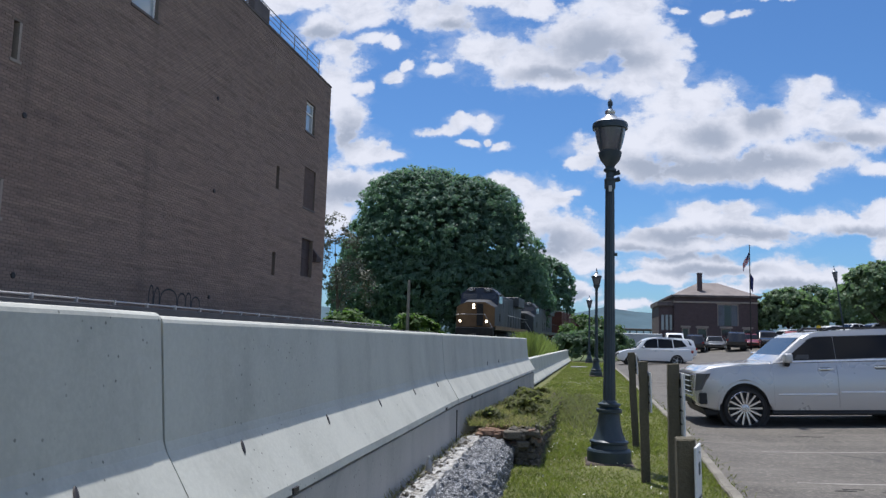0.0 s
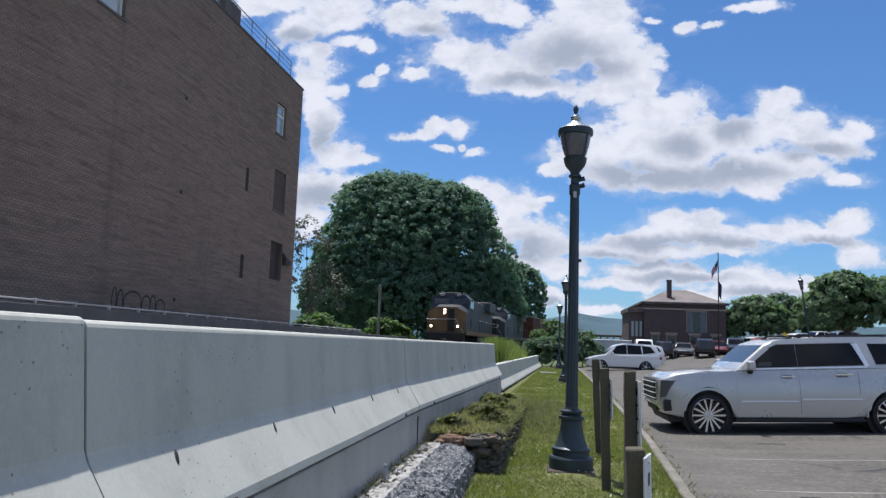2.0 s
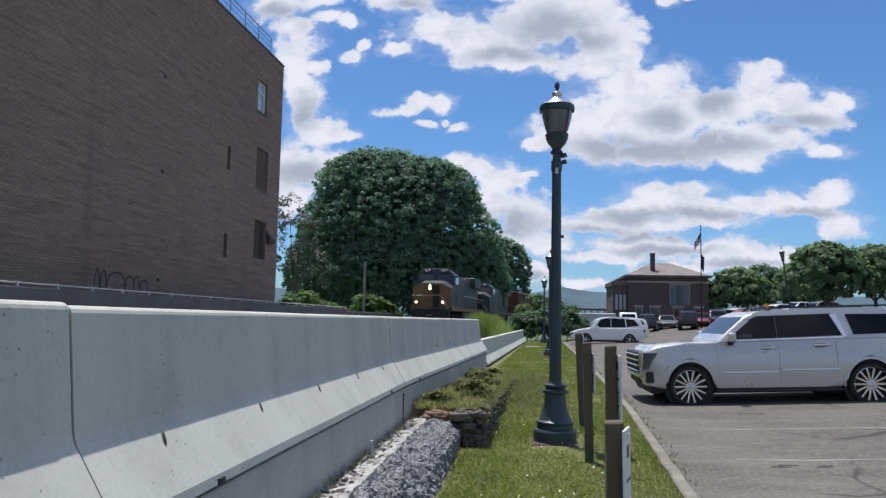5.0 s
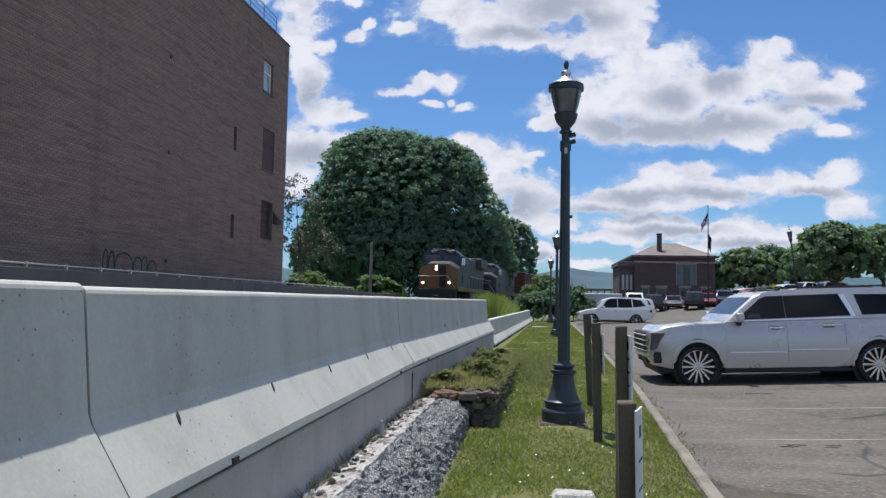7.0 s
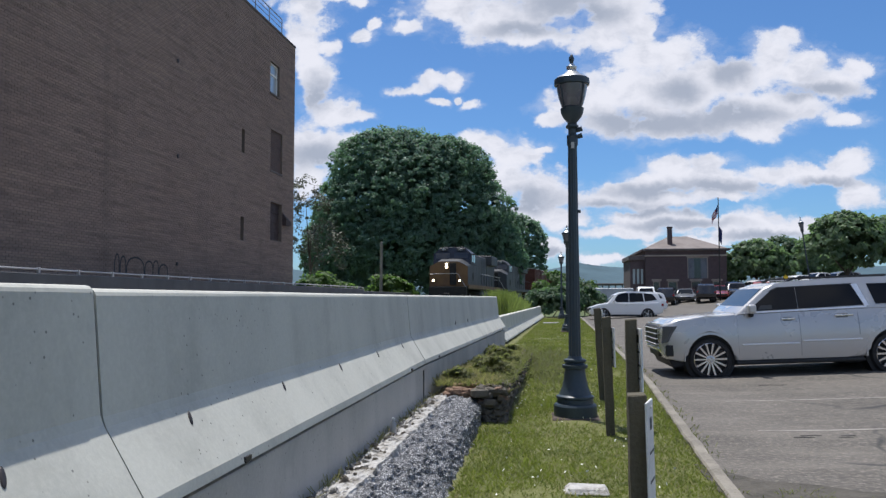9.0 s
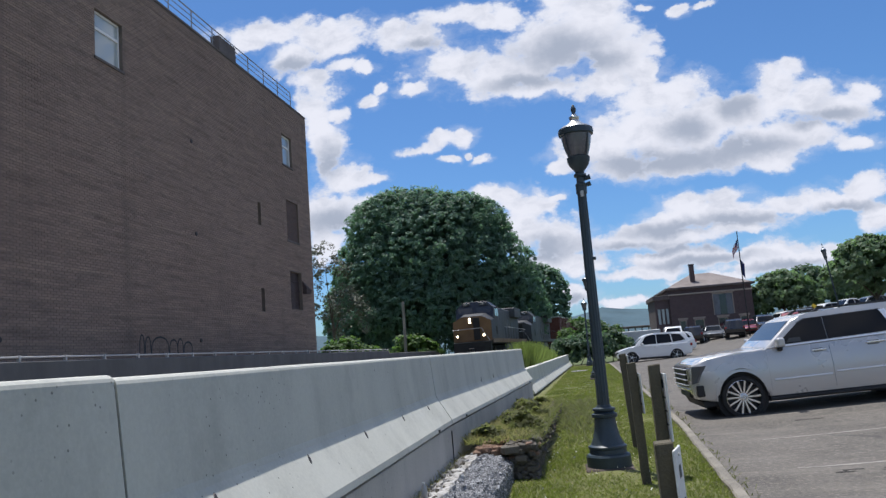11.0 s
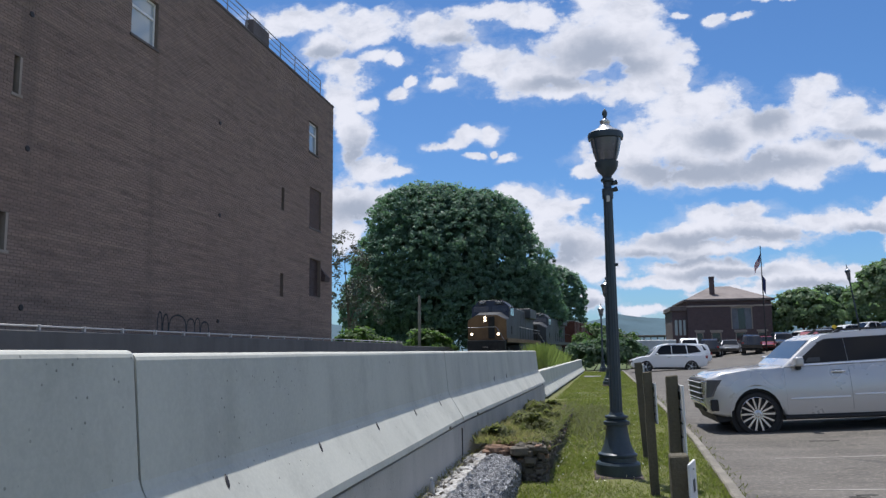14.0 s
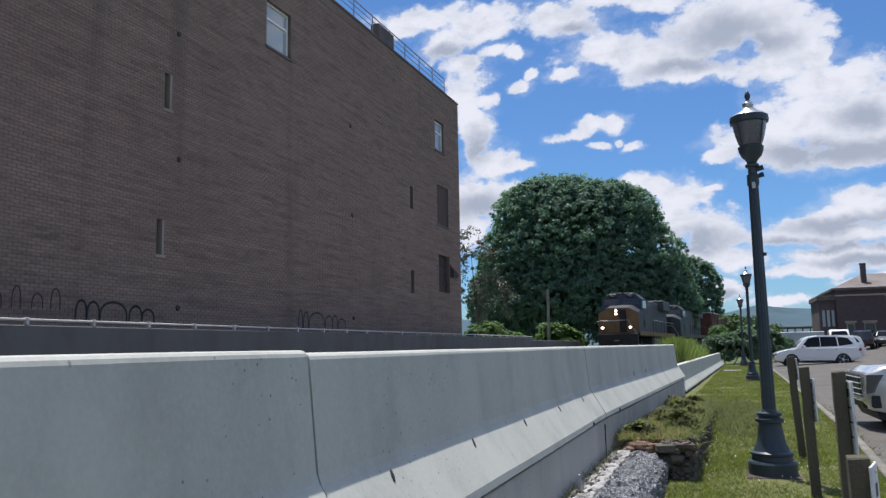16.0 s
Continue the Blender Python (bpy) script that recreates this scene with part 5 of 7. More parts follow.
def plain_car(name, m, paint, length, height, label, style="suv", near=False, group="cars parked in the far lot"):
    """A smaller car: body, cabin, glass, wheels and lights."""
    t = thing(name, m, label, "van" if style == "van" else "car", group)
    k, H = length / 4.9, height
    r = 0.37 if style != "sedan" else 0.32
    fx, rx = 0.95 * k, (0.95 + 2.9) * k
    belt = H * (0.58 if style != "sedan" else 0.6)
    w = 0.94

    def narrow(x, z):
        return w - 0.12 * max(0, (0.5 - x) / 0.5) ** 2 - 0.06 * max(0, (x - length + 0.4) / 0.4) - 0.05 * max(0, (0.5 - z) / 0.3)

    nose = belt * (0.86 if style == "van" else 0.8)
    outline = [(0.08, 0.36), (0.0, 0.55), (0.05, nose * 0.88), (0.22, nose), (0.75 * k, nose + (belt - nose) * 0.72), (1.3 * k, belt), (length - 0.12, belt + 0.05), (length, 0.75), (length - 0.05, 0.42),
               *arc_under(rx, r + 0.07, r, 0.3, 8)[::-1], (rx - r - 0.2, 0.26), (fx + r + 0.2, 0.26), *arc_under(fx, r + 0.07, r, 0.3, 8)[::-1], (0.3, 0.3)]
    part("body", shell(bmesh.new(), outline, w, narrow, 0.05, 2), paint, t, smooth=True)
    if style == "van":
        cab = [(0.75 * k, belt - 0.02), (1.35 * k, H - 0.12), (1.6 * k, H), (length - 0.2, H), (length - 0.05, belt)]
        panes = [[(1.0 * k, belt + 0.05), (1.4 * k, H - 0.2), (1.95 * k, H - 0.2), (1.95 * k, belt + 0.05)]]
    elif style == "sedan":
        cab = [(1.25 * k, belt - 0.02), (2.05 * k, H - 0.06), (2.5 * k, H), (3.2 * k, H - 0.02), (4.2 * k, belt + 0.03)]
        panes = [[(1.65 * k, belt + 0.05), (2.15 * k, H - 0.1), (2.75 * k, H - 0.08), (2.75 * k, belt + 0.05)], [(2.82 * k, belt + 0.05), (2.82 * k, H - 0.08), (3.2 * k, H - 0.1), (3.75 * k, belt + 0.08)]]
    else:
        cab = [(1.15 * k, belt - 0.02), (1.75 * k, H - 0.2), (2.1 * k, H - 0.06), (2.6 * k, H), (3.5 * k, H - 0.01), (4.4 * k, H - 0.1), (4.62 * k, H - 0.2), (length - 0.1, belt)]
        panes = [[(1.55 * k, belt + 0.06), (1.95 * k, H - 0.2), (2.3 * k, H - 0.11), (2.62 * k, H - 0.1), (2.62 * k, belt + 0.08)], [(2.66 * k, belt + 0.08), (2.66 * k, H - 0.1), (3.55 * k, H - 0.12), (3.62 * k, belt + 0.1)], [(3.68 * k, belt + 0.11), (3.62 * k, H - 0.12), (4.2 * k, H - 0.18), (4.5 * k, belt + 0.22)]]
    side = lambda z: 0.9 - 0.24 * max(0, (z - belt)) / (H - belt) * (0.35 if style == "van" else 1)
    part("cabin", shell(bmesh.new(), cab, 0.9, lambda x, z: side(z), 0.05, 2), paint, t, smooth=True)
    for pts in panes:
        for s in (-1, 1):
            b = bmesh.new()
            a = [b.verts.new((x, s * (side(z) + 0.008), z)) for x, z in pts]
            c = [b.verts.new((x, s * (side(z) - 0.02), z)) for x, z in pts]
            b.faces.new(a), b.faces.new(c[::-1])
            for j in range(len(pts)):
                b.faces.new((a[j], a[(j + 1) % len(pts)], c[(j + 1) % len(pts)], c[j]))
            part("side_window", b, TINT, t)
    (x0, z0), (x1, z1) = cab[0], cab[1]
    b = bmesh.new()
    dx, dz = x1 - x0, z1 - z0
    ws = [b.verts.new((x0 + dx * f - 0.012 + o, y, z0 + dz * f + 0.012)) for o in (0, 0.03) for f, y in ((0.1, -0.78), (0.1, 0.78), (0.92, 0.64), (0.92, -0.64))]
    for f in ((0, 1, 2, 3), (7, 6, 5, 4), (0, 4, 5, 1), (1, 5, 6, 2), (2, 6, 7, 3), (3, 7, 4, 0)):
        b.faces.new([ws[j] for j in f])
    part("windscreen", b, TINT, t)
    for s in (-1, 1):
        for x in (fx, rx):
            part("wheel_arch_liner", tube(bmesh.new(), (x, s * 0.5, r), (x, s * 0.84, r), r + 0.055, n=14), TRIM, t)
            wheel(t, x, s * 0.9, r, s, 10 if near else 6, False)
        part("headlight", box(bmesh.new(), 0.02, 0.3, min(s * 0.6, s * 0.86), max(s * 0.6, s * 0.86), nose * 0.76, nose * 0.93, bevel=0.03), LENS, t)
        part("tail_light", box(bmesh.new(), length - 0.2, length + 0.012, min(s * 0.72, s * 0.9), max(s * 0.72, s * 0.9), belt - 0.2, belt - 0.02, bevel=0.02), RED_LENS, t)
        part("mirror", box(bmesh.new(), 1.62 * k, 1.76 * k, min(s * 0.9, s * 1.07), max(s * 0.9, s * 1.07), belt + 0.03, belt + 0.17, bevel=0.03), paint, t)
    part("grille", box(bmesh.new(), -0.012, 0.08, -0.5, 0.5, nose * 0.62, nose * 0.85, bevel=0.02), TRIM, t)
    if near:
        for s in (-1, 1):
            part("door_handle", box(bmesh.new(), 2.3, 2.48, min(s * 0.92, s * 0.955), max(s * 0.92, s * 0.955), belt - 0.12, belt - 0.09), CHROME, t)
            part("door_handle", box(bmesh.new(), 3.3, 3.48, min(s * 0.92, s * 0.955), max(s * 0.92, s * 0.955), belt - 0.1, belt - 0.07), CHROME, t)
            part("sill_trim", box(bmesh.new(), fx + 0.5, rx - 0.5, min(s * 0.8, s * 0.93), max(s * 0.8, s * 0.93), 0.24, 0.34), TRIM, t)
    part("underbody", box(bmesh.new(), 0.4, length - 0.4, -0.7, 0.7, 0.2, 0.36), TRIM, t)
    return t


def on_lot(x, y, turn):
    return Matrix.Translation((x, y, rise(x, y))) @ Matrix.Rotation(radians(turn), 4, "Z")


plain_car("crossover_car", on_lot(2.62, 52.4, 3), WHITE_PAINT, 4.75, 1.84, "white crossover car crossing the lot entrance", near=True)
plain_car("crossover_car", on_lot(5.0, 66, 2), WHITE_PAINT, 4.7, 1.8, "white crossover car parked behind another")
plain_car("van", on_lot(10.2, 82, 86), WHITE_PAINT, 5.0, 2.0, "white delivery van in front of the station", "van")
paints = [BLACK_PAINT, GREY_PAINT, BLACK_PAINT, RED_PAINT, BLACK_PAINT, RED_PAINT, GREY_PAINT, WHITE_PAINT]
names = ["black", "grey", "black", "dark red", "black", "dark red", "grey", "white"]
for k in range(8):
    x, y = 11.4 + 1.5 * k, 83.0 - 1.1 * k
    plain_car("suv" if k % 2 == 0 else "sedan", on_lot(x + 1.2, y, (256, 84, 262, 79, 88, 259, 83, 80)[k]), paints[k], 4.6, 1.72 if k % 2 == 0 else 1.48, f"{names[k]} car parked in a row before the station", "suv" if k % 2 == 0 else "sedan")
for k in range(5):
    x, y = 20.0 + 1.95 * k, 86 - 0.5 * k
    plain_car("sedan" if k % 2 else "suv", on_lot(x, y, 20), [WHITE_PAINT, GREY_PAINT, WHITE_PAINT, WHITE_PAINT, GREY_PAINT][k], 4.5, 1.6, "pale car on the raised parking beyond the lot", "sedan" if k % 2 else "suv")
plain_car("sedan", on_lot(24.6, 73.0, 70), WHITE_PAINT, 4.6, 1.55, "white sedan parked high on the slope", "sedan")
plain_car("suv", on_lot(22.4, 74.0, 72), GREY_PAINT, 4.6, 1.6, "grey car parked high on the slope", "suv")

# ---- train ----
LOCO_GREY = mat("loco_grey", (0.034, 0.037, 0.041), 0.6, spots=0.45, size=0.9, grain=12, bump=0.15, dark=(0.062, 0.06, 0.056), streak=0.3)
LOCO_YELLOW = mat("loco_ochre", (0.17, 0.092, 0.034), 0.6, spots=0.55, size=0.6, grain=14, bump=0.15, dark=(0.12, 0.065, 0.03))
LOCO_BLUE = mat("loco_blue", (0.014, 0.02, 0.034), 0.4, spots=0.3, size=0.6, bump=0.1)
UNDER = mat("under_frame_grime", (0.022, 0.02, 0.018), 0.9, spots=0.4, size=0.4)
BOXCAR = mat("boxcar_brown", (0.11, 0.035, 0.026), 0.75, spots=0.4, size=1.2, grain=8, bump=0.2)
TRAILER = mat("trailer_grey", (0.42, 0.44, 0.45), 0.5, 0.3, spots=0.3, size=1.5, grain=6, bump=0.1)
HEADLIGHT = lit("headlight_on", (1.0, 0.78, 0.5), 5.0)
BOARD = mat("number_board", (0.04, 0.04, 0.042), 0.5, spots=0.1, bump=0)


def bogie(t, y, n):
    b = part("truck", boxes((-1.2, -1.05, y - 1.9, y + 1.9, 0.45, 0.75), (1.05, 1.2, y - 1.9, y + 1.9, 0.45, 0.75), (-1.1, 1.1, y - 0.3, y + 0.3, 0.4, 0.95), bevel=0.03), UNDER, t)
    for k in range(n):
        yy = y + (k - (n - 1) / 2) * 1.75
        for s in (-0.75, 0.75):
            part("wheel", lathe(bmesh.new(), [(0.56, -0.02), (0.54, 0.0), (0.52, 0.1), (0.2, 0.12)], 20, Matrix.Translation((s, yy, 0.53)) @ Matrix.Rotation(radians(90 if s > 0 else -90), 4, "Y")), UNDER, b)


def locomotive(m, lead):
    t = thing("locomotive", m, "grey freight locomotive with an ochre nose and lit headlights" if lead else "dark grey freight locomotive coupled behind the first", "train", "train on the track")
    L = 22.0
    # walkway and frame
    part("frame", boxes((-1.5, 1.5, 0.7, L, 1.3, 1.62), bevel=0.03), UNDER, t)
    part("side_sill", boxes((1.5, 1.55, 0.9, L - 0.3, 1.35, 1.66), (-1.55, -1.5, 0.9, L - 0.3, 1.35, 1.66)), LOCO_YELLOW if lead else LOCO_GREY, t, "ochre stripe along the sill")
    part("fuel_tank", boxes((-1.45, 1.45, 8.3, 13.4, 0.35, 1.3), bevel=0.15), LOCO_GREY, t)
    bogie(t, 4.0, 3), bogie(t, L - 4.0, 3)
    part("pilot", boxes((-1.45, 1.45, 0.15, 0.75, 0.18, 1.5), bevel=0.05), UNDER, t, "black snow plough and pilot")
    part("coupler", boxes((-0.18, 0.18, -0.5, 0.3, 0.72, 1.0), bevel=0.05), UNDER, t)
    # nose: sloped top, tapered sides
    bm = bmesh.new()
    front = [(-1.5, 1.5), (1.5, 1.5), (1.5, 3.05), (0.75, 3.42), (-0.75, 3.42), (-1.5, 3.05)]
    rear = [(-1.5, 1.5), (1.5, 1.5), (1.5, 3.25), (0.85, 3.72), (-0.85, 3.72), (-1.5, 3.25)]
    a = [bm.verts.new((x, 0.55 + 0.1 * abs(x) / 1.5, z)) for x, z in front]
    b = [bm.verts.new((x, 2.3, z)) for x, z in rear]
    bm.faces.new(a[::-1]), bm.faces.new(b)
    for k in range(6):
        bm.faces.new((a[k], a[(k + 1) % 6], b[(k + 1) % 6], b[k]))
    bmesh.ops.bevel(bm, geom=[e for e in bm.edges], offset=0.04, segments=2, affect="EDGES")
    bm.faces.ensure_lookup_table()
    nose = part("nose", bm, [LOCO_YELLOW, LOCO_GREY], t, "ochre front nose")
    for f in nose.data.polygons:
        f.material_index = 1 if f.normal.y > -0.5 and lead else (0 if lead else 1)
    part("nose_door", boxes((0.12, 0.62, 0.50, 0.56, 1.62, 3.3), bevel=0.015), UNDER, nose, "dark nose door")
    part("nose_rail", tube(tube(tube(bmesh.new(), (-1.5, 0.42, 2.45), (0.75, 0.42, 2.5), 0.02, n=6), (0.75, 0.42, 2.5), (1.35, 0.42, 1.5), 0.02, n=6), (-1.5, 0.42, 2.45), (-1.5, 0.55, 2.45), 0.02, n=6), PIPE, nose, "pale handrail across the nose")
    # cab
    bm = bmesh.new()
    low = [(-1.5, 3.2), (1.5, 3.2), (1.5, 4.1), (0.95, 4.6), (-0.95, 4.6), (-1.5, 4.1)]
    a = [bm.verts.new((x, 2.05 + 0.35 * (z - 3.2) / 1.4, z)) for x, z in low]
    b = [bm.verts.new((x, 5.0, z)) for x, z in low]
    bm.faces.new(a[::-1]), bm.faces.new(b)
    for k in range(6):
        bm.faces.new((a[k], a[(k + 1) % 6], b[(k + 1) % 6], b[k]))
    bmesh.ops.bevel(bm, geom=[e for e in bm.edges], offset=0.05, segments=2, affect="EDGES")
    cab = part("cab", bm, [LOCO_BLUE, LOCO_GREY], t, "dark blue cab front")
    for f in cab.data.polygons:
        f.material_index = 1 if abs(f.normal.x) > 0.9 or not lead else 0
    part("cab_side_lower", boxes((-1.5, 1.5, 2.28, 5.0, 1.62, 3.22)), LOCO_GREY, cab)
    part("cab_roof", boxes((-0.9, 0.9, 2.5, 5.0, 4.59, 4.66), bevel=0.02), LOCO_GREY, cab, "pale weathered cab roof")
    for x0, x1 in ((-1.3, -0.15), (0.15, 1.3)):
        bm = bmesh.new()
        y = lambda z: 2.05 + 0.35 * (z - 3.2) / 1.4
        a = [bm.verts.new((x, y(z) + o, z)) for o in (-0.02, 0.03) for x, z in ((x0, 3.72), (x1, 3.72), (x1, 4.15), (x0, 4.15))]
        for f in ((0, 1, 2, 3), (7, 6, 5, 4), (0, 4, 5, 1), (1, 5, 6, 2), (2, 6, 7, 3), (3, 7, 4, 0)):
            bm.faces.new([a[k] for k in f])
        part("windscreen", bm, DARK_PANE, cab)
    for s in (-1, 1):
        for y0 in (2.75, 3.6):
            w = part("cab_window", boxes((min(s * 1.49, s * 1.515), max(s * 1.49, s * 1.515), y0, y0 + 0.65, 3.45, 4.05)), DARK_PANE, cab)
            part("window_shade", boxes((min(s * 1.5, s * 1.7), max(s * 1.5, s * 1.7), y0 - 0.05, y0 + 0.7, 4.07, 4.1)), LOCO_GREY, w)
        part("cab_vent", boxes((min(s * 1.495, s * 1.52), max(s * 1.495, s * 1.52), 3.0, 3.4, 2.0, 2.6)), UNDER, cab)
    for x in (-1.0, 0.35):
        nb = part("number_board", boxes((x, x + 0.65, 2.22, 2.34, 4.33, 4.55), bevel=0.02), BOARD, cab, "dark number board with pale digits")
        ft = bpy.data.curves.new("digits", "FONT")
        ft.body, ft.size, ft.extrude, ft.align_x = "882", 0.22, 0.003, "CENTER"
        ft.materials.append(PALE)
        d = new("digits", ft)
        d.parent = nb
        d.matrix_local = Matrix.Translation((x + 0.325, 2.212, 4.36)) @ Matrix.Rotation(radians(90), 4, "X")
    part("horn", tube(bmesh.new(), (0.1, 3.0, 4.65), (0.1, 3.0, 4.95), 0.03), UNDER, cab)
    # lights
    for x, y, z in ((-0.12, 0.50, 3.2), (-0.12, 0.50, 2.98), (-1.15, 0.46, 1.95), (0.9, 0.46, 1.95)):
        h = part("headlight", lathe(bmesh.new(), [(0.13, 0), (0.13, 0.08), (0.1, 0.1)], 14, Matrix.Translation((x, y + 0.08, z)) @ Matrix.Rotation(radians(90), 4, "X")), UNDER, t)
        part("lens", lathe(bmesh.new(), [(0.1, 0.1), (0.09, 0.115)], 14, Matrix.Translation((x, y + 0.08, z)) @ Matrix.Rotation(radians(90), 4, "X")), HEADLIGHT if lead else BOARD, h)
    # long hood
    part("long_hood", boxes((-0.95, 0.95, 5.02, 15.0, 1.6, 4.35), bevel=0.08), LOCO_GREY, t)
    part("radiator_hood", boxes((-1.45, 1.45, 15.02, 19.3, 3.7, 4.62), (-0.95, 0.95, 15.02, L - 1.2, 1.6, 4.2), bevel=0.06), LOCO_GREY, t, "wide flared radiator hood")
    part("inverter_cabinet", boxes((-1.5, 1.5, 5.02, 7.4, 1.62, 3.9), bevel=0.04), LOCO_GREY, t)
    part("exhaust", boxes((-0.5, 0.5, 9.5, 11.5, 4.35, 4.6), bevel=0.05), UNDER, t)
    for k in range(7):
        for s in (-1, 1):
            part("hood_door", boxes((min(s * 0.95, s * 0.975), max(s * 0.95, s * 0.975), 7.7 + k, 8.6 + k, 1.9, 4.0), bevel=0.008), LOCO_GREY, t)
    for s in (-1, 1):
        hr = part("handrail", tube(bmesh.new(), (s * 1.5, 7.6, 2.65), (s * 1.5, L - 0.6, 2.65), 0.02, n=6), PIPE if lead else LOCO_GREY, t)
        for k in range(9):
            part("stanchion", tube(bmesh.new(), (s * 1.5, 7.7 + 1.7 * k, 1.62), (s * 1.5, 7.7 + 1.7 * k, 2.65), 0.018, n=5), LOCO_GREY, hr)
    return t


def box_car(name, m, paint, length, height, label, ribs):
    t = thing(name, m, label, "train car", "train on the track")
    part("body", boxes((-1.5, 1.5, 0.3, length - 0.3, 1.15, height), bevel=0.05), paint, t)
    part("roof", extrude_xz(bmesh.new(), [(-1.52, height), (-1.2, height + 0.1), (0, height + 0.16), (1.2, height + 0.1), (1.52, height)], 0.3, length - 0.3), TRAILER, t, "pale metal roof")
    for k in range(ribs):
        y = 0.6 + (length - 1.2) * k / (ribs - 1)
        for s in (-1, 1):
            part("rib", boxes((min(s * 1.49, s * 1.56), max(s * 1.49, s * 1.56), y - 0.06, y + 0.06, 1.2, height - 0.05)), paint, t)
    for s in (-1, 1):
        part("sliding_door", boxes((min(s * 1.49, s * 1.58), max(s * 1.49, s * 1.58), length / 2 - 1.5, length / 2 + 1.5, 1.25, height - 0.3), bevel=0.01), paint, t)
    part("under_frame", boxes((-0.4, 0.4, -0.3, length + 0.3, 0.75, 1.15)), UNDER, t)
    bogie(t, 2.2, 2), bogie(t, length - 2.2, 2)
    return t


FRONT = 58.6
locomotive(track_pose(FRONT, RAIL_Z), True)
locomotive(track_pose(FRONT + 22.7, RAIL_Z), False)
box_car("boxcar", track_pose(FRONT + 45.6, RAIL_Z), BOXCAR, 15.5, 4.5, "rust brown boxcar with a pale roof", 12)
box_car("boxcar", track_pose(FRONT + 62.0, RAIL_Z), BOXCAR, 15.5, 4.3, "rust brown boxcar further back in the train", 12)
box_car("trailer_car", track_pose(FRONT + 78.4, RAIL_Z), TRAILER, 17.0, 4.6, "pale grey slatted freight car", 30)

# ---- station building and its surroundings ----
ST_BRICK = brick_mat("station_brick", (0.118, 0.078, 0.078), (0.09, 0.063, 0.065), (0.11, 0.095, 0.094), axes=(0, 2), stain=0.3)
ROOF_TILE = mat("station_roof", (0.2, 0.17, 0.155), 0.85, spots=0.3, size=1.5, grain=5, bump=0.4)
CREAM = mat("cream_trim", (0.35, 0.3, 0.25), 0.7, spots=0.2)
g = rise(15, 90)
station = thing("station_building", Matrix.Translation((1.58, 90, g)) @ Matrix.Diagonal((0.905, 1, 1, 1)), "low dark brick station with a hipped roof and chimney", "building")
holes = [(15.6, 18.1, 2.7 - 0.2, 4.9), (11.4, 12.3, 0.4, 2.2), (13.2, 14.4, 0.3, 2.2), (16.0, 17.2, 0.3, 2.2), (18.6, 19.6, 0.3, 2.2)]
part("wall", wall_panel(bmesh.new(), lambda u, v, d: (u, d, v), 10.5, 20.3, -0.4, 5.6, holes, 0.35), ST_BRICK, station)
part("side_wall", wall_panel(bmesh.new(), lambda u, v, d: (10.5 + d, u, v), 0.355, 12, -0.4, 5.6, [], 0.35), ST_BRICK, station)
part("side_wall", wall_panel(bmesh.new(), lambda u, v, d: (20.3 - d, u, v), 0.355, 12, -0.4, 5.6, [], 0.35), ST_BRICK, station)
part("eave", boxes((10.1, 20.7, -0.4, 12.4, 5.6, 5.85), bevel=0.03), COPING, station)
part("cornice", boxes((10.4, 20.4, -0.12, -0.004, 4.98, 5.15), bevel=0.02), CREAM, station, "pale band under the eave")
bm = bmesh.new()
e = [bm.verts.new(p) for p in ((10.3, -0.2, 5.85), (20.5, -0.2, 5.85), (20.5, 12.2, 5.85), (10.3, 12.2, 5.85), (14.2, 5, 7.6), (16.6, 5, 7.6), (16.6, 7, 7.6), (14.2, 7, 7.6))]
for f in ((0, 1, 5, 4), (1, 2, 6, 5), (2, 3, 7, 6), (3, 0, 4, 7), (4, 5, 6, 7), (3, 2, 1, 0)):
    bm.faces.new([e[k] for k in f])
part("hip_roof", bm, ROOF_TILE, station, "grey hipped roof")
ch = part("chimney", boxes((13.55, 14.1, 1.4, 2.0, 5.85, 8.35), bevel=0.02), ST_BRICK, station)
part("chimney_cap", boxes((13.5, 14.15, 1.35, 2.05, 8.352, 8.48), bevel=0.02), COPING, ch)
part("porch", wall_panel(bmesh.new(), lambda u, v, d: (u, 0.4 + d, v), 8.7, 10.46, -0.4, 4.6, [(9.0, 9.35, 1.9, 3.6), (9.5, 9.85, 1.9, 3.6), (10.0, 10.3, 1.9, 3.6)], 0.3), ST_BRICK, station, "lower side bay")
part("porch_roof", boxes((8.5, 10.48, 0.1, 8, 4.6, 5.1), bevel=0.03), COPING, station)
part("porch_side", wall_panel(bmesh.new(), lambda u, v, d: (8.7 + d, u, v), 0.72, 8, -0.4, 4.6, [], 0.3), ST_BRICK, station)
for k in range(3):
    part("porch_window", boxes((9.0 + 0.5 * k, 9.33 + 0.5 * k, 0.55, 0.58, 1.9, 3.6)), PANE, station)
for a, b, c, d in holes:
    w = part("window", boxes((a, b, 0.2, 0.22, c, d)), DARK_PANE, station)
    part("window_bar", boxes((a, a + 0.12, 0.1, 0.19, c, d), (b - 0.12, b, 0.1, 0.19, c, d), (a + 0.12, b - 0.12, 0.1, 0.19, d - 0.12, d)), CREAM, w)
    if b - a > 2:
        for x in (a + 0.12, b - 0.85):
            part("curtain", boxes((x, x + 0.72, 0.16, 0.185, c, d - 0.1)), mat("faded_curtain", (0.15, 0.17, 0.19), 0.8, spots=0.3, size=0.4), w, "faded grey-blue curtain")
    part("lintel", boxes((a - 0.15, b + 0.15, -0.05, -0.003, d + 0.01, d + 0.22)), CREAM, w)

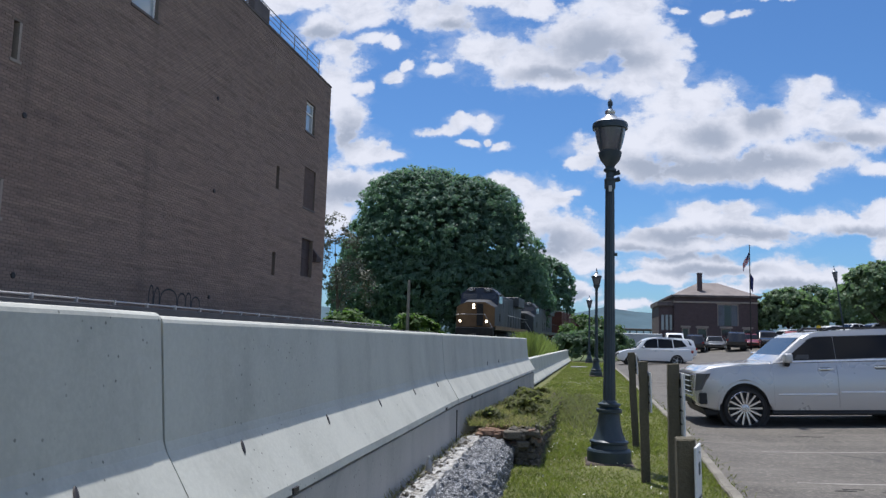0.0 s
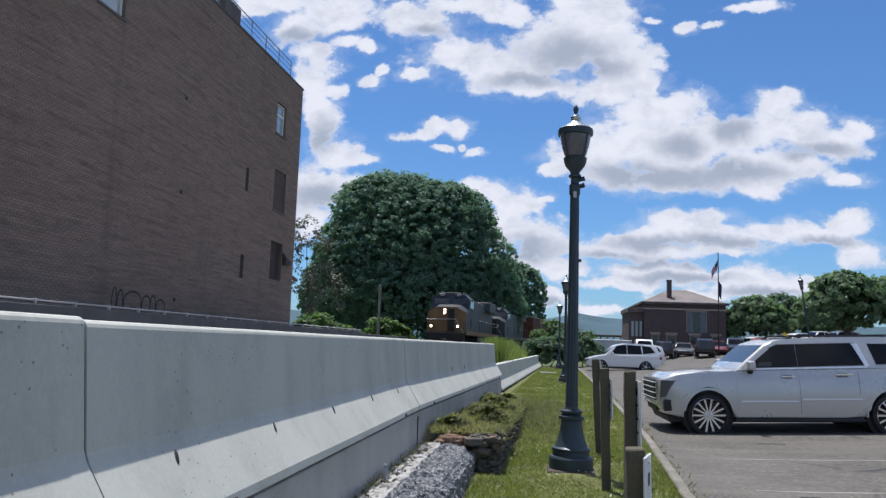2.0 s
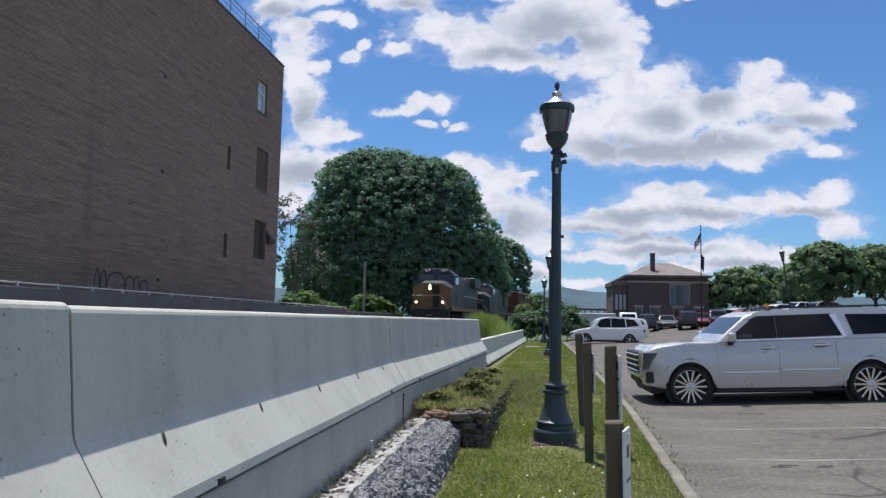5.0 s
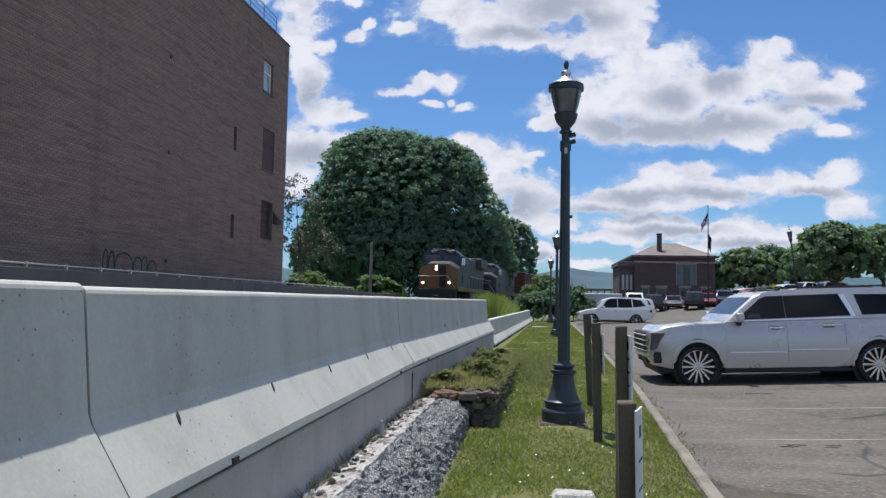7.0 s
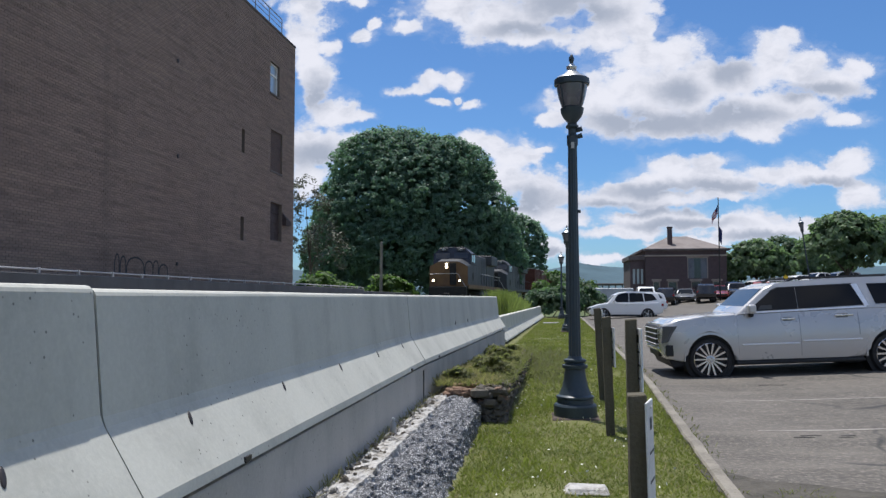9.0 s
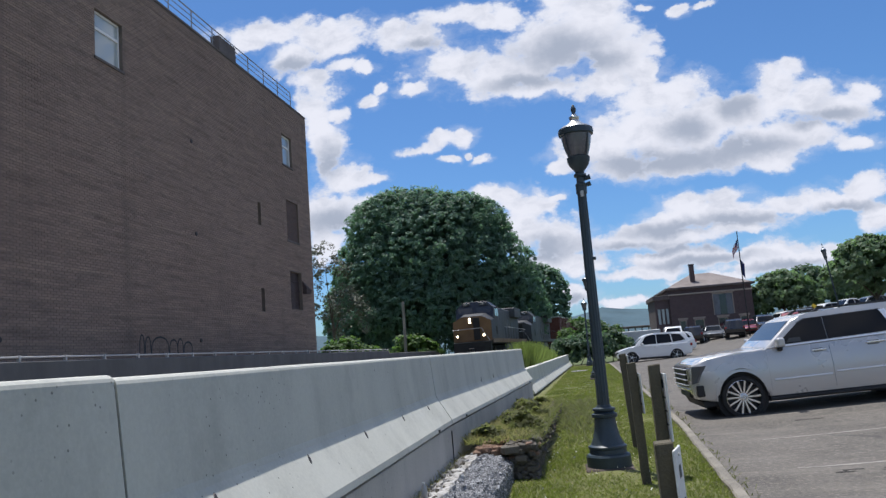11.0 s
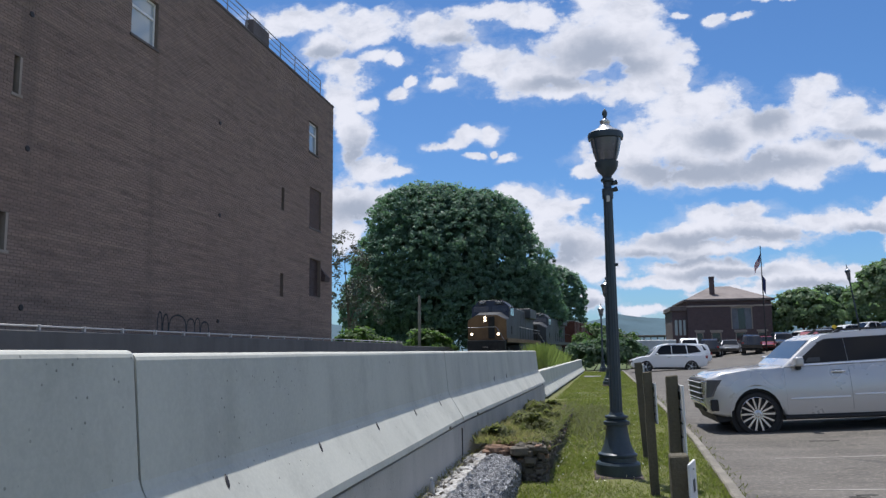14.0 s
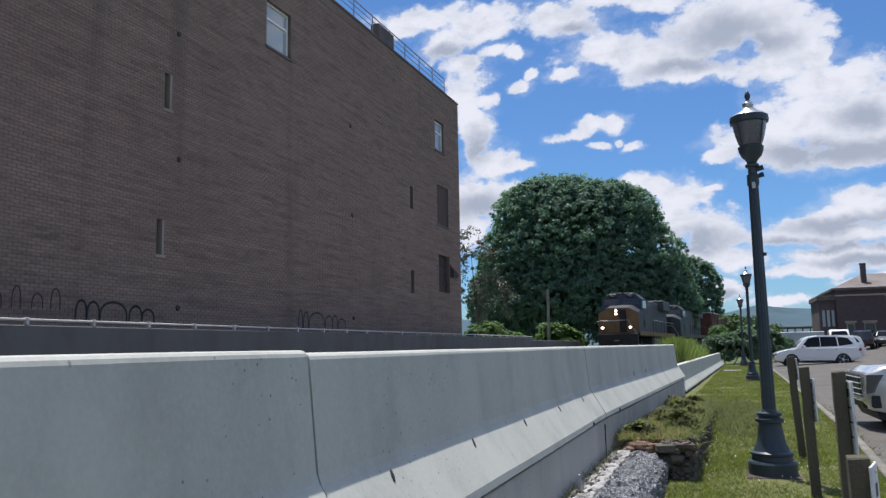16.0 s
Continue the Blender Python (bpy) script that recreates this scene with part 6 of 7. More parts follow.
fx, fy = 16.6, 78.0
fz = rise(fx, fy)
flagpole = thing("flagpole", Matrix.Translation((fx, fy, fz - 0.05)), "dark steel flagpole with two small flags", "flagpole")
part("pole", tube(bmesh.new(), (0, 0, 0), (0, 0, 10.0), 0.07, 0.04), DARK_METAL, flagpole)
part("ball", lathe(bmesh.new(), [(0.02, 9.98), (0.07, 10.05), (0.07, 10.1), (0.02, 10.16)], 10), PIPE, flagpole)
FLAG_RED = mat("flag_red", (0.4, 0.03, 0.04), 0.8, spots=0.15, size=0.3, bump=0)
FLAG_WHITE = mat("flag_white", (0.7, 0.7, 0.7), 0.8, spots=0.15, size=0.3, bump=0)
FLAG_BLUE = mat("flag_blue", (0.03, 0.04, 0.13), 0.8, spots=0.15, size=0.3, bump=0)
flag = thing("flag", Matrix.Translation((fx, fy, fz)), "striped red and white flag with a blue corner, drooping", "flag")


def cloth(u, v):
    """Drooping cloth: u out from the pole, v down from the top."""
    return Vector((-0.05 - u * 0.4, 0.12 * math.sin(u * 6 + v * 2) - 0.05, 9.35 - v * 0.95 - u * 0.75 - 0.05 * math.sin(u * 5)))


for k in range(13):
    bm = bmesh.new()
    n = 12
    rows = [[bm.verts.new(cloth(1.5 * i / n, 0.85 * (k + j) / 13)) for i in range(n + 1)] for j in (0, 1)]
    for i in range(n):
        bm.faces.new((rows[0][i], rows[0][i + 1], rows[1][i + 1], rows[1][i]))
    part("stripe", bm, FLAG_RED if k % 2 == 0 else FLAG_WHITE, flag, smooth=True)
bm = bmesh.new()
rows = [[bm.verts.new(cloth(0.62 * i / 6, 0.46 * j / 3) + Vector((0, -0.012, 0))) for i in range(7)] for j in range(4)]
for a, b in zip(rows, rows[1:]):
    for i in range(6):
        bm.faces.new((a[i], a[i + 1], b[i + 1], b[i]))
part("canton", bm, FLAG_BLUE, flag)
bm = bmesh.new()
rows = [[bm.verts.new((0.04 + 0.28 * i / 5 * (1 - 0.3 * j / 4), 0.06 * math.sin(i), 7.3 - 0.35 * j - 0.1 * i)) for i in range(6)] for j in range(5)]
for a, b in zip(rows, rows[1:]):
    for i in range(5):
        bm.faces.new((a[i], a[i + 1], b[i + 1], b[i]))
banner = thing("small_flag", Matrix.Translation((fx, fy, fz)), "small dark drooping flag below the striped one", "flag")
part("cloth", bm, FLAG_BLUE, banner, smooth=True)
part("clip", tube(bmesh.new(), (0, 0, 7.2), (0.06, 0, 7.2), 0.02), PIPE, banner)

trailer = thing("box_trailer", Matrix.Translation((4.6, 76, rise(5, 76))), "pale grey box trailer parked by the bushes", "trailer")
part("box", boxes((0, 3.6, 0, 8, 0.7, 2.1), bevel=0.04), TRAILER, trailer)
for x in (0.6, 2.8):
    for s in (0.3, 7.4):
        part("wheel", tube(bmesh.new(), (x, s, 0.4), (x, s + 0.25, 0.4), 0.42, n=16), TYRE, trailer)
part("stay", boxes((1.7, 1.9, 0.5, 7.5, 0.35, 0.7)), UNDER, trailer)
shed = thing("platform_shelter", Matrix.Translation((0, 118, 0.2)), "long low dark platform roof on posts", "shelter")
part("roof", boxes((4.2, 11.5, 0, 3, 3.1, 3.4), bevel=0.05), COPING, shed)
for k in range(8):
    part("post", boxes((4.4 + 0.98 * k, 4.55 + 0.98 * k, 1.4, 1.55, -0.2, 3.1)), DARK_METAL, shed)
part("back_screen", boxes((4.3, 11.4, 2.5, 2.6, -0.2, 1.6)), TIE, shed)
yel = mat("yellow_sign", (0.6, 0.42, 0.03), 0.5, spots=0.1, bump=0)
sx, sy = 22.95, 79
road_sign = thing("road_sign", Matrix.Translation((sx, sy, rise(sx, sy) - 0.05)), "yellow diamond road sign on a thin post", "sign")
part("post", tube(bmesh.new(), (0, 0, 0), (0, 0, 1.9), 0.03), PIPE, road_sign)
part("panel", box(bmesh.new(), -0.18, 0.18, -0.04, -0.02, -0.18, 0.18, turn=Matrix.Translation((0, 0, 1.65)) @ Matrix.Rotation(radians(45), 4, "Y")), yel, road_sign)
pole = thing("concrete_pole", Matrix.Translation((-12.98, 60, 0)), "thin pale pole in front of the dark tree", "pole")
part("shaft", tube(bmesh.new(), (0, 0, -0.2), (0.03, 0, 5.8), 0.13, 0.11), KERB, pole)
part("cap", tube(bmesh.new(), (0.03, 0, 5.8), (0.03, 0, 5.9), 0.1, 0.06), KERB, pole)

# small things on the ground
BOTTLE = glass("bottle_plastic", (0.3, 0.3, 0.3), 0.12)
bottle = thing("plastic_bottle", Matrix.Translation((-1.44, 6.6, 0.305)) @ Matrix.Diagonal((0.75, 0.75, 0.6, 1)), "empty clear plastic bottle on the ledge", "bottle")
part("body", lathe(bmesh.new(), [(0.03, 0), (0.036, 0.01), (0.036, 0.15), (0.014, 0.2), (0.014, 0.215)], 12), BOTTLE, bottle, smooth=True)
part("cap", tube(bmesh.new(), (0, 0, 0.21), (0, 0, 0.23), 0.016, n=10), PALE, bottle)
bm = box(bmesh.new(), -0.17, 0.17, -0.12, 0.12, -0.03, 0.035, bevel=0.03)
for v in bm.verts:
    v.co += Vector((0.03 * noise.noise(v.co * 8), 0.03 * noise.noise(v.co * 9 + Vector((3, 0, 0))), 0))
o = solo("flat_stone", bm, CRUST, "pale flat stone lying in the grass", "stone")
o.location = (0.13, 6.1, 0.01)
bm = box(bmesh.new(), -0.45, 0.45, -0.25, 0.25, -0.02, 0.06, bevel=0.02)
o = solo("ground_slab", bm, CRUST, "pale concrete slab set in the grass", "slab")
o.location = (0.15, 44.5, 0.0)
WORN_LINE = mat("worn_lot_paint", (0.225, 0.205, 0.18), 0.9, spots=0.9, size=0.35, grain=14, bump=0.3, dark=(0.14, 0.127, 0.11))
DIRT = mat("washed_dirt", (0.075, 0.066, 0.052), 0.95, spots=0.6, size=0.3, grain=26, bump=0.9, dark=(0.04, 0.038, 0.03))


def on_asphalt(name, outline, material, label, category, lift=0.004, kind="structure"):
    """A thin flat mark that follows the lot's slope; outline rows of (x, near y, far y)."""
    bm = bmesh.new()
    rows = [[bm.verts.new((x, y, rise(x, y) + z)) for y, z in ((y0, lift), (y1, lift), (y1, -0.01), (y0, -0.01))] for x, y0, y1 in outline]
    for p, q in zip(rows, rows[1:]):
        for i in range(4):
            bm.faces.new((p[i], p[(i + 1) % 4], q[(i + 1) % 4], q[i]))
    bm.faces.new(rows[0][::-1]), bm.faces.new(rows[-1])
    return solo(name, bm, material, label, category, kind)


for y, x0, x1 in ((9.0, 2.1, 8.5), (11.4, 2.3, 9.5)):
    xs = np.linspace(x0, x1, 40)
    on_asphalt("parking_line", [(x, y - 0.03 + 0.012 * noise.noise((x * 3, y, 1)), y + 0.035 + 0.015 * noise.noise((x * 4, y, 5))) for x in xs], WORN_LINE, "faded white parking line on the asphalt", "line")
for x0, y, w in ((3.2, 13.2, 0.2), (3.42, 13.16, 0.2), (2.35, 8.6, 0.2), (2.45, 8.7, 0.2), (2.78, 8.57, 0.13), (2.83, 8.66, 0.14)):
    xs = np.linspace(x0, x0 + w, 9)
    on_asphalt("tar_patch", [(x, y - 0.02 * (1 + noise.noise((x * 22, y, 3))), y + 0.018 * (1 + noise.noise((x * 25, y, 8)))) for x in xs], UNDER, "small dark broken tar patch in the asphalt", "patch", kind="")
# dirt washed together at the near edge of the lot
xs = np.linspace(1.1, 5.2, 46)
far_edge = [float(np.interp(x, (1.1, 1.5, 2.2, 3.2, 5.2), (7.2, 6.65, 6.3, 6.05, 5.9))) + 0.1 * noise.noise((x * 2.4, 1, 3)) + 0.04 * noise.noise((x * 9, 1, 3)) for x in xs]
on_asphalt("dirt_edge", [(x, y - 1.0 - 0.25 * noise.noise((x * 1.8, 4, 3)), y) for x, y in zip(xs, far_edge)], DIRT, "dark dirt washed over the asphalt edge", "dirt", 0.008)

# ---- trees and shrubs ----
RNG = np.random.default_rng(11)


def unit(n):
    v = RNG.normal(size=(n, 3))
    return v / np.linalg.norm(v, axis=1)[:, None]


def crown(blobs, clumps, per, clump_r, leaf, floor=0.3):
    """Leaf centres, ups and sides: clumps of leaves over the outer skin of several rounded masses."""
    size = np.array([b[3] * b[5] for b in blobs])
    pick = RNG.choice(len(blobs), clumps, p=size / size.sum())
    c, r = np.array([b[:3] for b in blobs])[pick], np.array([b[3:] for b in blobs])[pick]
    d = unit(clumps)
    d[:, 2] = np.where(d[:, 2] < -0.55, -d[:, 2], d[:, 2])
    depth = 1.02 - 0.2 * RNG.random(clumps) ** 1.5
    # boughs swell and sink over the crown, and single sprays stick out
    swell = np.array([noise.noise(Vector(p) * 4.0) + 0.5 * noise.noise(Vector(p) * 9.0) for p in d + c * 0.13])
    depth = depth * (1 + 0.09 * swell) + np.where(RNG.random(clumps) < 0.05, 0.05 * RNG.random(clumps), 0)
    mid = c + d * r * depth[:, None]
    k = RNG.integers(0, clumps, clumps * per)
    off = unit(len(k)) * (RNG.random(len(k)) ** 0.45)[:, None] * clump_r * RNG.uniform(0.4, 1.7, clumps)[k][:, None] * np.array((1, 1, 0.7))
    p = mid[k] + off
    keep = p[:, 2] > floor
    p = p[keep]
    n = len(p)
    s = leaf * RNG.uniform(0.6, 1.4, n)[:, None]
    # leaves lie like shingles, facing out and up
    face = d[k][keep] * 0.8 + np.array((0, 0, 0.35)) + unit(n) * 0.75
    up = np.cross(face, unit(n))
    up /= np.linalg.norm(up, axis=1)[:, None] + 1e-6
    side = np.cross(up, face)
    side /= np.linalg.norm(side, axis=1)[:, None] + 1e-6
    return p, up * s * 0.6, side * s * 0.5


def tree(name, x, y, z, trunk_h, trunk_r, blobs, clumps, per, clump_r, leaf, material, label, category="tree"):
    t = thing(name, Matrix.Translation((x, y, z)), label, category)
    bm = bmesh.new()
    if trunk_h:
        tube(bm, (0, 0, -0.3), (0.1, 0.1, trunk_h * 0.5), trunk_r, trunk_r * 0.75, n=10)
        tube(bm, (0.1, 0.1, trunk_h * 0.48), (0, 0, trunk_h), trunk_r * 0.75, trunk_r * 0.5, n=10)
        part("trunk", bm, BARK, t, smooth=True)
        for b in blobs:
            bm = tube(bmesh.new(), (0, 0, trunk_h * 0.7), (b[0] * 0.45, b[1] * 0.45, trunk_h + (b[2] - trunk_h) * 0.35), trunk_r * 0.45, trunk_r * 0.25, n=7)
            tube(bm, (b[0] * 0.44, b[1] * 0.44, trunk_h + (b[2] - trunk_h) * 0.33), b[:3], trunk_r * 0.26, trunk_r * 0.06, n=6)
            part("limb", bm, BARK, t, smooth=True)
    else:
        for b in blobs:
            part("stem", tube(bmesh.new(), (b[0] * 0.4, b[1] * 0.4, -0.1), (b[0], b[1], b[2]), min(0.04, b[3] * 0.05), min(0.015, b[3] * 0.03), n=5), BARK, t)
    quads("crown", *crown(blobs, clumps, per, clump_r, leaf, 0.3 if clump_r > 0.1 else -0.02), material, "", parent=t)
    return t


tree("maple_tree", -16.9, 96, 0.2, 5.5, 0.6, [(0, 0, 12.5, 10.2, 8.5, 8.6), (-4.0, 0, 10.5, 8.6, 7, 7.8), (4.4, 0, 10.5, 8.6, 7, 7.6), (0, -2, 7.0, 10.5, 7, 5.5), (0, -1, 3.6, 9.5, 6, 3.6), (-6, -1, 3.4, 6, 5, 3.4), (6.5, 0, 3.4, 5, 4, 3.2), (-2.5, 0, 17.6, 7.8, 6, 5.0), (3.4, 0, 16.9, 7.0, 6, 4.5), (7.6, 1, 6, 6.8, 5, 5.4), (-7, 0, 6.5, 6, 5, 5), (-9.3, 0, 6.5, 4.8, 4, 6)],
     24000, 26, 0.36, 0.17, LEAF, "huge dense dark green maple with a rounded crown")
tree("maple_tree", -5.0, 119, 0.2, 5, 0.45, [(0.2, 0, 9.0, 5.0, 4, 4.8), (-3, 0, 7, 5, 4, 5), (1.2, 0, 6.5, 3.8, 4, 3.6), (-2, 0, 11.5, 3.2, 3, 3), (0, 0, 3, 4.2, 4, 3)], 2400, 30, 0.36, 0.22, LEAF, "smaller dark green tree beside the huge maple")
tree("birch_tree", -26.2, 84, 0.2, 6, 0.25, [(0, 0, 9, 2.6, 2.5, 4.5), (1.4, 0, 6, 2.6, 2.5, 3.5), (-0.6, 0, 12.5, 1.7, 1.5, 2.6)], 150, 26, 0.6, 0.15, mat("sparse_leaves", (0.13, 0.135, 0.095), 0.7, spots=0.4, size=1.5, grain=1.2, bump=0), "thin light tree with airy foliage behind the building")
tree("shrub", -18.4, 62, 0.2, 0, 0, [(0, 0, 1.6, 2.2, 1.5, 1.4), (1.6, 0, 1.2, 1.6, 1.4, 1.1)], 60, 60, 0.45, 0.2, LEAF_SPRING, "light green shrub below the big tree", "shrub")
tree("shrub", -12.9, 62.5, 0.2, 0, 0, [(0, 0, 1.5, 1.7, 1.2, 1.5), (1.2, 0, 1.3, 1.3, 1.2, 1.2), (-1.2, 0, 1.1, 1.2, 1.2, 1.1)], 60, 60, 0.42, 0.2, LEAF_SPRING, "light green shrub at the foot of a pole", "shrub")
tree("bush", -0.2, 58.5, 0, 0, 0, [(0, 0, 1.0, 1.5, 1.3, 1.1), (1.3, 0.5, 1.1, 1.3, 1.3, 1.2)], 90, 70, 0.35, 0.16, LEAF_DARK, "dark green rounded bush at the end of the grass", "bush")
tree("bush", 3.0, 64, 0.05, 0, 0, [(0, 0, 1.1, 1.4, 1.2, 1.2), (-1.5, 0.5, 1.2, 1.2, 1.2, 1.2), (0.9, 1, 0.9, 1.0, 1, 0.9)], 90, 70, 0.38, 0.17, LEAF_DARK, "dark green bush beside the far street lamp", "bush")
tree("young_tree", 1.5, 84, 0.2, 2, 0.12, [(0, 0, 2.4, 2.0, 2, 1.5), (-1.6, 0, 1.8, 1.6, 1.6, 1.3), (2.2, 0, 1.9, 1.8, 1.6, 1.2)], 70, 60, 0.5, 0.24, LEAF_LIGHT, "light green young tree beyond the bushes")
for k, (x, y, r, h) in enumerate(((23.6, 92, 3.2, 5.6), (27.5, 97, 3.6, 5.9), (31.5, 99, 3.6, 5.4), (20.8, 99, 2.4, 4.3))):
    tree("lot_tree", x, y, rise(x, y), 2.0, 0.2, [(0, 0, h * 0.6, r, r, h * 0.4), (r * 0.6, 0, h * 0.45, r * 0.7, r * 0.7, h * 0.33), (-r * 0.6, 0, h * 0.45, r * 0.7, r * 0.7, h * 0.33)], 340, 30, 0.42, 0.25, LEAF_DARK if k % 2 else LEAF_LOT, "dense green tree behind the raised parking")
for x, y, r, h in ((26.8, 74, 3.3, 7.2), (31.8, 76, 3.4, 6.8), (37, 78, 3.6, 7.2)):
    tree("lot_tree", x, y, rise(x, y), 2.4, 0.22, [(0, 0, h * 0.66, r, r * 0.9, h * 0.33), (r * 0.55, 0, h * 0.5, r * 0.75, r * 0.7, h * 0.3), (-r * 0.55, 0, h * 0.5, r * 0.75, r * 0.7, h * 0.28), (0, 0, h * 0.85, r * 0.5, r * 0.5, h * 0.16)],
         420, 36, 0.4, 0.24, LEAF_LOT, "full green tree standing over parked cars")

for k in range(9):
    y = 9.75 + 0.85 * k
    r = 0.13 + 0.07 * ((k * 7) % 4) / 3
    tree("weed_clump", -1.25 + 0.5 * ((k * 5) % 7) / 7, y, 0.38 - 0.017 * (y - 9.4), 0, 0, [(0, 0, r * 0.6, r, r * 1.4, r * 0.8), (0.1, 0.2, r * 0.4, r * 0.8, r, r * 0.6)], 26, 34, 0.06, 0.035,
         WEED, "low leafy weeds rooted on the old wall", "weeds")

# ---- grass ----
def blades(n, xs, ys, z, height, lean, width):
    p = np.stack([xs, ys, z], 1)
    h = height * RNG.uniform(0.5, 1.4, n)
    tip = np.stack([RNG.normal(0, lean, n), RNG.normal(0, lean, n), np.ones(n)], 1) * h[:, None]
    a = RNG.uniform(0, math.pi, n)
    side = np.stack([np.cos(a), np.sin(a), np.zeros(n)], 1) * width * RNG.uniform(0.7, 1.3, n)[:, None]
    return p + tip / 2, tip / 2, side


n = 150000
gy = 3.0 + 52 * RNG.random(n) ** 2.0
edge = np.interp(gy, (3, 9.2, 9.4, 17, 24, 58), (-0.82, -0.9, -0.58, -0.43, -1.1, -0.2))
kx = np.array([kerb_x(v) for v in gy])
gx = edge + (kx - edge) * RNG.random(n)
keep = (abs(gx - 0.18) > 0.3) | (abs(gy - 9.68) > 0.42)
gx, gy = gx[keep], gy[keep]
n = len(gx)
patch = np.array([noise.noise((a * 0.9, b * 0.6, 1)) for a, b in zip(gx, gy)])
quads("lawn_grass", *blades(n, gx, gy, np.zeros(n), np.where(patch > 0.1, 0.034, 0.02), 0.8, 0.0028 + 0.0003 * gy[:, None]), BLADE, "short green lawn blades", "grass")
n = 9000
gy = 3.0 + 40 * RNG.random(n) ** 1.8
edge = np.interp(gy, (3, 9.2, 9.4, 17, 24, 58), (-0.82, -0.9, -0.6, -0.45, -1.2, -0.2))
gx = edge + (np.array([kerb_x(v) for v in gy]) + 0.03 - edge) * RNG.random(n)
quads("dry_lawn_grass", *blades(n, gx, gy, np.zeros(n), 0.032, 0.8, 0.003 + 0.0003 * gy[:, None]), DRY, "straw coloured dead blades in the lawn", "grass")
n = 1700
gy = 3.0 + 24 * RNG.random(n) ** 1.6
gx = np.array([kerb_x(v) for v in gy]) + np.where(RNG.random(n) < 0.35, 0.13 + 0.12 * RNG.random(n) ** 2, 0.02 - 0.1 * RNG.random(n))
clump = np.array([noise.noise((b * 1.6, 7, 2)) for b in gy]) > -0.1
gx, gy = gx[clump], gy[clump]
n = len(gx)
quads("kerb_weeds", *blades(n, gx, gy, np.array([max(0.0, rise(p, q)) for p, q in zip(gx, gy)]), 0.035, 0.9, 0.0035 + 0.0003 * gy[:, None]), WEED, "ragged grass and dry weeds leaning over the kerb", "weeds")
n = 350
gy = 4.5 + 26 * RNG.random(n) ** 1.5
gx = -0.6 + 1.5 * RNG.random(n)
quads("clover_flowers", np.stack([gx, gy, np.full(n, 0.06)], 1), unit(n) * 0.009, unit(n) * 0.009, PETAL, "tiny white clover heads", "flowers")
n = 16000
gy = 9.35 + 8.8 * RNG.random(n)
gx = -1.5 + 0.8 * RNG.random(n) ** 0.7
quads("old_wall_weeds", *blades(n, gx, gy, 0.4 - 0.017 * (gy - 9.4), np.array([0.05 + 0.07 * max(0.0, noise.noise((a * 3, b * 2, 5))) for a, b in zip(gx, gy)]), 0.9, 0.005), WEED, "low green weeds on the old wall", "weeds")
n = 9000
gy = 9.35 + 9 * RNG.random(n)
gx = -1.5 + 0.78 * RNG.random(n)
quads("dry_weeds", *blades(n, gx, gy, 0.4 - 0.017 * (gy - 9.4), 0.08, 0.9, 0.005), DRY, "dry straw weeds on the old wall", "weeds")
n = 7000
a, b = RNG.normal(0, 1, n), RNG.normal(0, 1, n)
quads("weed_tuft", *blades(n, -0.15 + 0.28 * a, 16.8 + 1.5 * b, np.zeros(n), 0.11, 0.9, 0.01), WEED, "leafy green weeds spilling onto the lawn", "weeds")
n = 9000
gy = 30.5 + 18 * RNG.random(n) ** 1.7
gx = -1.6 + 0.0355 * (gy - 24.6) - 0.5 - 0.2 * RNG.random(n)
quads("tall_grass_tuft", *blades(n, gx, gy, np.full(n, 0.0), np.interp(gy, (26, 31, 35, 48), (1.0, 1.3, 1.2, 0.85)), 0.16, 0.012), TALL, "tall yellow-green grass behind the low barrier", "grass")
n = 2600
gy = 1.5 + 8 * RNG.random(n)
gx = np.full(n, -1.53) + 0.05 * RNG.random(n)
quads("joint_weeds", *blades(n // 4, gx[::4], gy[::4], np.full(n // 4, 0.29), 0.05, 0.7, 0.003), DRY, "sparse dry weeds along the footing", "weeds")
n = 2200
gy = 9.3 + 8.8 * RNG.random(n)
gx = -0.72 + 0.02 * (gy - 9.4) + 0.1 * RNG.random(n)
hang = np.array([noise.noise((a * 2.2, 3, 1)) for a in gy]) > -0.05
gx, gy = gx[hang], gy[hang]
n = len(gx)
quads("hanging_weeds", *blades(n, gx, gy, (0.42 - 0.017 * (gy - 9.4)) * (0.75 + 0.3 * RNG.random(n)), 0.07, 1.1, 0.006), WEED, "weeds hanging over the old wall face", "weeds")
n = 1500
gx = 1.2 + 3.2 * RNG.random(n)
gy = np.interp(gx, (1.1, 1.5, 2.2, 3.2, 5.2), (7.0, 6.45, 6.1, 5.85, 5.7)) - 0.7 * RNG.random(n) ** 0.8
clump = np.array([noise.noise((a * 2.5, b * 2.5, 4)) for a, b in zip(gx, gy)]) > 0.0
gx, gy = gx[clump], gy[clump]
n = len(gx)
quads("dirt_weeds", *blades(n, gx, gy, np.array([rise(p, q) for p, q in zip(gx, gy)]), 0.035, 0.9, 0.004), WEED, "sparse low weeds in the dirt by the lot", "weeds")
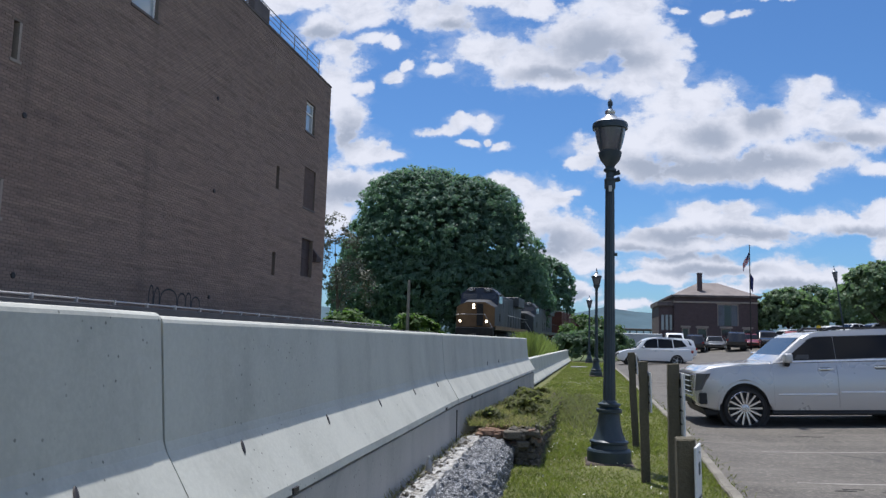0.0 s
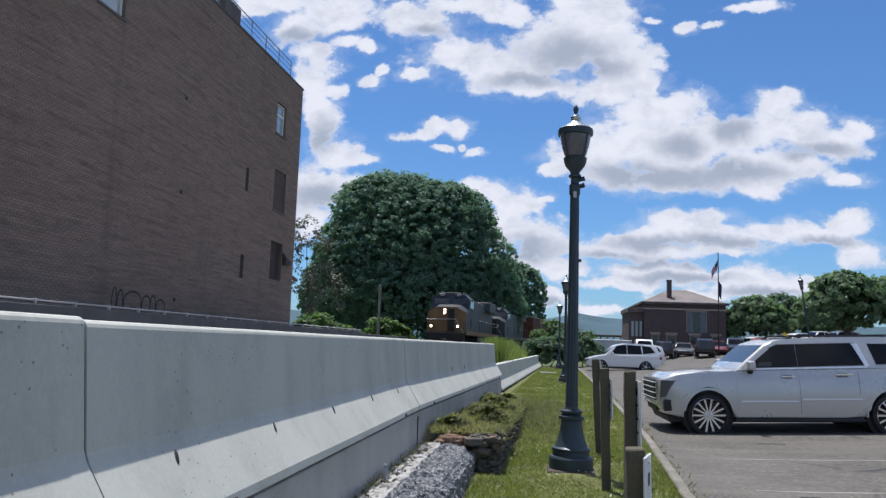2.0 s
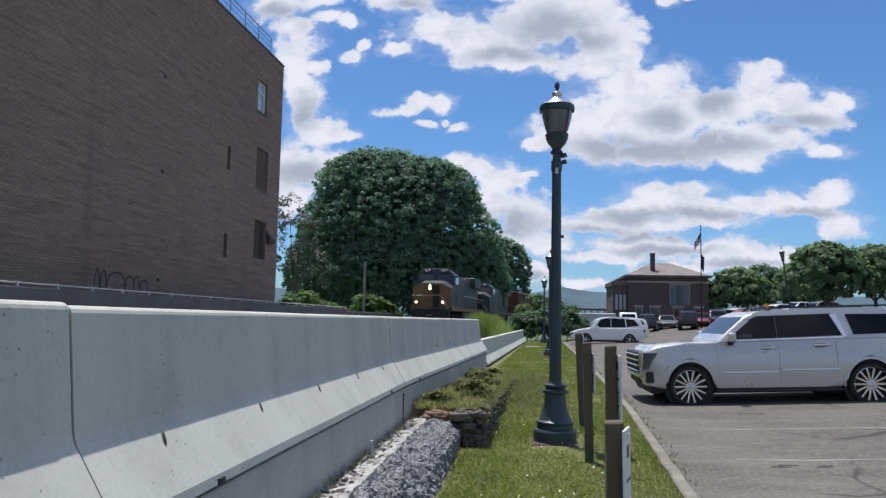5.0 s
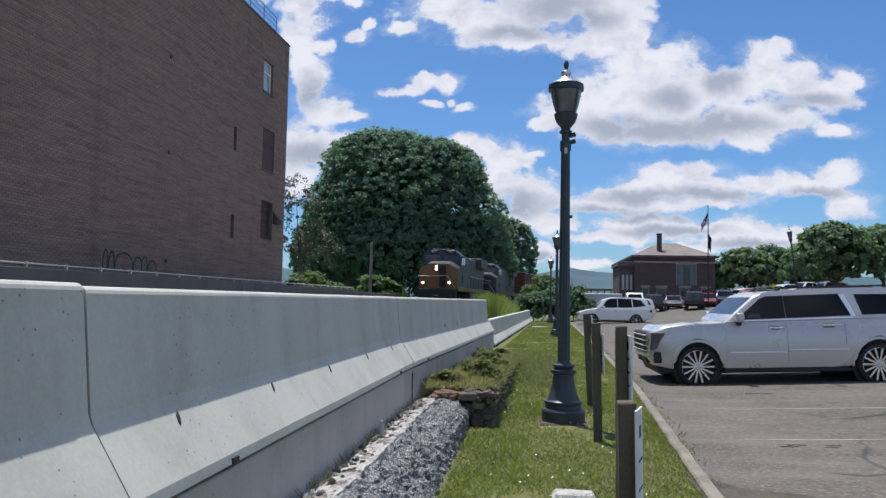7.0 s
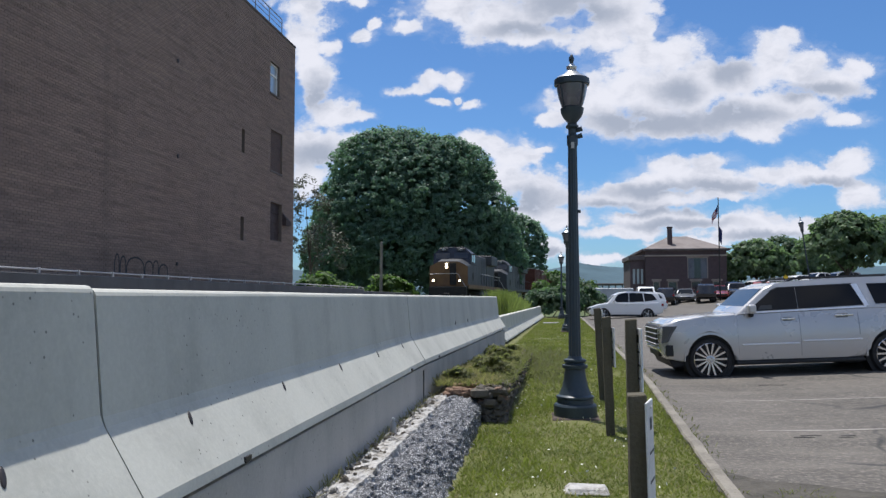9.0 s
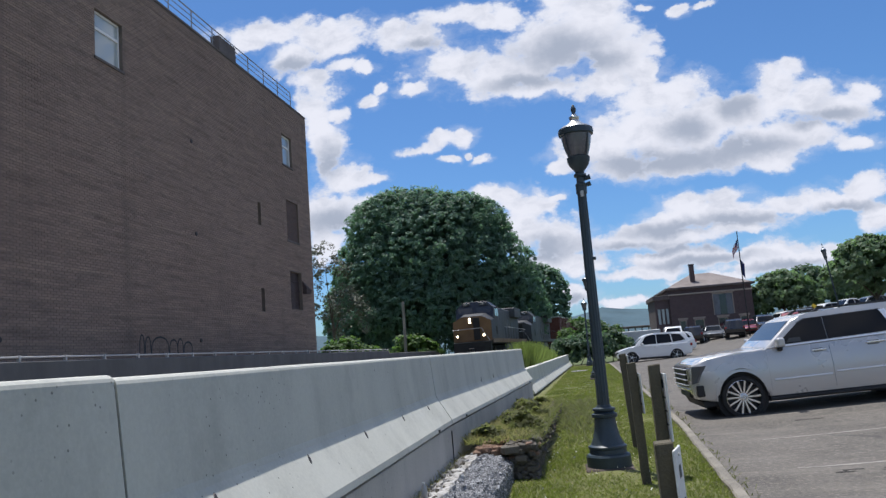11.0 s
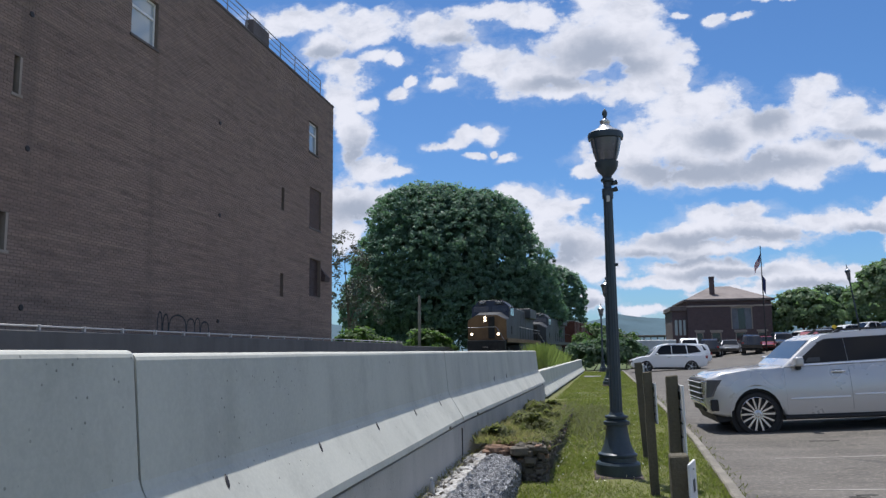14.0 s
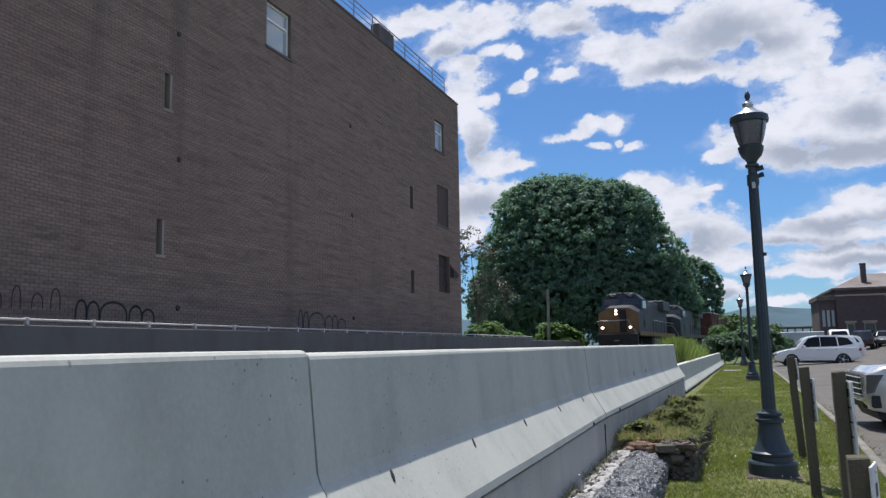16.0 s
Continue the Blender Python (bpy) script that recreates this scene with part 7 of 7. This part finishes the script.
# loose stones on the ledge, the nearest as parts
ledge_stones = thing("ledge_rubble", Matrix(), "loose broken stones lying on the mortar ledge", "rubble")
chip = []
for k in range(5):
    bm = box(bmesh.new(), -0.5, 0.5, -0.5, 0.5, -0.5, 0.5, bevel=0.2)
    for v in bm.verts:
        v.co += Vector([0.13 * noise.noise(v.co * 2.2 + Vector((k * 5, j * 3, 1))) for j in range(3)])
    chip.append(finish(bm, "stone", CRUST if k < 3 else OLD_STONE))
for k in range(260):
    o = new("stone", chip[k % 5])
    o.parent = ledge_stones
    y = 3.4 + 5.8 * rnd.random()
    s = rnd.uniform(0.012, 0.045)
    o.matrix_world = Matrix.Translation((-1.5 + 0.15 * rnd.random(), y, 0.3 + s * 0.2)) @ Euler([rnd.uniform(0, 3) for _ in range(3)]).to_matrix().to_4x4() @ Matrix.Diagonal((s, s * rnd.uniform(0.8, 1.8), s * 0.6, 1))

# ---- bricks of the tall wall, laid in courses ----
def courses(y0, y1, z0, z1, openings, w=0.215, h=0.0762, gap=0.011):
    """Brick spans (start, end, bottom, top) in running bond, cut at the openings."""
    out = []
    for r in range(int((z1 - z0) / h)):
        a, b = z0 + r * h + gap / 2, z0 + (r + 1) * h - gap / 2
        cuts = sorted((o[0], o[1]) for o in openings if o[2] < b and o[3] > a)
        y = y0 - (w / 2 if r % 2 else 0)
        while y < y1:
            s, e = max(y0, y + gap / 2), min(y1, y + w - gap / 2)
            for c, d in cuts:
                if c < e and d > s:
                    if c - s > 0.03:
                        out.append((s, c, a, b))
                    s = d
            if e - s > 0.03:
                out.append((s, e, a, b))
            y += w
    return np.array(out)


laid = courses(7.5, 36.75, 1.9, TOP - 0.01, list(HOLES.values()))
mine = (laid[:, 0] > 12.2) & (laid[:, 1] < 15.0) & (laid[:, 2] > 2.3) & (laid[:, 3] < 3.95) & (laid[:, 1] - laid[:, 0] > 0.19)
chosen = np.flatnonzero(mine)[:300]
rest = np.delete(laid, chosen, 0)
n = len(rest)
out = 0.006 + 0.004 * RNG.random(n)
dz = RNG.normal(0, 0.0012, n)
a, b, c, d = rest[:, 0], rest[:, 1], rest[:, 2] + dz, rest[:, 3] + dz
z = np.full(n, -0.002)
co = np.stack([np.stack(v, 1) for v in ((z, a, c), (z, b, c), (z, b, d), (z, a, d), (out, a + .003, c + .002), (out, b - .003, c + .002), (out, b - .003, d - .002), (out, a + .003, d - .002))], 1)
faces = np.array([(4, 5, 6, 7), (0, 1, 5, 4), (1, 2, 6, 5), (2, 3, 7, 6), (3, 0, 4, 7)])
me = bpy.data.meshes.new("brickwork")
me.from_pydata(co.reshape(-1, 3).tolist(), [], (np.arange(n)[:, None, None] * 8 + faces[None]).reshape(-1, 4).tolist())
me.materials.append(BRICK_ISLES)
o = new("brickwork", me)
o.parent = front_wall
o["kind"] = "stuff"
bm = box(bmesh.new(), -0.002, 0.008, -0.102, 0.102, -0.0325, 0.0325, bevel=0.003)
one = finish(bm, "brick", BRICK_ONE)
for k in chosen:
    s, e, lo, hi = laid[k]
    o = new("brick", one)
    o.parent = front_wall
    o.location = (0.0, (s + e) / 2, (lo + hi) / 2)
